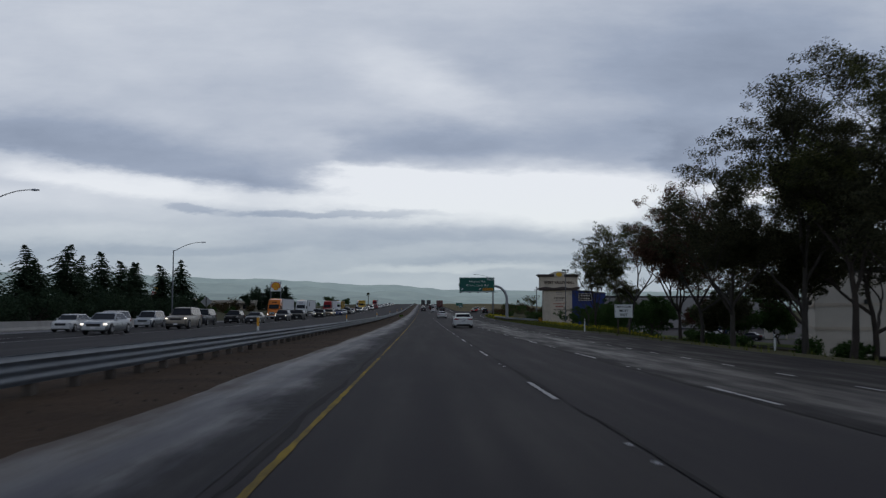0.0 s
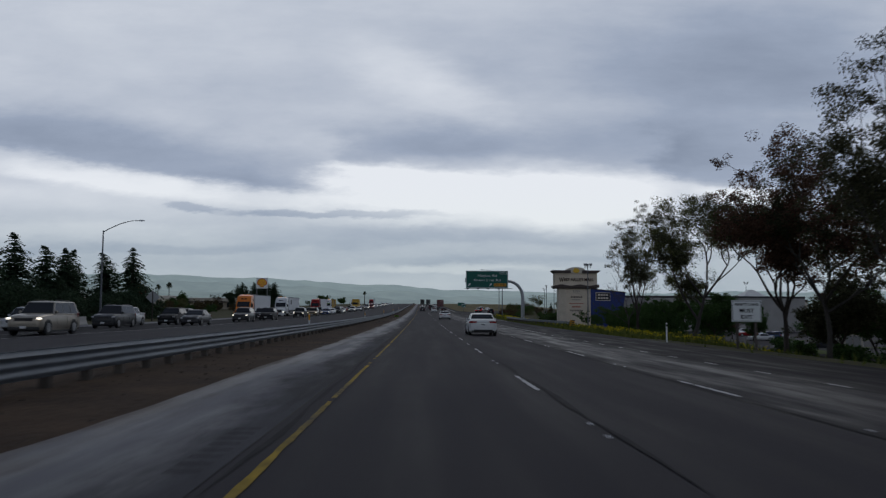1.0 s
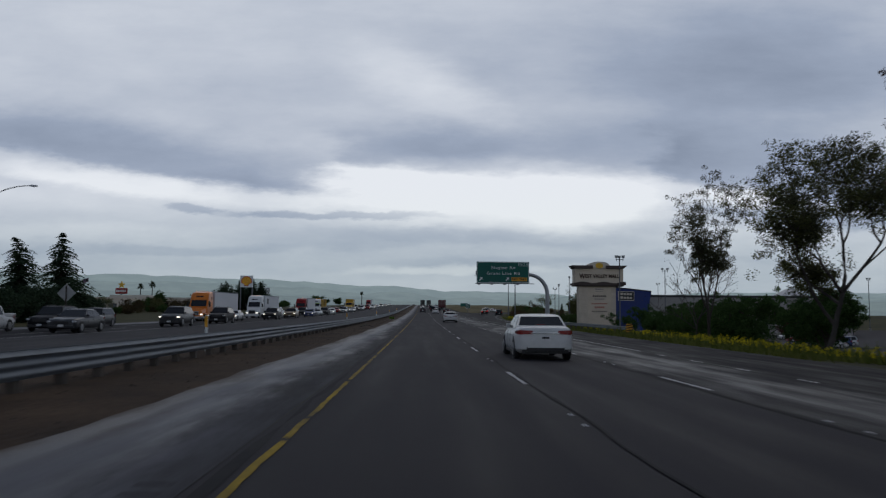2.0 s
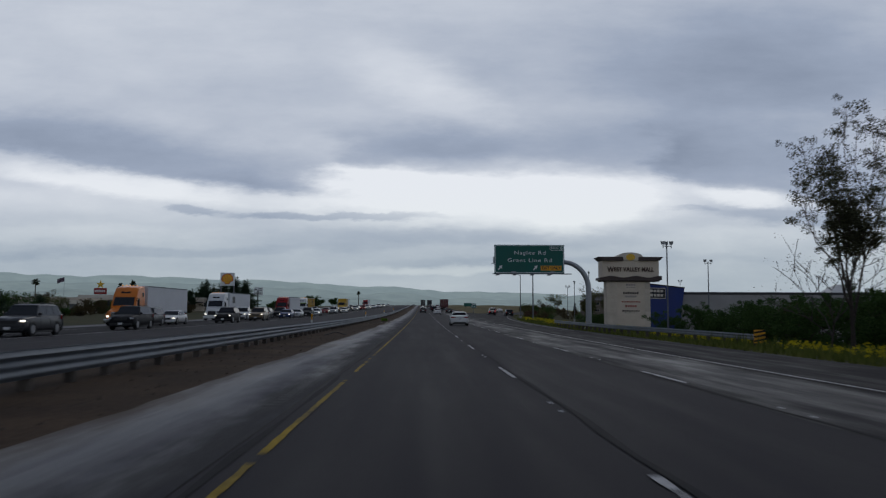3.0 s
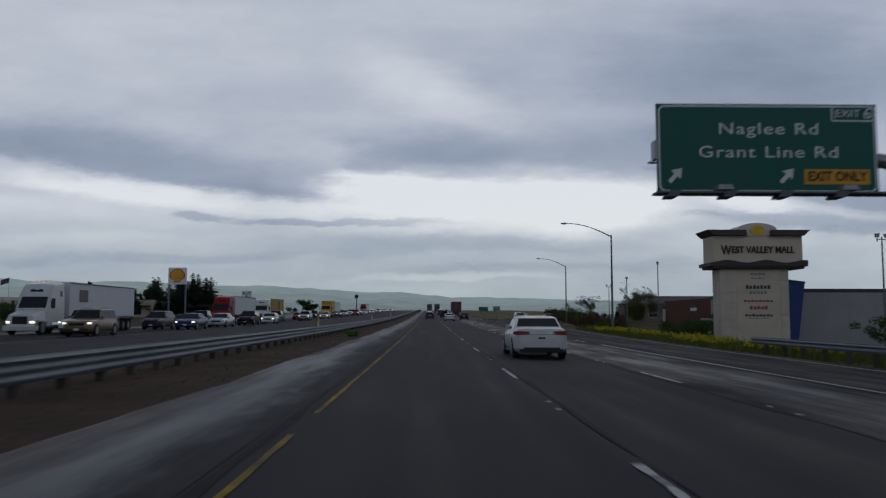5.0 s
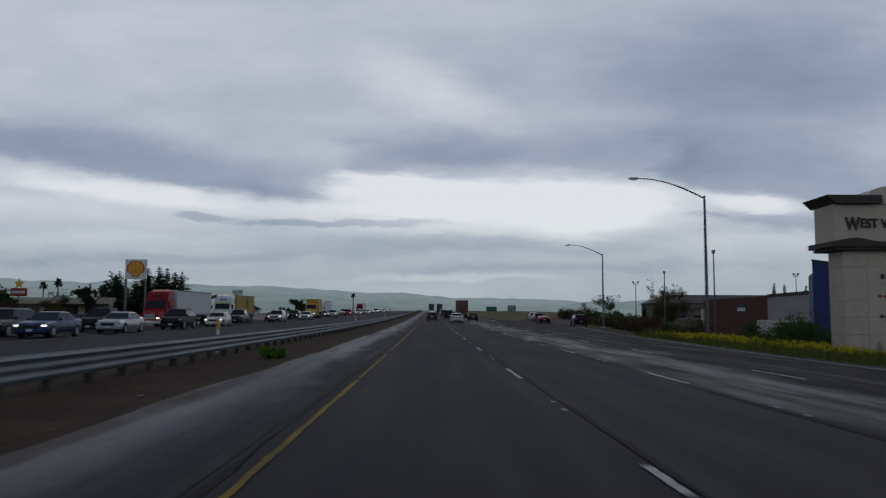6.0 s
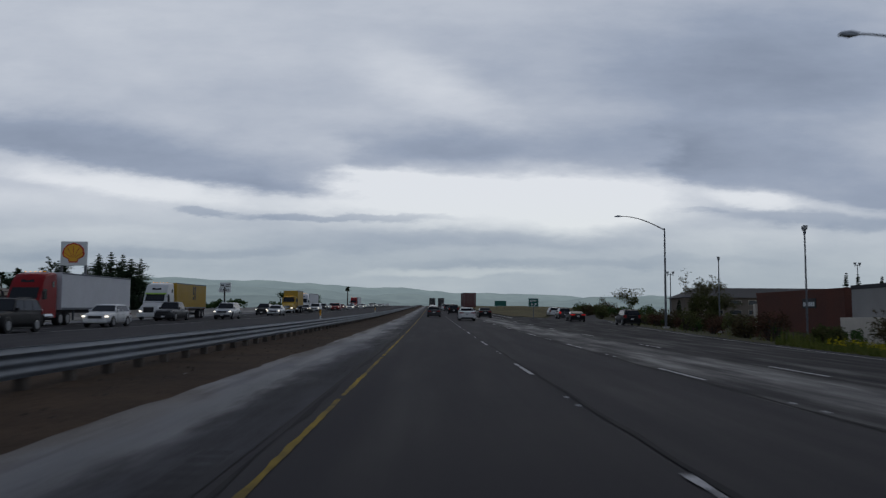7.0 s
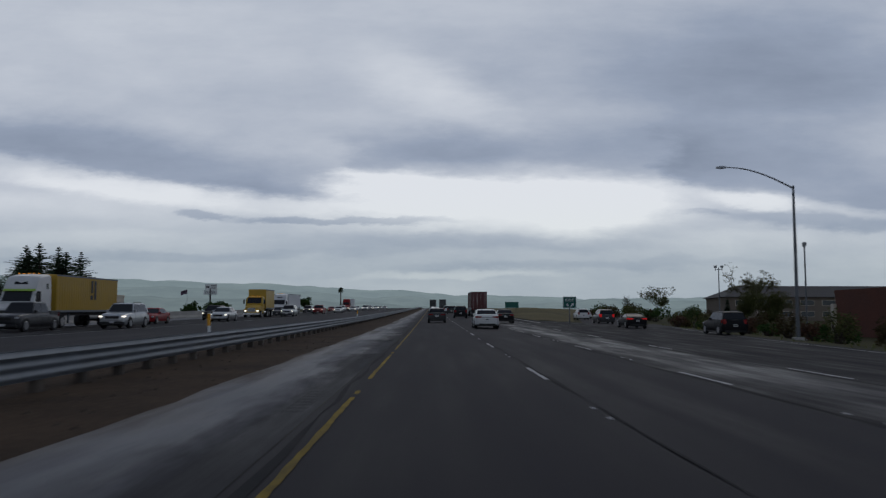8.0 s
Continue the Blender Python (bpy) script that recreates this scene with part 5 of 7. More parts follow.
def leaf_clumps(rng, tips, per, reach, size, droop=0.3):
    """Many small leaves, each a pair of triangles, gathered about the twig ends."""
    gen = np.random.default_rng(rng.randint(0, 10 ** 6))
    near = np.array([tuple(t) for t in tips])
    # each twig end carries several small tufts, with gaps between them
    tufts = max(4, int(per / 80))
    hubs = np.repeat(near, tufts, axis=0)
    hubs = hubs + gen.normal(0, 1, hubs.shape) * (1, 1, 0.75) * reach * 0.40
    counts = (per / tufts * gen.uniform(0.35, 1.5, len(hubs))).astype(int)
    r = np.repeat(reach * gen.uniform(0.26, 0.46, len(hubs)), counts)[:, None]
    n = int(counts.sum())
    ball = gen.normal(0, 1, (n, 3))
    ball *= gen.uniform(0.1, 1.0, (n, 1)) ** 0.5 / np.linalg.norm(ball, axis=1)[:, None]
    c = np.repeat(hubs, counts, axis=0) + ball * (1, 1, 0.72) * r
    a = gen.normal(0, 1, (n, 3)) + (0, 0, -droop)
    a /= np.linalg.norm(a, axis=1)[:, None]
    b_ = np.cross(a, gen.normal(0, 1, (n, 3)))
    b_ /= np.linalg.norm(b_, axis=1)[:, None]
    l = (size * gen.uniform(0.6, 1.4, n))[:, None]
    vs = np.stack([c - a * l, c + b_ * l * 0.4, c + a * l, c - b_ * l * 0.4], axis=1).reshape(-1, 3)
    k = np.arange(n)[:, None] * 4
    fs = np.concatenate([k + (0, 1, 2), k + (0, 2, 3)], axis=1).reshape(-1, 3)
    return vs.tolist(), fs.tolist()


def mesh_part(name, vs, fs, mat, parent, label=""):
    me = bpy.data.meshes.new(name)
    me.from_pydata([tuple(v) for v in vs], [], fs)
    me.materials.append(mat)
    ob = new(name, me)
    ob.parent = parent
    if label:
        ob["label"] = label
    return ob


def tree(x, y, height, label, seed, leaf=None, bark=None, fork=0.34, spread=0.55, depth=4, per=60, reach=1.0, size=0.11, wide=1.0, lean=0.0, trunk=None, group="", tint2=None):
    rng = random.Random(seed)
    height += sink(x, y)
    g = thing("tree", on(x, y, rng.uniform(0, 360) if not lean else 0), label, "tree", group)
    tubes, tips = branches(rng, height, fork, spread, depth, trunk or height * 0.018, lean)
    tips = [p for p, _ in tips]
    zmax = max(p.z for p in tips)
    s = (height - reach * 0.5) / zmax
    scale = Vector((s * wide, s * wide, s))
    bm = bmesh.new()
    for pts, rad, level in tubes:
        if level <= 4:
            tube(bm, [p * scale for p in pts], [max(0.02, r) for r in rad], 8 if level == 0 else (5 if level < 3 else 4))
    part("trunk", bm, bark or BARK, g, smooth_angle=60)
    tips = [p * scale for p in tips]
    if tint2:
        cut = [p for p in tips if rng.random() < 0.5]
        rest = [p for p in tips if p not in cut]
        mesh_part("crown", *leaf_clumps(rng, rest, per, reach, size), leaf or LEAF_GUM, g)
        mesh_part("crown", *leaf_clumps(rng, cut, per, reach, size), tint2, g, "rusty brown foliage")
    else:
        mesh_part("crown", *leaf_clumps(rng, tips, per, reach, size), leaf or LEAF_GUM, g)
    return g


# gum trees beside the freeway
GUM = "gum trees"
BARK_GREY = material("grey_gum_bark", (0.052, 0.046, 0.040), 0.9, vary=0.45, grain=5, stain=1.1, bump=0.5, stretch=(1, 1, 0.3))
tree(31.3, 60.6, 22.6, "tall dark gum tree with heavy boughs", 79, per=700, reach=2.1, size=0.10, wide=1.05, tint2=LEAF_OLIVE, group=GUM, bark=BARK_DARK, trunk=0.30)
tree(30.9, 67.2, 23.4, "tall dense gum tree with grey trunk beside the freeway", 30, per=700, reach=2.1, size=0.10, wide=0.85, group=GUM, bark=BARK_GREY, trunk=0.30)
tree(26.6, 71.5, 18.8, "leafy gum tree close beside the freeway", 11, per=620, reach=1.8, size=0.098, wide=0.72, group=GUM, bark=BARK_GREY, trunk=0.26)
tree(29.3, 87.5, 16.4, "gum tree with rust-tinged leaves", 14, per=520, reach=1.75, size=0.091, wide=1.05, leaf=LEAF_RUST, tint2=LEAF_GUM, group=GUM, bark=BARK_GREY, trunk=0.24)
tree(29.0, 94.0, 17.0, "gum tree with brown outer leaves and dark trunk", 132, per=460, reach=1.6, size=0.090, wide=1.1, leaf=LEAF_RUST, tint2=LEAF_RUST, group=GUM, bark=BARK_DARK, trunk=0.24)
tree(36.0, 78, 14.6, "dense dark gum tree behind the leaning one", 28, per=260, reach=2.0, size=0.150, wide=1.05, group=GUM, bark=BARK_DARK, fork=0.40, trunk=0.24)
tree(37.0, 60, 17.5, "dense dark gum tree in the second row", 33, per=260, reach=2.1, size=0.150, wide=1.05, group=GUM, bark=BARK_DARK, fork=0.42, trunk=0.26)
tree(26.8, 110.7, 15.4, "open gum tree with forked pale trunk", 34, lean=0.16, per=540, reach=1.78, size=0.086, wide=1.2, fork=0.28, spread=0.6, tint2=LEAF_OLIVE, group=GUM, bark=BARK_GREY, trunk=0.24)
tree(28.7, 138.5, 17.8, "tall gum tree with open crown and bare lower twigs", 15, trunk=0.19, per=193, reach=1.30, size=0.085, wide=0.66, fork=0.26, spread=0.5, group=GUM, bark=BARK_DARK)
tree(27.6, 139.6, 9.5, "bare twiggy sapling beside the open gum", 61, per=10, reach=0.9, size=0.06, wide=1.1, fork=0.30, spread=0.7, leaf=LEAF_DRY, group=GUM, bark=BARK_GREY, trunk=0.10)
tree(38.0, 70, 15.0, "dark gum tree in the second row", 23, per=220, reach=1.9, size=0.150, wide=1.0, group=GUM, bark=BARK_DARK, fork=0.42)
tree(35.0, 97, 8.0, "low dark tree behind the first row of gums", 24, per=220, reach=1.5, size=0.130, wide=1.0, group=GUM, bark=BARK_DARK)
tree(54.0, 126, 6.4, "leafy green tree beside the warehouse", 25, per=240, reach=1.4, size=0.13, wide=1.3, leaf=LEAF_BUSH, group="car park trees", bark=BARK_DARK)
tree(47.0, 122, 5.6, "round green tree in a lawn island", 28, per=240, reach=1.4, size=0.13, wide=1.3, leaf=LEAF_BUSH, group="car park trees", bark=BARK_DARK)
tree(66.0, 205, 4.6, "rusty thin tree in the car park", 29, per=160, reach=1.3, size=0.11, wide=1.2, leaf=LEAF_RUST, group="car park trees", bark=BARK_DARK)
tree(60.0, 178, 4.2, "small leafy tree in the car park", 26, per=200, reach=1.3, size=0.12, wide=1.2, leaf=LEAF_BUSH, group="car park trees", bark=BARK_DARK)
tree(34.0, 36, 18.0, "dark gum tree behind the first row", 27, per=220, reach=1.9, size=0.150, wide=1.1, group=GUM, bark=BARK_DARK)
# trees along the exit ramp
tree(58.5, 447, 8.3, "small olive tree with thin spring leaves", 31, leaf=LEAF_OLIVE, per=188, reach=0.93, size=0.067, wide=0.94, group="ramp trees")
tree(67.0, 402, 12.0, "thin spring-green tree before the motel", 32, leaf=LEAF_SPRING, per=150, reach=1.09, size=0.077, wide=1.03, group="ramp trees")
tree(65.5, 396, 8.0, "bushy olive tree before the motel", 33, leaf=LEAF_SPRING, per=200, reach=1.16, size=0.083, wide=1.40, group="ramp trees")
tree(60.5, 392, 6.4, "olive green tree in the scrub along the ramp", 35, leaf=LEAF_OLIVE, per=220, reach=1.19, size=0.077, wide=1.08, fork=0.25, group="ramp trees")
tree(60.0, 376, 5.5, "low leafy tree beside the brick building", 36, leaf=LEAF_OLIVE, per=308, reach=1.12, size=0.089, wide=1.40, fork=0.25, group="ramp trees")
tree(53.0, 455, 6.0, "bare twiggy tree by the ramp", 34, leaf=LEAF_DRY, per=39, reach=0.78, size=0.052, wide=0.94, group="ramp trees", bark=BARK_DARK)
# trees across the freeway
tree(-73, 350, 9.6, "broad-topped tree on a slim trunk near the petrol station", 41, leaf=LEAF_FIR, per=144, reach=0.93, size=0.125, wide=0.9, fork=0.5, group="far roadside trees", bark=BARK_DARK)
tree(-80, 349, 6.0, "thin olive roadside tree", 42, leaf=LEAF_DRY, per=58, reach=0.93, size=0.101, wide=1.4, group="far roadside trees")
tree(-92, 352, 6.5, "round dark roadside tree", 43, leaf=LEAF_BUSH, per=170, reach=1.16, size=0.109, wide=1.4, fork=0.3, group="far roadside trees", bark=BARK_DARK)
tree(-118, 346, 7.0, "thin dry roadside tree", 44, leaf=LEAF_DRY, per=67, reach=1.09, size=0.109, wide=1.5, group="far roadside trees")
tree(-62, 570, 6.5, "dark roadside tree far along the freeway", 45, leaf=LEAF_BUSH, per=170, reach=1.40, size=0.156, wide=1.8, fork=0.25, group="far roadside trees", bark=BARK_DARK)
tree(-52, 575, 5.5, "low dark roadside tree far along the freeway", 46, leaf=LEAF_BUSH, per=170, reach=1.40, size=0.156, wide=1.8, fork=0.25, group="far roadside trees", bark=BARK_DARK)


def conifer(x, y, height, seed, droop, group, label, width=0.30, nod=0.0):
    """A tapering trunk with whorls of needle-bearing boughs; the tip may nod as a deodar's does."""
    rng = random.Random(seed)
    g = thing("conifer", on(x, y, rng.uniform(0, 360)), label, "conifer", group)

    def axis(z):
        s = z / height
        return Vector((nod * smooth(0.80, 1.05, s), 0.05 * math.sin(z), z - nod * 0.8 * smooth(0.9, 1.05, s)))

    bm = bmesh.new()
    tube(bm, [axis(height * k / 10) - Vector((0, 0, 0.3 if k == 0 else 0)) for k in range(11)], [0.26 * (1 - 0.92 * k / 10) * height / 11 for k in range(11)], 7)
    part("trunk", bm, BARK_DARK, g)
    vs, fs = [], []
    z = 0.6
    while z < height:
        s = z / height
        base = height * width * (1 - s) ** 0.80 * rng.uniform(0.6, 1.2) + 0.05
        for k in range(rng.randint(8, 11)):
            a = rng.uniform(0, math.tau)
            d = Vector((math.cos(a), math.sin(a), 0))
            side = Vector((-d.y, d.x, 0))
            l = base * rng.uniform(0.35, 1.2)
            n = max(3, int(l / 0.22))
            for i in range(n):
                t = (i + 0.4) / n
                c = axis(z) + d * (l * t) + Vector((0, 0, 0.30 * l * t * (1 - droop) - droop * l * t * t * 0.9))
                for _ in range(3):
                    w = (0.12 + 0.46 * (1 - s)) * (1 - 0.50 * t) * rng.uniform(0.6, 1.5)
                    q = (side * rng.choice((-1, 1)) * rng.uniform(0.3, 1) + d * rng.uniform(0.1, 0.9) + Vector((0, 0, rng.uniform(-0.6, 0.1)))).normalized()
                    up = Vector((rng.gauss(0, 0.5), rng.gauss(0, 0.5), 1)).cross(q).normalized()
                    j = len(vs)
                    vs += [c, c + q * w + up * 0.11, c + q * w * 1.7, c + q * w - up * 0.11]
                    fs += [(j, j + 1, j + 2), (j, j + 2, j + 3)]
        z += (1.0 if y < 300 else 1.15) * rng.uniform(0.13, 0.26) * (1 + height / 30)
    mesh_part("crown", vs, fs, LEAF_FIR, g)


rng_row = random.Random(7)
for k, (cx, cy, ch) in enumerate(((-48.5, 169.6, 12.2), (-48.8, 158.5, 10.8), (-52.9, 155.5, 11), (-50, 147, 10.4), (-50, 141, 10.6), (-50, 132, 11.6), (-50.5, 125, 10.2), (-50, 118.6, 11.6),
                                  (-51, 112, 9.0), (-50, 107, 10.4), (-51, 100, 9.2), (-50, 93, 9.8), (-52, 86, 10.4), (-50, 79, 9.2), (-51, 71, 10))):
    conifer(cx, cy, ch, 60 + k, 0.5, "deodar row", "dark drooping deodar cedar in a roadside row", 0.56, 0.9 if k % 3 else 0.4)
for k, (cx, cy, ch) in enumerate(((-75, 372, 10), (-72, 366, 10.8), (-69, 375, 11), (-66, 368, 11.5), (-63.5, 374, 11.8), (-62.3, 364.6, 11.6), (-60, 369, 10.6), (-60.5, 376, 10.9), (-73, 380, 9.5), (-67.5, 383, 10.5), (-70.5, 360, 9.5))):
    conifer(cx, cy, ch, 90 + k, 0.15, "redwood clump", "dark green conifer behind the petrol station sign", 0.58)
for k, (cx, cy, ch) in enumerate(((72, 345, 10.2), (74.6, 346, 10.0), (81, 350, 9.8), (56.0, 389.4, 4.6))):
    conifer(cx, cy, ch, 100 + k, 0.1, "slim cypresses", "slim dark cypress beyond the roofs", 0.16)


def palm(x, y, h, seed):
    rng = random.Random(seed)
    g = thing("palm_tree", on(x, y), "tall fan palm with a tuft of dark fronds", "palm", "palms")
    part("trunk", tube(bmesh.new(), [(0, 0, -0.3), (0.1, 0, h * 0.5), (0.05, 0.1, h * 0.86)], [0.30, 0.22, 0.20], 8), BARK_DARK, g)
    vs, fs = [], []
    for k in range(60):
        a, e = rng.uniform(0, math.tau), rng.uniform(-0.9, 1.3)
        d = Vector((math.cos(a) * math.cos(e), math.sin(a) * math.cos(e), math.sin(e)))
        side = d.cross(Vector((0, 0, 1))).normalized() * 0.35
        c = Vector((0.05, 0.1, h * 0.86))
        l = h * 0.15 * rng.uniform(0.7, 1.2)
        j = len(vs)
        vs += [c, c + d * l * 0.6 + side, c + d * l + Vector((0, 0, -0.35)), c + d * l * 0.6 - side]
        fs += [(j, j + 1, j + 2), (j, j + 2, j + 3)]
    mesh_part("frond_tuft", vs, fs, LEAF_PALM, g)


palm(-36.6, 569.5, 9.3, 1)
palm(-132, 470, 13.5, 2)
palm(-176, 470, 14.5, 3)
palm(-139, 474, 12.5, 4)


def bush(x, y, w, h, seed, leaf, label, group, per=900, size=0.13):
    """A mound of leaves on short stems, with an uneven outline."""
    rng = random.Random(seed)
    low = sink(x, y)
    h, w = h + 0.85 * low, w + 0.3 * low
    g = thing("bush", on(x, y), label, "bush", group)
    bm = bmesh.new()
    lobes = []
    for k in range(16):
        a, r = rng.uniform(0, math.tau), w * 0.42 * math.sqrt(rng.random())
        c = Vector((r * math.cos(a), r * math.sin(a), h * rng.uniform(0.22, 0.80)))
        lobes.append((c, rng.uniform(0.12, 0.26) * min(w, h * 1.4)))
        tube(bm, [(0.1 * math.cos(a), 0.1 * math.sin(a), -0.2), tuple(c * 0.6), tuple(c)], [0.05, 0.035, 0.02], 5)
    part("woody_base", bm, BARK_DARK, g)
    vs, fs = [], []
    size *= 0.78
    for i in range(int(per * 1.5)):
        c, r = lobes[i % len(lobes)]
        d = Vector((rng.gauss(0, 1), rng.gauss(0, 1), rng.gauss(0, 1))).normalized() * r * rng.uniform(0.55, 1.12)
        p = c + d
        p.z = max(0.03, p.z)
        a = (d.normalized() + Vector((rng.gauss(0, 0.8), rng.gauss(0, 0.8), rng.gauss(0, 0.8)))).normalized()
        b_ = a.cross(Vector((rng.gauss(0, 1), rng.gauss(0, 1), rng.gauss(0, 1)))).normalized()
        l = size * rng.uniform(0.6, 1.5)
        j = len(vs)
        vs += [p - a * l, p + b_ * l * 0.5, p + a * l, p - b_ * l * 0.5]
        fs += [(j, j + 1, j + 2), (j, j + 2, j + 3)]
    mesh_part("foliage", vs, fs, leaf, g)


rng_b = random.Random(19)
for k in range(12):
    tree(32 + 0.5 * k + rng_b.uniform(-1, 5), 128 + 6.6 * k, rng_b.uniform(4.5, 5.5) if k < 5 else rng_b.uniform(3.6, 4.6), "small round green tree on a short trunk below the freeway", 200 + k, leaf=LEAF_BUSH,
         bark=BARK_DARK, fork=0.24, spread=0.8, depth=3, per=430, reach=1.35, size=0.115, wide=1.35, group="round trees below the freeway")
    bush(33 + 0.5 * k + rng_b.uniform(-1, 5), 131 + 6.6 * k, rng_b.uniform(3.0, 5.0), rng_b.uniform(1.6, 2.8), 200 + k, LEAF_BUSH, "dense dark green bush below the freeway", "bushes below the freeway", 1300, 0.13)
for k in range(5):
    bush(33 + rng_b.uniform(-1, 5), 247 + 3 * k, rng_b.uniform(2.5, 4), rng_b.uniform(1.8, 3.2), 230 + k, LEAF_BUSH, "leafy green bush near the mall sign", "bushes near the mall sign", 1500, 0.13)
for k in range(6):
    bush(46 + rng_b.uniform(-2, 2), 258 + 5 * k, rng_b.uniform(4, 5.5), rng_b.uniform(3.0, 4.2), 240 + k, LEAF_BUSH, "tall green bush before the store", "bushes before the store", 1500, 0.15)
for k in range(26):
    y = 243 + 4.4 * k
    bush(pavement_edge(y) + 3.5 + rng_b.uniform(-0.8, 4.5), y, rng_b.uniform(1.8, 3.4), rng_b.uniform(1.0, 2.1), 260 + k, (LEAF_DRY, LEAF_OLIVE, LEAF_BUSH, LEAF_RUST)[k % 4],
         "low mixed shrub beside the exit lane", "shrubs beside the exit lane", 700, 0.11)
for k in range(16):
    bush(44 + rng_b.uniform(-6, 8) + 0.06 * k * k, 360 + 9 * k, rng_b.uniform(4, 7), rng_b.uniform(2.2, 4.0), 300 + k, (LEAF_DRY, LEAF_OLIVE, LEAF_BUSH)[k % 3], "scrubby olive bush along the ramp", "scrub along the ramp", 1000, 0.19)
for k in range(17):
    bush(-46 - rng_b.uniform(0, 2), 68 + 6.6 * k, 7.5, rng_b.uniform(3.4, 5.0), 330 + k, LEAF_FIR, "dense dark hedge bush under the cedars", "dark hedge under the cedars", 1800, 0.20)
for k in range(14):
    bush(-62 - rng_b.uniform(0, 14) - 3.0 * (k % 5), 240 + 8 * k, rng_b.uniform(3, 5), rng_b.uniform(1.2, 2.2), 360 + k, (LEAF_DRY, LEAF_BUSH)[k % 2], "dull scrub bush across the freeway", "scrub across the freeway", 900, 0.2)
for k in range(5):
    bush(-76 - rng_b.uniform(0, 9), 240 + 6 * k, rng_b.uniform(5, 7), rng_b.uniform(4.6, 5.8), 440 + k, LEAF_BUSH if k % 2 else LEAF_FIR, "tall dark shrub across the freeway", "tall shrubs across the freeway", 1500, 0.2)
for k in range(9):
    bush(-78 - rng_b.uniform(0, 10), 282 + 7 * k, rng_b.uniform(5, 8), rng_b.uniform(3.2, 4.6), 450 + k, (LEAF_OLIVE, LEAF_DRY, LEAF_BUSH)[k % 3], "olive roadside shrub across the freeway", "tall shrubs across the freeway", 1500, 0.2)
for k in range(12):
    bush(-58 - rng_b.uniform(0, 60), 420 + 20 * k, rng_b.uniform(6, 10), rng_b.uniform(2.5, 4.5), 380 + k, LEAF_BUSH, "dark distant bush across the freeway", "distant bushes", 800, 0.3)
for k in range(11):
    bush(31 + rng_b.uniform(-2, 6), 44 + 6.5 * k, rng_b.uniform(1.6, 3.0), rng_b.uniform(0.2, 0.9), 420 + k, LEAF_BUSH, "dark undergrowth below the gum trees", "undergrowth", 1100, 0.15)
bush(-4.95, 198.4, 1.1, 0.36, 401, FRESH, "bright green weed tuft in the dirt median", "median weeds", 900, 0.07)


def tufts(name, label, n, place, mat, h, seed, category, flower=None):
    """A field of blades, each a thin bent triangle pair; flowers sit at the blades' tips."""
    rng = random.Random(seed)
    vs, fs, fv, ff = [], [], [], []
    for _ in range(n):
        x, y, hh = place(rng)
        z = land(x, y) - 0.08
        a = rng.uniform(0, math.tau)
        l = hh * rng.uniform(0.5, 1.2) * h
        dx, dy, w = math.cos(a), math.sin(a), 0.028 + 0.05 * l
        bend = rng.uniform(0.05, 0.4) * l
        tip = Vector((x + bend * dy, y - bend * dx, z + l))
        j = len(vs)
        vs += [(x - w * dx, y - w * dy, z), (x + w * dx, y + w * dy, z), tip]
        fs += [(j, j + 1, j + 2)]
        if flower:
            for _k in range(3):
                c = tip + Vector((rng.gauss(0, 0.07), rng.gauss(0, 0.07), rng.uniform(-0.28, 0.05) * l))
                s = rng.uniform(0.03, 0.065)
                b_ = rng.uniform(0, math.tau)
                j = len(fv)
                fv += [c + Vector((s * math.cos(b_), s * math.sin(b_), 0.02)), c + Vector((0, 0, s)), c - Vector((s * math.cos(b_), s * math.sin(b_), 0.02)), c - Vector((0, 0, s))]
                ff += [(j, j + 1, j + 2), (j, j + 2, j + 3)]
    ob = mesh_part(name, vs, fs, mat, None)
    tagged(ob, label, category, "", "stuff")
    if flower:
        tagged(mesh_part("flowers", fv, ff, flower, None), "bright yellow mustard flowers on the verge", "flowers", "", "stuff")


def verge(rng):
    y = rng.uniform(8, 330) if rng.random() < 0.06 else rng.uniform(88, 246)
    s = rng.random() ** 1.6
    return pavement_edge(min(y, 317)) + 0.5 + 20 * s, y, 0.7 + 0.6 * noise.noise(Vector((y * 0.3, s * 6, 0)))


def mustard(rng):
    while True:
        y = rng.uniform(150, 241)
        x = pavement_edge(y) + 1.4 + rng.uniform(0, 13)
        if y < 178 and x < 18.8:
            continue
        if noise.noise(Vector((x * 0.25, y * 0.12, 3))) > (0.12 if y < 205 else -0.25):
            return x, y, 0.85 + 0.5 * noise.noise(Vector((x * 0.4, y * 0.4, 1)))


def mustard_near(rng):
    while True:
        y = rng.uniform(86, 150)
        x = pavement_edge(y) + 2.6 + rng.uniform(0, 8)
        if noise.noise(Vector((x * 0.25, y * 0.12, 5))) > -0.12:
            return x, y, 0.7 + 0.5 * noise.noise(Vector((x * 0.4, y * 0.4, 1)))


tufts("grass", "rough green and straw grass on the verge", 30000, verge, BLADE, 0.42, 71, "grass")
tufts("tall_grass", "tall olive grass and weeds on the verge", 14000, lambda r: (lambda y: (pavement_edge(y) + 1.6 + 11 * r.random(), y, 0.8 + 0.7 * noise.noise(Vector((y * 0.2, 2, 0)))))(r.uniform(84, 250)), BLADE, 0.75, 74, "grass")
tufts("mustard_stems", "dense yellow-flowering mustard stems on the verge", 12000, mustard, BLADE, 0.62, 72, "wild mustard", MUSTARD)
tufts("mustard_stems", "patchy mustard stems below the gum trees", 3200, mustard_near, BLADE, 0.7, 73, "wild mustard", MUSTARD)


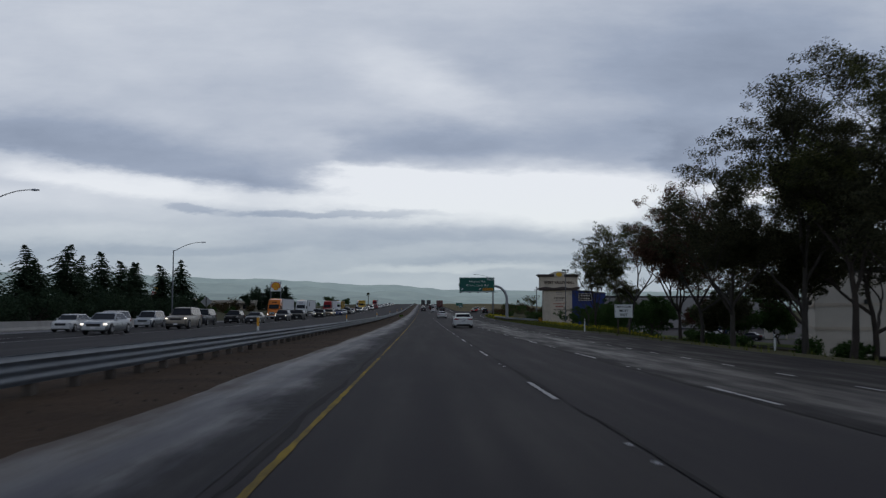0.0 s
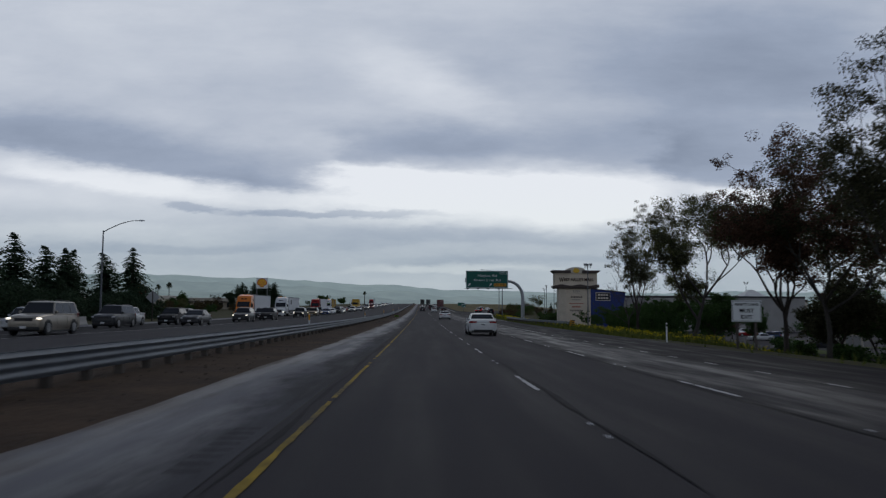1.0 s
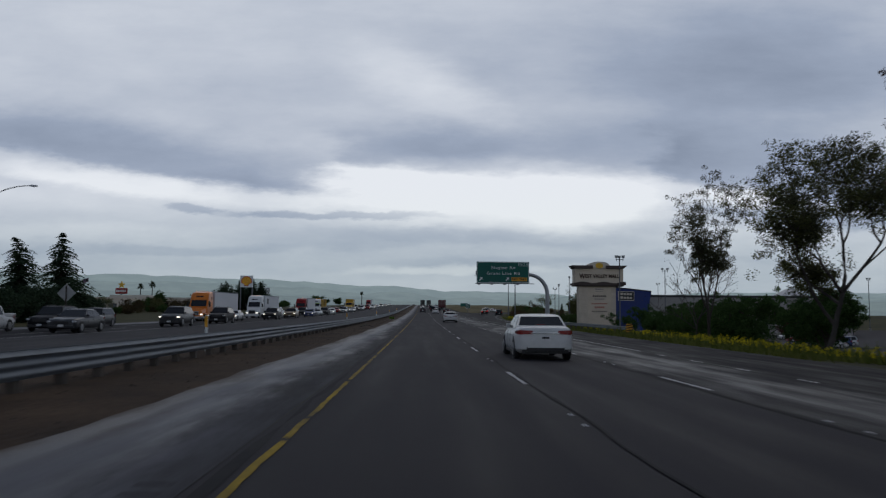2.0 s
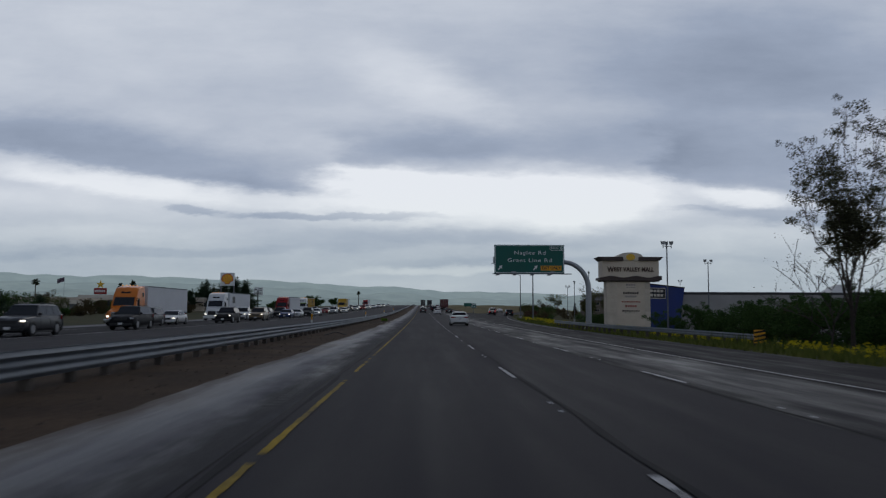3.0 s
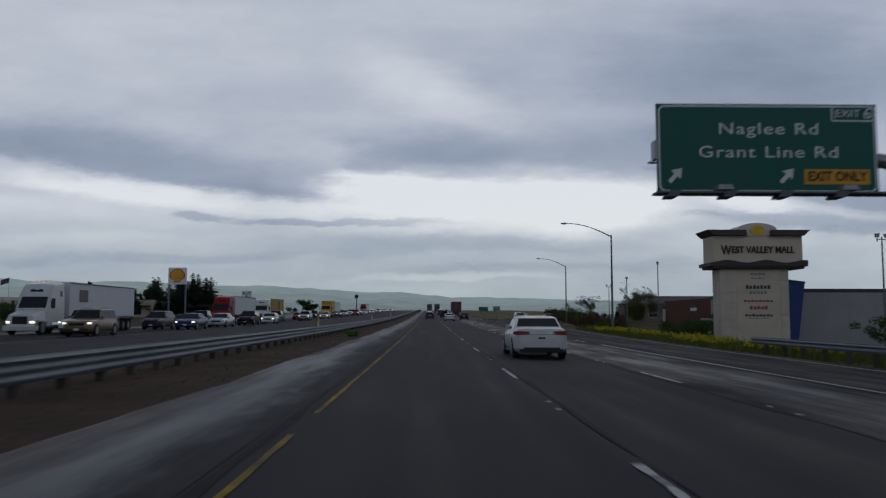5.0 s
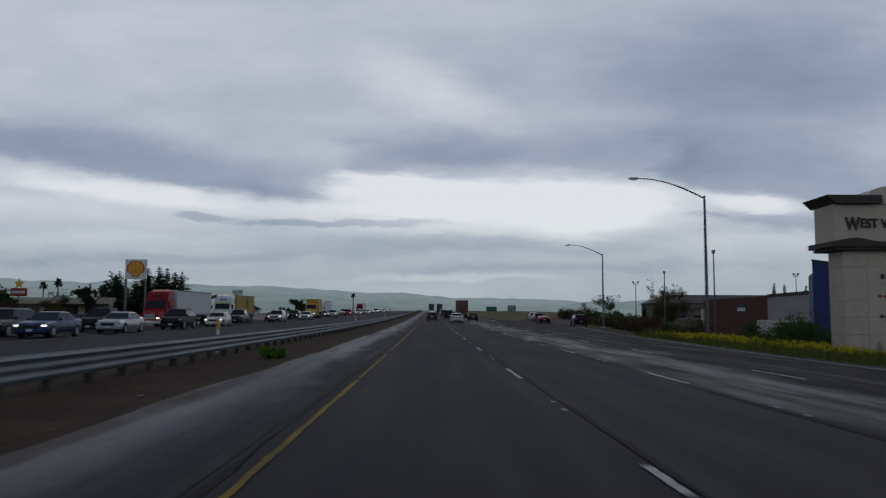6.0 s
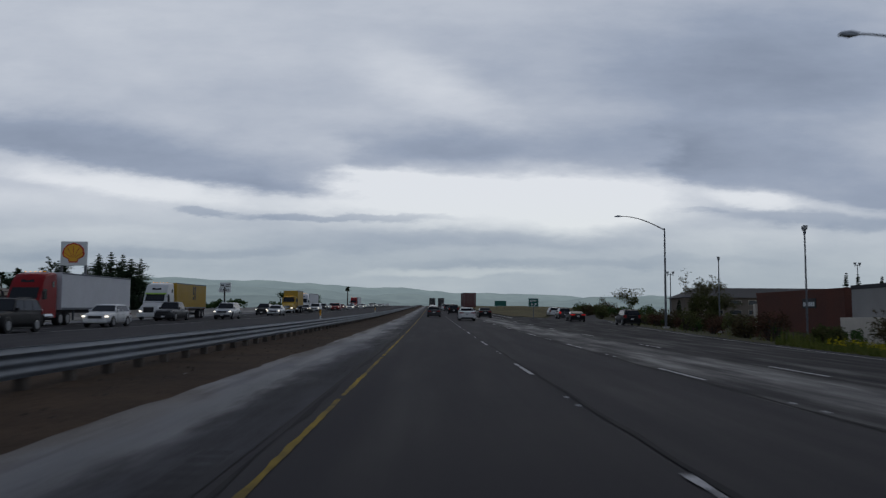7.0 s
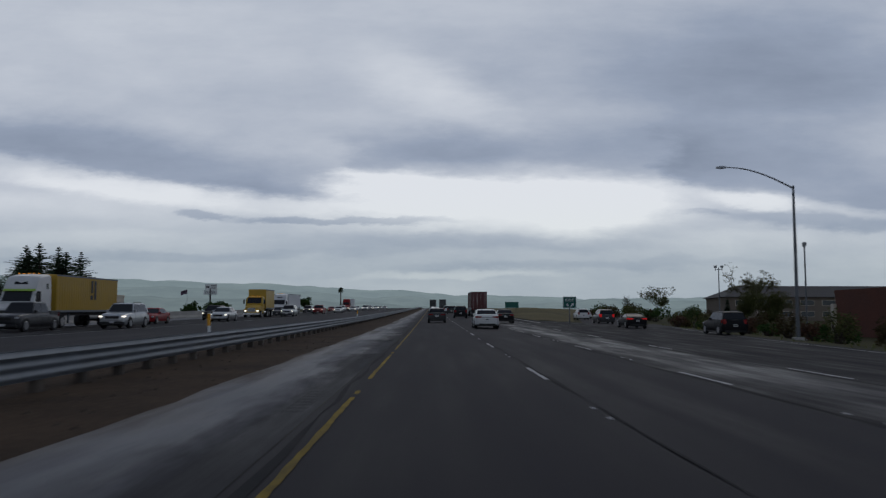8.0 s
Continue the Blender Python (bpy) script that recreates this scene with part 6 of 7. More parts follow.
GRAVEL = material("median_gravel", (0.060, 0.050, 0.042), 0.95, vary=0.4, grain=9, stain=2, bump=0.0, spec=0.1)


def pebbles():
    rng = random.Random(77)
    vs, fs = [], []
    for _ in range(1800):
        x, y = rng.uniform(-8.4, -4.15), rng.uniform(4, 300)
        s = rng.uniform(0.012, 0.05)
        z = land(x, y) + 0.002
        j = len(vs)
        vs += [(x - s, y - s * 0.7, z), (x + s, y - s * 0.6, z), (x + s * 0.5, y + s, z), (x - s * 0.7, y + s * 0.6, z), (x, y, z + s * 0.9)]
        fs += [(j, j + 1, j + 4), (j + 1, j + 2, j + 4), (j + 2, j + 3, j + 4), (j + 3, j, j + 4)]
    tagged(mesh_part("gravel", vs, fs, GRAVEL, None), "loose gravel scattered over the dirt median", "gravel", "", "stuff")


pebbles()


SCRAP = material("dirty_paper", (0.22, 0.21, 0.20), 0.9, vary=0.3, grain=12, stain=3, bump=0.1)


def scrap(x, y, size, seed):
    """A crumpled piece of pale litter."""
    rng = random.Random(seed)
    bm = bmesh.new()
    rows = [[bm.verts.new(((i - 2) * size / 4, (j - 1.5) * size / 5, 0.02 + 0.10 * size * rng.random() + 0.06 * size * math.sin(i * 1.7 + seed))) for j in range(4)] for i in range(5)]
    for r, q in zip(rows, rows[1:]):
        for j in range(3):
            bm.faces.new((r[j], r[j + 1], q[j + 1], q[j]))
    bmesh.ops.solidify(bm, geom=bm.faces[:], thickness=0.006)
    ob = part("litter", bm, SCRAP)
    ob.matrix_world = on(x, y, rng.uniform(0, 180), 0.012)
    tagged(ob, "crumpled pale scrap of litter on the dirt median", "litter", "median litter")


for k, (lx, ly, ls) in enumerate(((-4.75, 175.7, 0.12), (-5.8, 178.3, 0.15), (-5.25, 178.5, 0.22), (-4.7, 185.1, 0.20), (-5.1, 218.5, 0.12))):
    scrap(lx, ly, ls, k)


def tyre_shred(x, y):
    """A curled strip of tyre tread."""
    bm = bmesh.new()
    rings = []
    for i in range(9):
        u = i / 8
        px, pz = 1.3 * (u - 0.5), 0.05 + 0.16 * math.sin(u * math.pi) ** 2
        rings.append([(px, -0.10, pz), (px, 0.10, pz + 0.02), (px, 0.10, pz - 0.015), (px, -0.10, pz - 0.035)])
    loft(bm, rings)
    ob = part("tyre_shred", bm, RUBBER, smooth_angle=40)
    ob.matrix_world = on(x, y, 8, 0.0)
    tagged(ob, "curled black strip of tyre tread on the dirt", "tyre shred")


tyre_shred(-5.05, 135.0)


# ---- vehicles ----
def mirror_ring(half):
    """A closed ring from its right half, bottom to top."""
    return half + [(-x, y, z) for x, y, z in reversed(half)]


def disc(bm, x0, x1, y, z, r, n=18):
    """A short cylinder across the vehicle."""
    loft(bm, [[(x, y + rr * math.cos(k * math.tau / n), z + rr * math.sin(k * math.tau / n)) for k in range(n)]
              for x, rr in ((x0, r * 0.93), (x0 + (x1 - x0) * 0.2, r), (x0 + (x1 - x0) * 0.8, r), (x1, r * 0.93))])
    return bm


SHARED = {}


def wheel(parent, side, x, y, r, width=0.22):
    """A wheel: tyre and rim, built once for each size."""
    key = (round(r, 3), side, width)
    if key not in SHARED:
        out = side
        bm = disc(bmesh.new(), -width * out, 0.0, 0, 0, r)
        bmesh.ops.recalc_face_normals(bm, faces=bm.faces)
        tyre = bpy.data.meshes.new("tyre")
        bm.to_mesh(tyre), bm.free()
        tyre.materials.append(RUBBER)
        bm = disc(bmesh.new(), -0.05 * out, 0.012 * out, 0, 0, r * 0.66, 16)
        for k in range(5):
            a = k * math.tau / 5
            c, s = math.cos(a), math.sin(a)
            v = [(0.020 * out, c * r * 0.1 - s * r * 0.10, s * r * 0.1 + c * r * 0.10), (0.020 * out, c * r * 0.62 - s * r * 0.07, s * r * 0.62 + c * r * 0.07),
                 (0.020 * out, c * r * 0.62 + s * r * 0.07, s * r * 0.62 - c * r * 0.07), (0.020 * out, c * r * 0.1 + s * r * 0.10, s * r * 0.1 - c * r * 0.10)]
            quad(bm, v)
        rim = bpy.data.meshes.new("rim")
        bm.to_mesh(rim), bm.free()
        rim.materials.append(RIM)
        SHARED[key] = (tyre, rim)
    tyre, rim = SHARED[key]
    t = shared("wheel", tyre, pose(x, y, r), parent)
    shared("rim", rim, pose(0, 0, 0), t)


KINDS = {
    # length, width, height, hood, belt, deck, windscreen base, roof front, roof rear, rear base, wheel radius
    "sedan": (4.85, 1.84, 1.45, 0.94, 0.96, 1.04, 0.98, 0.22, -0.95, -1.72, 0.33),
    "coupe": (4.80, 1.90, 1.36, 0.95, 0.98, 1.06, 0.70, 0.02, -0.85, -1.75, 0.35),
    "hatch": (4.30, 1.80, 1.47, 0.96, 0.98, 1.00, 0.95, 0.25, -1.55, -2.02, 0.32),
    "suv": (4.75, 1.90, 1.72, 1.08, 1.10, 1.10, 0.95, 0.35, -1.85, -2.26, 0.37),
    "wagon_suv": (5.15, 2.00, 1.88, 1.18, 1.18, 1.18, 1.00, 0.42, -2.20, -2.48, 0.40),
    "minivan": (5.10, 1.98, 1.75, 1.02, 1.05, 1.05, 1.35, 0.55, -2.10, -2.45, 0.35),
    "pickup": (5.60, 1.95, 1.84, 1.14, 1.16, 1.14, 1.00, 0.45, -1.00, -1.28, 0.40),
}


def car(kind, name, x, y, colour, label, heading=0, lights=False, group="", brake=False, category="car"):
    """A car at x, y; heading 0 drives ahead, 180 comes towards."""
    L, W, H, hood, belt, deck, wf, rf, rr, wr, wheel_r = KINDS[kind]
    w = W / 2
    parked = x > 40 and y < 300
    g = thing(name, pose(x, y, land(x, y) + (0.152 if parked else 0.012), 0 if parked else tilt(y) * (1 if heading == 0 else -1), 0, heading), label, category, group)
    front, back, sill = L / 2, -L / 2, 0.20
    # body: stations from nose to tail with height and width
    st = [(front, hood - 0.34, 0.70, 0.36), (front - 0.04, hood - 0.24, 0.82, 0.28), (front - 0.14, hood - 0.16, 0.90, 0.23), (front - 0.36, hood - 0.10, 0.955, sill), (front - 0.80, hood - 0.045, 0.985, sill),
          (wf, hood, 1.0, sill), (rf - 0.3, belt, 1.0, sill), (rr, belt + 0.01, 1.0, sill), (wr, deck, 1.0, sill), (back + 0.42, deck, 0.985, sill),
          (back + 0.20, deck - 0.010, 0.95, 0.23), (back + 0.08, deck - 0.035, 0.90, 0.27), (back + 0.02, deck - 0.12, 0.85, 0.30), (back, 0.66, 0.78, 0.36)]
    st.sort(key=lambda s: -s[0])
    rings = []
    for sy, zt, f, zb in st:
        hw, rise = w * f, zt - zb
        rings.append(mirror_ring([(0.0, sy, zb), (hw * 0.84, sy, zb), (hw * 0.955, sy, zb + 0.07), (hw * 0.995, sy, zb + rise * 0.30), (hw, sy, zb + rise * 0.52), (hw * 0.985, sy, zb + rise * 0.72),
                                  (hw * 0.955, sy, zt - 0.09), (hw * 0.90, sy, zt - 0.03), (hw * 0.80, sy, zt), (hw * 0.45, sy, zt + 0.018), (0.0, sy, zt + 0.025)]))
    body = part("body", loft(bmesh.new(), rings), colour, g, smooth_angle=48)
    # cabin
    zt, hb, hr = H, w * 0.94, w * 0.72
    zb = min(hood, belt) - 0.03
    cab = [mirror_ring([(hb, wr, zb), (hb, wf, zb)]),
           mirror_ring([(hr + (hb - hr) * 0.16, rr - 0.05 + (wr - rr) * 0.14, zt - 0.10), (hr + (hb - hr) * 0.16, rf + (wf - rf) * 0.14, zt - 0.10)]),
           mirror_ring([(hr * 1.0, rr + (wr - rr) * 0.05, zt - 0.055), (hr * 1.0, rf + (wf - rf) * 0.05, zt - 0.055)]),
           mirror_ring([(hr * 0.92, rr + 0.04, zt - 0.022), (hr * 0.92, rf - 0.05, zt - 0.022)]), mirror_ring([(hr * 0.72, rr + 0.22, zt - 0.004), (hr * 0.72, rf - 0.24, zt - 0.004)]),
           mirror_ring([(hr * 0.4, rr + 0.45, zt + 0.008), (hr * 0.4, rf - 0.45, zt + 0.008)])]
    cabin = part("cabin", loft(bmesh.new(), cab), colour, g, smooth_angle=32)

    def across(z):
        s = (z - zb) / (zt - 0.10 - zb)
        return hb + (hr + (hb - hr) * 0.16 - hb) * s, wr + (rr - 0.05 + (wr - rr) * 0.14 - wr) * s, wf + (rf + (wf - rf) * 0.14 - wf) * s

    z0, z1 = max(hood, belt) + 0.02, zt - 0.085
    (h0, r0, f0), (h1, r1, f1) = across(z0), across(z1)
    e = 0.010
    part("windscreen", loft(bmesh.new(), [[(-h0 + 0.035, f0 + e, z0), (h0 - 0.035, f0 + e, z0), (h1 - 0.035, f1 + e, z1), (-h1 + 0.035, f1 + e, z1)],
                                          [(-h0 + 0.035, f0 - 0.02, z0), (h0 - 0.035, f0 - 0.02, z0), (h1 - 0.035, f1 - 0.02, z1), (-h1 + 0.035, f1 - 0.02, z1)]]), CAR_GLASS, g, "dark windscreen")
    zr = max(deck, belt) + 0.04
    hq, rq, _ = across(zr)
    part("rear_window", loft(bmesh.new(), [[(-hq + 0.06, rq - e, zr), (hq - 0.06, rq - e, zr), (h1 - 0.05, r1 - e, z1), (-h1 + 0.05, r1 - e, z1)],
                                           [(-hq + 0.06, rq + 0.02, zr), (hq - 0.06, rq + 0.02, zr), (h1 - 0.05, r1 + 0.02, z1), (-h1 + 0.05, r1 + 0.02, z1)]]), CAR_GLASS, g, "dark rear window")
    for s in (-1, 1):
        splits = [(0.02, 0.485), (0.515, 0.96)] if kind in ("sedan", "coupe", "pickup", "hatch") else [(0.01, 0.335), (0.355, 0.665), (0.685, 0.97)]
        for a, b_ in splits:
            q0 = (f0 - 0.10 + (r0 + 0.10 - f0 + 0.10) * a, f0 - 0.10 + (r0 + 0.10 - f0 + 0.10) * b_)
            q1 = (f1 - 0.10 + (r1 + 0.10 - f1 + 0.10) * a, f1 - 0.10 + (r1 + 0.10 - f1 + 0.10) * b_)
            part("side_window", loft(bmesh.new(), [[(s * (h0 + e), q0[0], z0), (s * (h0 + e), q0[1], z0), (s * (h1 + e), q1[1], z1), (s * (h1 + e), q1[0], z1)],
                                                   [(s * (h0 - 0.02), q0[0], z0), (s * (h0 - 0.02), q0[1], z0), (s * (h1 - 0.02), q1[1], z1), (s * (h1 - 0.02), q1[0], z1)]]), CAR_GLASS, g)
        part("mirror", boxed(s * (w + 0.02) if s < 0 else w - 0.10, s * (w - 0.10) if s < 0 else w + 0.14, f0 - 0.42, f0 - 0.28, z0 - 0.02, z0 + 0.13, bevel=0.03), colour if kind != "pickup" else BLACK_TRIM, g)
        for wy in (front - 0.86, back + 0.92):
            bm = disc(bmesh.new(), s * (w - 0.20), s * (w + 0.004), wy, wheel_r + 0.02, wheel_r + 0.065)
            part("wheel_arch", bm, BLACK_TRIM, g)
            wheel(g, s, s * (w + 0.016), wy, wheel_r)
        hz = hood - 0.27
        part("headlight", boxed(w * 0.83 - 0.12, w * 0.83 + 0.08, front - 0.20, front + 0.005, hz - 0.05, hz + 0.05, bevel=0.02) if s > 0 else
             boxed(-w * 0.83 - 0.08, -w * 0.83 + 0.12, front - 0.20, front + 0.005, hz - 0.05, hz + 0.05, bevel=0.02), HEAD_ON if lights else HEAD_OFF, g, "lit white headlight" if lights else "clear headlight")
        low_tail = kind in ("sedan", "coupe", "hatch")
        tz, tb, tt = (deck - 0.17, 0.075, 0.075) if low_tail else (belt - 0.06, 0.26, 0.13)
        run = [(0.46 if low_tail else 0.70, -0.012), (0.78, -0.006), (0.865, 0.012), (0.915, 0.070), (0.965, 0.185), (1.006, 0.40 if low_tail else 0.30)]
        rings = []
        for i, (fx, dy) in enumerate(run):
            pinch = 1 - 0.45 * abs(i - 2) / 3
            rings.append([(s * w * fx, back + dy, tz - tb * pinch), (s * w * fx, back + dy, tz + tt * pinch), (s * (w * fx - 0.05), back + dy + 0.06, tz + tt * pinch), (s * (w * fx - 0.05), back + dy + 0.06, tz - tb * pinch)])
        part("tail_light", loft(bmesh.new(), rings), BRAKE if brake else TAIL, g, "red tail light")
    if y < 330:
        for s in (-1, 1):
            seams = (wf - 0.42, (f0 + r0) / 2 + 0.02, r0 + 0.30) if kind != "coupe" else (wf - 0.42, r0 + 0.55)
            for k, sy in enumerate(seams):
                h = belt - sill
                part("door_seam", tube(bmesh.new(), [(s * (w * 0.975), sy, sill + 0.13), (s * w, sy, sill + h * 0.48), (s * w * 0.985, sy, sill + h * 0.74), (s * w * 0.935, sy, belt - 0.05)], [0.007] * 4, 4), BLACK_TRIM, g)
                if k:
                    part("door_handle", boxed(s * w * 0.985 - 0.022, s * w * 0.985 + 0.022, sy + 0.06, sy + 0.25, belt - 0.20, belt - 0.165, bevel=0.008), colour, g)
        part("sill_trim", boxed(-w * 0.97, w * 0.97, back + 1.35, front - 1.30, sill - 0.03, sill + 0.07, bevel=0.02), BLACK_TRIM, g)
    if kind in ("sedan", "coupe"):
        part("boot_strip", boxed(-w * 0.52, w * 0.52, back - 0.012, back + 0.05, deck - 0.215, deck - 0.180, bevel=0.008), CHROME, g, "chrome boot strip")
        part("rear_diffuser", boxed(-w * 0.66, w * 0.66, back - 0.052, back + 0.2, 0.26, 0.40, bevel=0.02), BLACK_TRIM, g)
        part("high_brake_lamp", boxed(-0.14, 0.14, rq + 0.02, rq + 0.06, zr + 0.01, zr + 0.035), TAIL, g)
    part("grille", boxed(-w * 0.50, w * 0.50, front - 0.10, front + 0.012, hood - 0.42, hood - 0.24, bevel=0.02), BLACK_TRIM, g, "black grille")
    part("front_bumper", boxed(-w * 0.84, w * 0.84, front - 0.25, front + 0.035, 0.26, 0.46, bevel=0.05), BLACK_TRIM if kind in ("suv", "pickup", "wagon_suv") else colour, g)
    part("rear_bumper", loft(bmesh.new(), [[(fx * w, back + dy, zz) for fx, dy in ((-1.0, 0.40), (-0.94, 0.13), (-0.82, 0.0), (-0.60, -0.05), (0.60, -0.05), (0.82, 0.0), (0.94, 0.13), (1.0, 0.40))] for zz in (0.34, 0.44, 0.58, 0.62)]), CHROME if kind == "pickup" else colour, g, smooth_angle=40)
    part("rear_valance", boxed(-w * 0.80, w * 0.80, back - 0.02, back + 0.3, 0.20, 0.33, bevel=0.02), BLACK_TRIM, g)
    plate = part("number_plate", boxed(-0.16, 0.16, back - 0.055, back - 0.02, 0.62, 0.78), PLATE, g, "pale number plate")
    part("plate_bar", boxed(-0.12, 0.12, back - 0.060, back - 0.056, 0.67, 0.73), BLACK_TRIM, plate)
    part("number_plate", boxed(-0.16, 0.16, front + 0.02, front + 0.045, 0.36, 0.50), PLATE, g, "pale number plate")
    if kind in ("suv", "wagon_suv", "minivan"):
        for s in (-1, 1):
            part("roof_rail", tube(bmesh.new(), [(s * hr * 0.86, rf - 0.3, zt + 0.0), (s * hr * 0.86, rf - 0.4, zt + 0.05), (s * hr * 0.86, rr + 0.4, zt + 0.05), (s * hr * 0.86, rr + 0.3, zt + 0.0)], [0.02] * 4, 6), BLACK_TRIM, g)
    if kind == "pickup":
        part("bed_liner", boxed(-w * 0.78, w * 0.78, back + 0.14, wr - 0.08, deck + 0.026, deck + 0.034), BLACK_TRIM, g, "dark load bed")
        for s in (-1, 1):
            part("bed_side", boxed(min(s * w * 0.80, s * w * 0.97), max(s * w * 0.80, s * w * 0.97), back + 0.05, wr - 0.03, deck - 0.10, deck + 0.14, bevel=0.03), colour, g)
        part("tailgate", boxed(-w * 0.94, w * 0.94, back + 0.005, back + 0.10, deck - 0.45, deck + 0.14, bevel=0.03), colour, g)
    return g


def trailer(g, y0, length, paint_m, base, top, panels, label, w=1.28):
    """A box body from y0 backwards with corner posts, rails and doors."""
    y1 = y0 - length
    b = part("trailer_box", boxed(-w, w, y1, y0, base, top, bevel=0.04), paint_m, g, label)
    for s in (-1, 1):
        part("top_rail", boxed(min(s * w, s * (w + 0.025)), max(s * w, s * (w + 0.025)), y1, y0, top - 0.12, top - 0.01), STEEL, b)
        part("bottom_rail", boxed(min(s * w, s * (w + 0.03)), max(s * w, s * (w + 0.03)), y1, y0, base, base + 0.16), STEEL, b)
        if panels:
            n = int(length / panels)
            for i in range(n):
                yy = y0 - (i + 0.5) * length / n
                part("side_rib", boxed(min(s * w, s * (w + 0.022)), max(s * w, s * (w + 0.022)), yy - panels * 0.22, yy + panels * 0.22, base + 0.18, top - 0.14), paint_m, b)
    for s in (-1, 1):
        part("door", boxed(min(0.02 * s, s * (w - 0.06)), max(0.02 * s, s * (w - 0.06)), y1 - 0.05, y1 - 0.002, base + 0.10, top - 0.10, bevel=0.01), paint_m, b)
        for q in (0.25, 0.75):
            part("lock_rod", tube(bmesh.new(), [(s * w * q, y1 - 0.08, base + 0.1), (s * w * q, y1 - 0.08, top - 0.1)], [0.025, 0.025], 6), CHROME, b)
        part("tail_light", boxed(min(s * 0.85, s * 1.15), max(s * 0.85, s * 1.15), y1 - 0.06, y1 - 0.003, base - 0.16, base - 0.04), TAIL, g, "red tail light")
    part("underride_bar", boxed(-1.1, 1.1, y1 + 0.02, y1 + 0.12, 0.55, 0.68), STEEL, g)
    part("underframe", boxed(-0.5, 0.5, y1 + 0.2, y0 - 0.3, base - 0.28, base - 0.002), BLACK_TRIM, g)
    axles = [y1 + 1.3, y1 + 2.6] if length > 8 else [y1 + 1.6]
    for a in axles:
        part("axle", tube(bmesh.new(), [(-1.1, a, 0.5), (1.1, a, 0.5)], [0.08, 0.08], 8), BLACK_TRIM, g)
        for s in (-1, 1):
            wheel(g, s, s * 1.24, a, 0.50, 0.5)
        part("mudflap", boxed(-1.24, -0.7, a - 0.66, a - 0.62, 0.2, base - 0.1), BLACK_TRIM, g)
    if length > 8:
        for s in (-1, 1):
            part("landing_leg", boxed(s * 0.9 - 0.06, s * 0.9 + 0.06, y0 - 3.1, y0 - 2.95, 0.35, base - 0.1), STEEL, g)


def truck(name, x, y, cab_m, box_m, label, heading=180, length=14.6, sleeper=True, panels=0, stripe=None, shade=None, box_label="plain white trailer box", emblem=False, group="lorries", dark_nose=False):
    """An articulated lorry, its nose at y (towards the viewer when heading is 180)."""
    g = thing(name, pose(x, y, land(x, y) + 0.012, tilt(y) * (1 if heading == 0 else -1), 0, heading), label, "lorry", group)
    w = 1.22
    # hood, cab, sleeper with roof fairing: y runs back from the nose at 0
    hood = [(0.0, 0.62, 0.86, 1.32), (-0.10, 0.58, 0.98, 1.50), (-0.9, 0.58, 1.05, 1.68), (-1.75, 0.58, 1.12, 1.86)]
    rings = [mirror_ring([(0, yy, zb), (hw, yy, zb), (hw * 1.0, yy, zt - 0.28), (hw * 0.86, yy, zt - 0.05), (0, yy, zt)]) for yy, zb, hw, zt in hood]
    part("hood", loft(bmesh.new(), rings), cab_m, g, smooth_angle=40)
    back = -4.6 if sleeper else -3.2
    cab = [(-1.72, 0.60, 1.14, 1.92), (-1.80, 0.60, w, 1.98), (-2.35, 0.60, w, 2.92), (-2.58, 0.60, w, 3.42 if sleeper else 3.0), (-2.95, 0.60, w, 3.80 if sleeper else 3.02), (back + 0.5, 0.60, w, 3.98 if sleeper else 3.0), (back, 0.60, w, 3.98 if sleeper else 3.0)]
    rings = [mirror_ring([(0, yy, zb), (hw * 0.98, yy, zb), (hw, yy, 1.7), (hw, yy, min(zt - 0.14, 2.8)), (hw * 0.95, yy, zt - 0.12), (hw * 0.84, yy, zt), (0, yy, zt + 0.03)]) for yy, zb, hw, zt in cab]
    part("cab", loft(bmesh.new(), rings), cab_m, g, smooth_angle=35)
    part("windscreen", loft(bmesh.new(), [[(-1.02, -1.775, 2.00), (1.02, -1.775, 2.00), (0.98, -2.265, 2.84), (-0.98, -2.265, 2.84)], [(-1.02, -1.86, 2.00), (1.02, -1.86, 2.00), (0.98, -2.36, 2.84), (-0.98, -2.36, 2.84)]]), CAR_GLASS, g, "dark windscreen")
    if stripe:
        part("sun_visor", loft(bmesh.new(), [[(-1.12, -2.10, 2.74), (1.12, -2.10, 2.74), (1.10, -2.50, 3.00), (-1.10, -2.50, 3.00)], [(-1.12, -2.26, 2.70), (1.12, -2.26, 2.70), (1.10, -2.62, 2.98), (-1.10, -2.62, 2.98)]]), stripe, g, "bright green visor")
        for s in (-1, 1):
            part("door_stripe", boxed(min(s * w, s * (w + 0.012)), max(s * w, s * (w + 0.012)), -2.9, -1.9, 0.95, 1.45), stripe, g, "bright green door stripe")
    part("roof_window", loft(bmesh.new(), [[(-0.5, -2.47, 3.22), (0.5, -2.47, 3.22), (0.45, -2.57, 3.42), (-0.45, -2.57, 3.42)], [(-0.5, -2.60, 3.20), (0.5, -2.60, 3.20), (0.45, -2.70, 3.40), (-0.45, -2.70, 3.40)]]), CAR_GLASS, g) if sleeper else None
    grille = part("grille", boxed(-0.55, 0.55, -0.14, 0.03, 0.80, 1.36, bevel=0.04), BLACK_TRIM if dark_nose else CHROME, g, "upright radiator grille")
    for k in range(6):
        part("grille_bar", boxed(-0.50, 0.50, 0.03, 0.045, 0.86 + 0.08 * k, 0.90 + 0.08 * k), BLACK_TRIM, grille)
    part("bumper", boxed(-1.20, 1.20, -0.45, 0.10, 0.32, 0.68, bevel=0.06), CHROME if not dark_nose else cab_m, g)
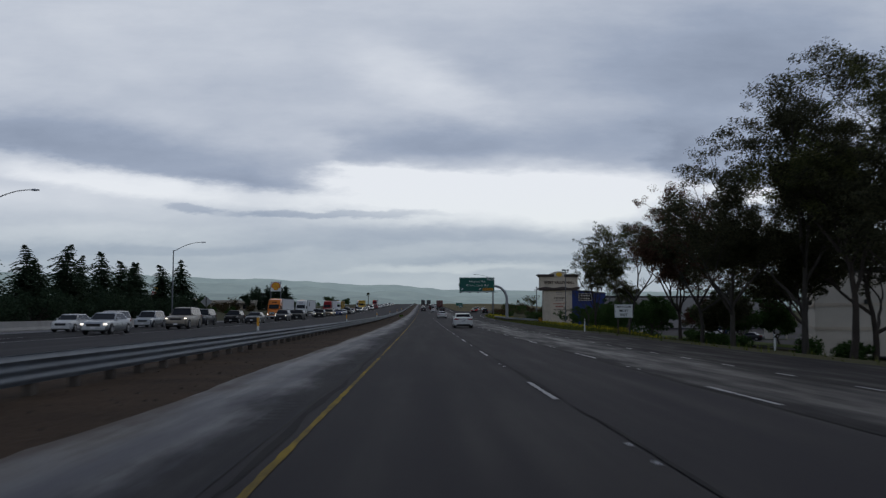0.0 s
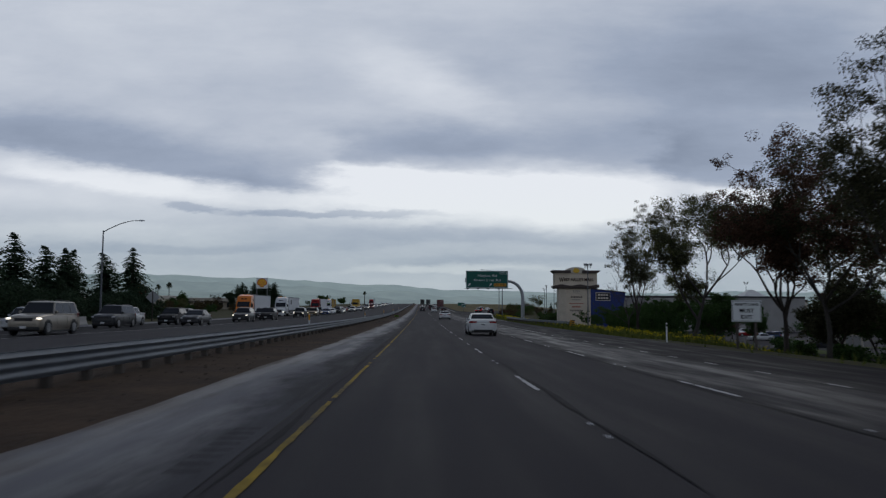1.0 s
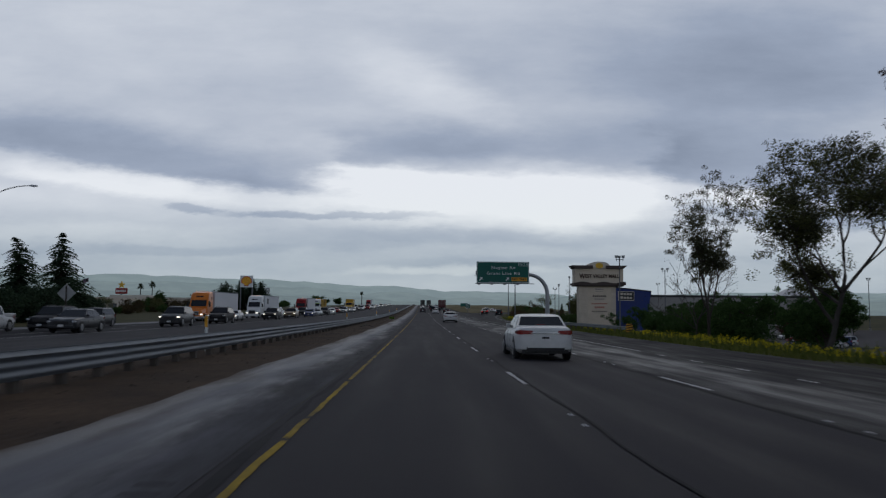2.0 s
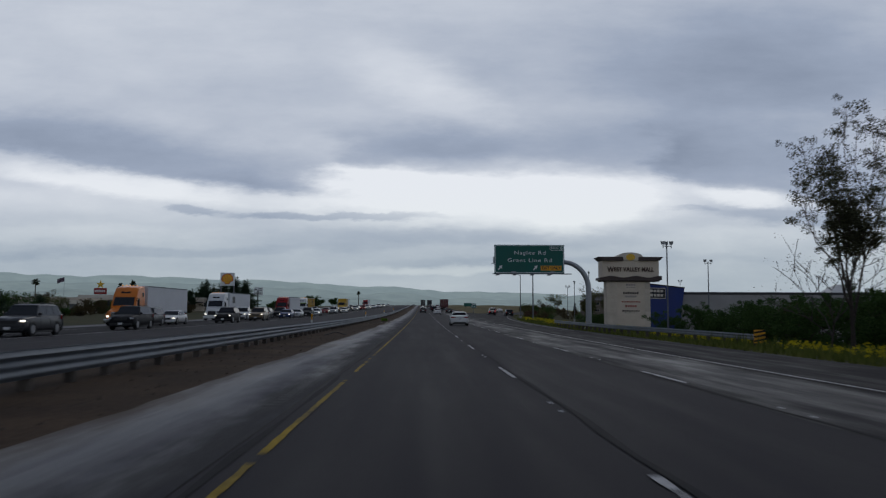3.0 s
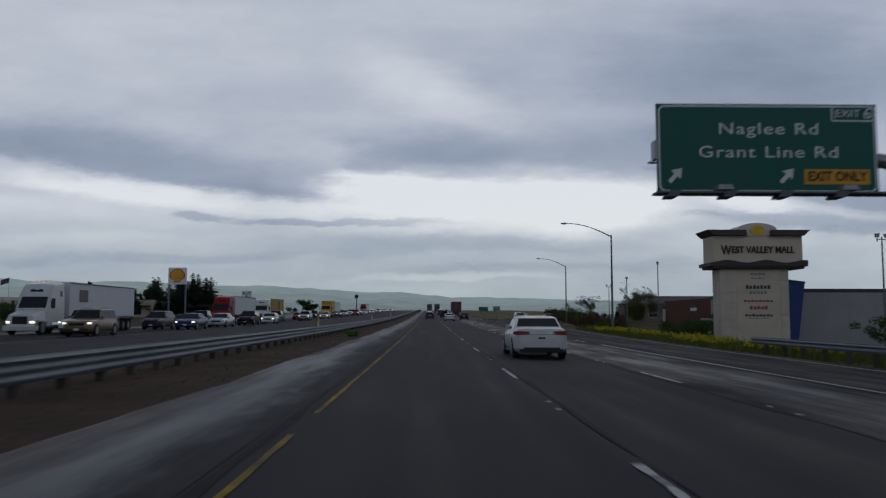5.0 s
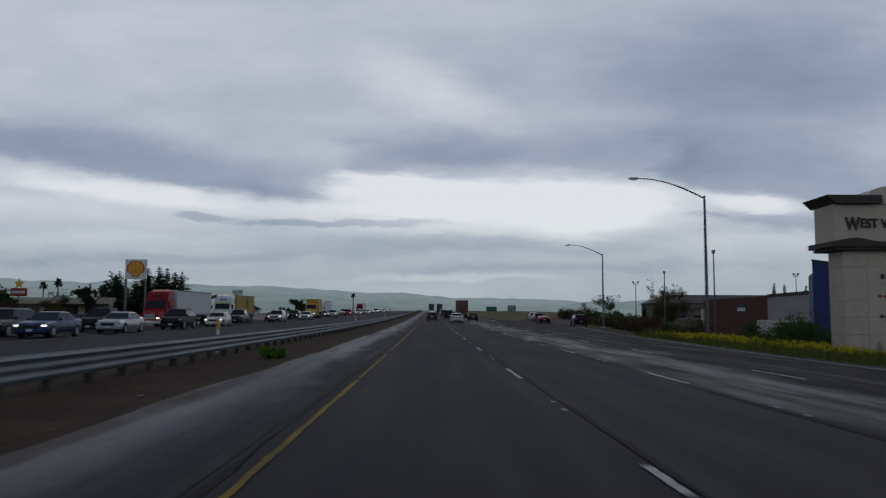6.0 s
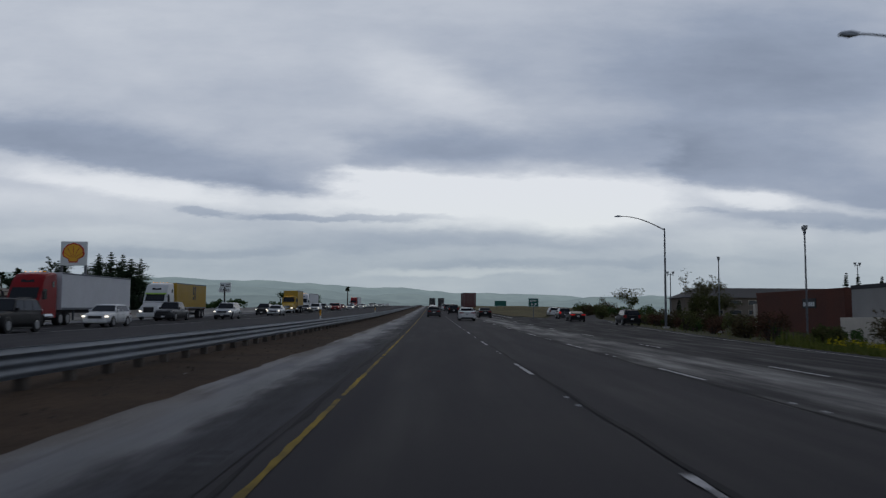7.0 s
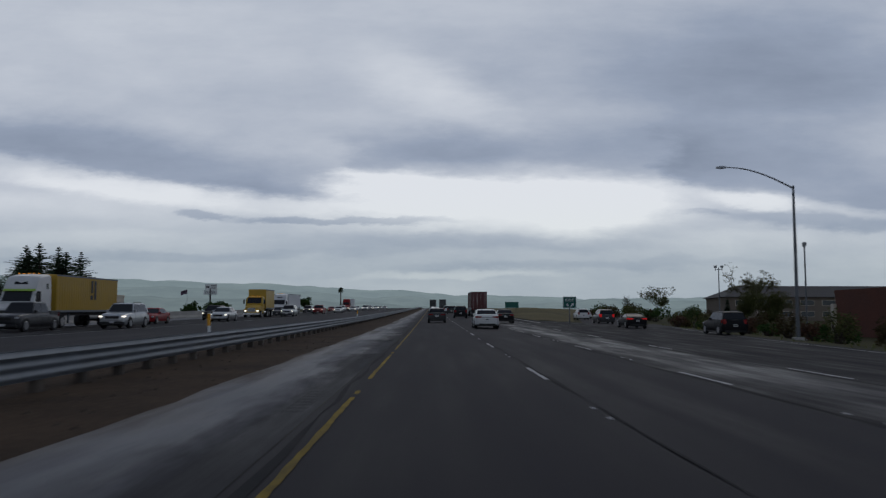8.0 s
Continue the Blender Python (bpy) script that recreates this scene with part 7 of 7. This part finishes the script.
    for s in (-1, 1):
        part("headlight", boxed(s * 0.85 - 0.14, s * 0.85 + 0.14, -0.30, 0.015, 0.85, 1.02, bevel=0.03), HEAD_ON, g, "lit headlight")
        part("side_window", boxed(min(s * (w + 0.008), s * (w - 0.02)), max(s * (w + 0.008), s * (w - 0.02)), -2.98, -2.32, 1.98, 2.72, bevel=0.008), CAR_GLASS, g)
        if sleeper:
            part("sleeper_window", boxed(min(s * (w + 0.008), s * (w - 0.02)), max(s * (w + 0.008), s * (w - 0.02)), -4.2, -3.85, 2.9, 3.3), CAR_GLASS, g)
        part("mirror", boxed(s * 1.48 - 0.10, s * 1.48 + 0.10, -1.95, -1.85, 1.95, 2.55, bevel=0.02), BLACK_TRIM, g)
        part("mirror_arm", tube(bmesh.new(), [(s * 1.15, -2.1, 2.5), (s * 1.48, -1.9, 2.5)], [0.02, 0.02], 6), BLACK_TRIM, g)
        part("fender", boxed(min(s * 0.95, s * 1.25), max(s * 0.95, s * 1.25), -1.65, -0.45, 0.95, 1.12, bevel=0.05), cab_m, g)
        part("fuel_tank", tube(bmesh.new(), [(s * 0.98, -2.5, 0.72), (s * 0.98, -4.0, 0.72)], [0.30, 0.30], 12), CHROME, g)
        wheel(g, s, s * 1.22, -1.05, 0.50, 0.3)
        for a in (-5.4, -6.65):
            wheel(g, s, s * 1.22, a, 0.50, 0.5)
    for k in range(5):
        part("marker_light", boxed(-0.75 + 0.36 * k, -0.67 + 0.36 * k, back + 0.9, back + 1.0, (4.01 if sleeper else 3.03), (4.06 if sleeper else 3.08)), AMBER, g, "amber roof marker")
    part("chassis", boxed(-0.45, 0.45, -7.4, -0.6, 0.62, 0.92), BLACK_TRIM, g)
    trailer(g, back - 0.75, length, box_m, 1.20 if panels < 1 else 1.35, 4.05, panels, box_label)
    if shade:
        part("trailer_emblem", boxed(-1.305, -1.285, back - 4.3, back - 2.6, 2.5, 3.5), shade, g, "dark outlined lettering block")
        part("trailer_emblem", boxed(1.285, 1.305, back - 4.3, back - 2.6, 2.5, 3.5), shade, g, "dark outlined lettering block")
    if emblem:
        for s in (-1, 1):
            at = back - 0.75 - length * 0.56
            for a, b_, z0, z1 in ((-0.55, -0.15, 2.2, 3.75), (0.12, 0.50, 2.75, 3.75), (0.12, 0.62, 2.2, 2.55)):
                part("trailer_emblem", boxed(min(s * 1.305, s * 1.33), max(s * 1.305, s * 1.33), at + a, at + b_, z0, z1, bevel=0.01), BLACK_TRIM, g, "dark block lettering shape")
    return g


SILVER, WHITE_P = paint("silver", (0.36, 0.37, 0.38), 0.6), paint("white", (0.50, 0.50, 0.495), 0.0)
TAN_P, GOLD_P = paint("tan", (0.26, 0.23, 0.19), 0.4), paint("gold", (0.18, 0.13, 0.075), 0.5)
BLACK_P, GREY_P = material("black_car_paint", (0.005, 0.005, 0.006), 0.5, 0.0, vary=0.1, grain=6, stain=1.2, bump=0.0, rough_vary=0.05, spec=0.15), paint("dark_grey", (0.028, 0.029, 0.032), 0.25, 0.4)
BLUE_P, RED_P = paint("blue", (0.018, 0.035, 0.11), 0.4), material("red_car_paint", (0.20, 0.006, 0.008), 0.45, 0.0, vary=0.1, grain=6, stain=1.2, bump=0.0, rough_vary=0.05, spec=0.18)
MAROON, ORANGE = paint("maroon", (0.085, 0.022, 0.024), 0.1, 0.6), paint("orange", (0.55, 0.15, 0.012), 0.1)
YELLOW_P, LIME = paint("yellow", (0.38, 0.235, 0.022), 0.0, 0.6), paint("lime", (0.24, 0.40, 0.03), 0.1)
WHITE_BOX = material("white_trailer_panel", (0.52, 0.53, 0.55), 0.55, 0.0, vary=0.10, grain=6, stain=0.5, bump=0.03)

IN, MID, OUT = -21.5, -25.5, -29.5
ONCOMING = "oncoming traffic"
for kind, lane, y, col, label, lit in (
    ("sedan", IN, 58, SILVER, "silver sedan with lit headlights on the far carriageway", True),
    ("minivan", OUT, 81, WHITE_P, "white minivan on the far carriageway", False),
    ("hatch", OUT, 71.5, WHITE_P, "small white hatchback on the far carriageway", False),
    ("minivan", OUT, 92, SILVER, "silver minivan on the far carriageway", False),
    ("wagon_suv", IN, 76.5, TAN_P, "large tan sport utility with lit headlights", True),
    ("suv", MID, 115, BLACK_P, "dark sport utility on the far carriageway", False),
    ("sedan", IN, 109, GREY_P, "dark grey sedan on the far carriageway", False),
    ("wagon_suv", MID, 98.5, GREY_P, "dark grey boxy utility wagon on the far carriageway", False),
    ("pickup", OUT, 113, WHITE_P, "white crew-cab pickup on the far carriageway", False),
    ("suv", OUT, 133, GREY_P, "dark grey sport utility on the far carriageway", True),
    ("suv", IN, 130.5, GREY_P, "dark grey sport utility with lit headlights", True),
    ("suv", MID, 163, GREY_P, "dark grey sport utility in the middle lane", True),
    ("suv", IN, 147, BLACK_P, "black sport utility with roof rails", False),
    ("sedan", MID, 171, WHITE_P, "white sedan in the middle lane of the far carriageway", True),
    ("suv", IN, 178, BLACK_P, "black sport utility with lit headlights", True),
    ("pickup", MID, 205, WHITE_P, "white pickup with lit headlights", True),
    ("suv", IN, 196, GOLD_P, "gold-brown sport utility with lit headlights", True),
    ("sedan", OUT, 243, BLACK_P, "black sedan in the outer lane of the far carriageway", False),
    ("sedan", IN, 219, BLUE_P, "dark blue sedan with lit headlights", True),
    ("suv", MID, 222, GREY_P, "dark grey sport utility near the median", False),
    ("pickup", MID, 237, BLACK_P, "black crew-cab pickup in the middle lane", False),
    ("sedan", IN, 230, SILVER, "silver sedan near the median guardrail", False),
    ("suv", IN, 243.5, BLACK_P, "black sport utility following a silver sedan", False),
    ("hatch", IN, 257, WHITE_P, "white hatchback near the median guardrail", True),
    ("pickup", MID, 284, GREY_P, "dark grey pickup in the middle lane", False),
    ("suv", IN, 290, SILVER, "silver sport utility with lit headlights", True),
    ("sedan", MID, 308, RED_P, "dark red sedan behind a lorry", False),
    ("suv", MID, 330, BLACK_P, "black sport utility in slow traffic", True),
    ("sedan", IN, 318, SILVER, "silver sedan in slow traffic", True),
    ("suv", IN, 358, SILVER, "silver sport utility far along the far carriageway", True),
    ("suv", IN, 392, RED_P, "red sport utility far along the far carriageway", True),
    ("sedan", MID, 372, GREY_P, "dark sedan far along the far carriageway", True),
    ("sedan", IN, 426, WHITE_P, "white sedan far along the far carriageway", True),
    ("pickup", MID, 420, WHITE_P, "white pickup far along the far carriageway", True),
    ("suv", OUT, 432, GREY_P, "dark sport utility far along the far carriageway", True),
    ("sedan", IN, 462, SILVER, "distant silver sedan with lit headlights", True),
    ("suv", MID, 470, WHITE_P, "distant white sport utility with lit headlights", True),
    ("sedan", OUT, 480, RED_P, "distant red sedan with lit headlights", True),
    ("suv", IN, 505, WHITE_P, "distant white sport utility near the crest", True),
    ("sedan", MID, 520, SILVER, "distant silver sedan near the crest", True),
    ("sedan", IN, 555, WHITE_P, "distant white sedan near the crest", True),
    ("suv", MID, 580, SILVER, "distant silver sport utility near the crest", True),
    ("sedan", IN, 620, WHITE_P, "distant white sedan climbing to the crest", True),
    ("sedan", MID, 650, WHITE_P, "distant pale sedan climbing to the crest", True),
):
    car(kind, {"pickup": "pickup_truck", "minivan": "minivan"}.get(kind, "car"), lane, y, col, label, 180, lit, ONCOMING)

truck("lorry", OUT, 166, ORANGE, WHITE_BOX, "orange lorry pulling a white box trailer", group=ONCOMING)
truck("lorry", OUT, 203, WHITE_P, WHITE_BOX, "white lorry with a white trailer and dark side emblem", shade=GREY_P, group=ONCOMING, dark_nose=True)
truck("lorry", OUT, 260, RED_P, WHITE_BOX, "red sleeper-cab lorry pulling a white trailer", group=ONCOMING)
truck("lorry", OUT, 289, WHITE_P, YELLOW_P, "white and lime lorry carrying a yellow container", length=12.2, panels=0.42, stripe=LIME, box_label="yellow ribbed shipping container", emblem=True, group=ONCOMING, dark_nose=True)
truck("lorry", MID, 350, YELLOW_P, YELLOW_P, "yellow box lorry in slow traffic", length=6.5, sleeper=False, box_label="yellow cargo box", group=ONCOMING)
truck("lorry", OUT, 392, WHITE_P, WHITE_BOX, "white lorry far along the far carriageway", group=ONCOMING)
truck("lorry", OUT, 520, RED_P, WHITE_BOX, "distant red lorry with a pale trailer", group=ONCOMING)

AHEAD = "traffic ahead"
car("sedan", "car", 4.05, 296, WHITE_P, "white sedan ahead on the wet freeway lanes", 0, False, AHEAD)
car("hatch", "car", 0.45, 317, GREY_P, "dark grey hatchback ahead in the inner lane", 0, False, AHEAD)
car("sedan", "car", 4.05, 84.6, WHITE_P, "white sedan in the second lane", 0, False, AHEAD)
car("sedan", "car", 4.05, 172.2, WHITE_P, "white sedan further along the second lane", 0, False, AHEAD)
car("suv", "car", 4.05, 352, BLACK_P, "black sport utility ahead in the second lane", 0, False, AHEAD)
car("sedan", "car", 0.45, 358, SILVER, "silver sedan further ahead in the inner lane", 0, False, AHEAD)
car("sedan", "car", 7.75, 322, BLACK_P, "dark sedan in the third lane ahead", 0, False, AHEAD)
car("sedan", "car", 0.45, 392, WHITE_P, "white sedan far ahead in the inner lane", 0, False, AHEAD)
car("suv", "car", 4.05, 405, GREY_P, "dark sport utility far ahead", 0, False, AHEAD)
car("minivan", "minivan", 4.05, 450, SILVER, "silver minivan far ahead", 0, False, AHEAD)
car("sedan", "car", 0.45, 470, GREY_P, "dark sedan far ahead near the crest", 0, False, AHEAD)
car("suv", "car", 7.75, 500, WHITE_P, "white sport utility far ahead near the crest", 0, False, AHEAD)
car("suv", "car", 21.9, 294, BLACK_P, "black boxy sport utility in the exit lane", 0, False, AHEAD)
car("coupe", "car", 19.0, 311, BLACK_P, "black sports coupe with lit red brake lights", 0, False, AHEAD, True)
car("suv", "car", 21.0, 334, GREY_P, "dark grey sport utility on the exit ramp", 0, False, AHEAD, True)
car("suv", "car", 24.0, 366, WHITE_P, "white sport utility on the exit ramp", 0, False, AHEAD)
car("sedan", "car", 28.0, 385, WHITE_P, "white sedan on the exit ramp", 0, False, AHEAD)


def container_trailer():
    """A maroon container on a chassis, seen from behind."""
    y = 369.0
    g = thing("lorry", pose(7.75, y, land(7.75, y) + 0.012, tilt(y), 0, 0), "maroon container lorry ahead in the third lane", "lorry", AHEAD)
    trailer(g, 12.2, 12.2, MAROON, 1.35, 4.15, 0.42, "maroon ribbed container")
    part("cab", boxed(-1.2, 1.2, 13.0, 15.6, 0.6, 3.3, bevel=0.12), WHITE_P, g)
    part("chassis", boxed(-0.45, 0.45, 11.5, 16.2, 0.62, 0.92), BLACK_TRIM, g)
    for s in (-1, 1):
        wheel(g, s, s * 1.22, 15.4, 0.5, 0.3)
        wheel(g, s, s * 1.22, 12.6, 0.5, 0.5)


container_trailer()
for k, (tx, ty) in enumerate(((0.6, 560), (4.2, 545))):
    y = ty
    g = thing("lorry", pose(tx, y, land(tx, y) + 0.012, tilt(y), 0, 0), "dark box lorry far ahead near the crest", "lorry", AHEAD)
    trailer(g, 9.0, 9.0, GREY_P, 1.2, 4.0, 0, "dark cargo box")
    part("cab", boxed(-1.2, 1.2, 9.4, 11.6, 0.6, 2.9, bevel=0.1), GREY_P, g)
    for s in (-1, 1):
        wheel(g, s, s * 1.22, 10.8, 0.5, 0.3)

# parked cars below the freeway
PARKED = "parked cars"
for kind, px_, py_, col, turn, label in (
    ("pickup", 83, 238, WHITE_P, 80, "white pickup parked in the car park"), ("sedan", 58, 148, GREY_P, 50, "dark grey sedan parked beside a lawn island"), ("suv", 60, 128, BLACK_P, 90, "black sport utility parked in the car park"),
    ("sedan", 92, 214, SILVER, 90, "silver sedan parked in the car park"), ("sedan", 66, 190, WHITE_P, 90, "white sedan parked in the car park"), ("suv", 70, 196, BLUE_P, 90, "blue sport utility parked in the car park"),
    ("minivan", 74, 202, SILVER, 90, "silver minivan parked in the car park"), ("sedan", 79, 230, RED_P, 90, "red sedan parked near the shops"), ("suv", 84, 246, WHITE_P, 90, "white sport utility parked near the shops"),
    ("sedan", 53, 206, WHITE_P, 90, "white sedan parked behind green bushes"), ("suv", 90, 262, GREY_P, 90, "dark grey sport utility parked near the shops"),
):
    car(kind, "pickup_truck" if kind == "pickup" else "car", px_, py_, col, label, turn, False, PARKED)
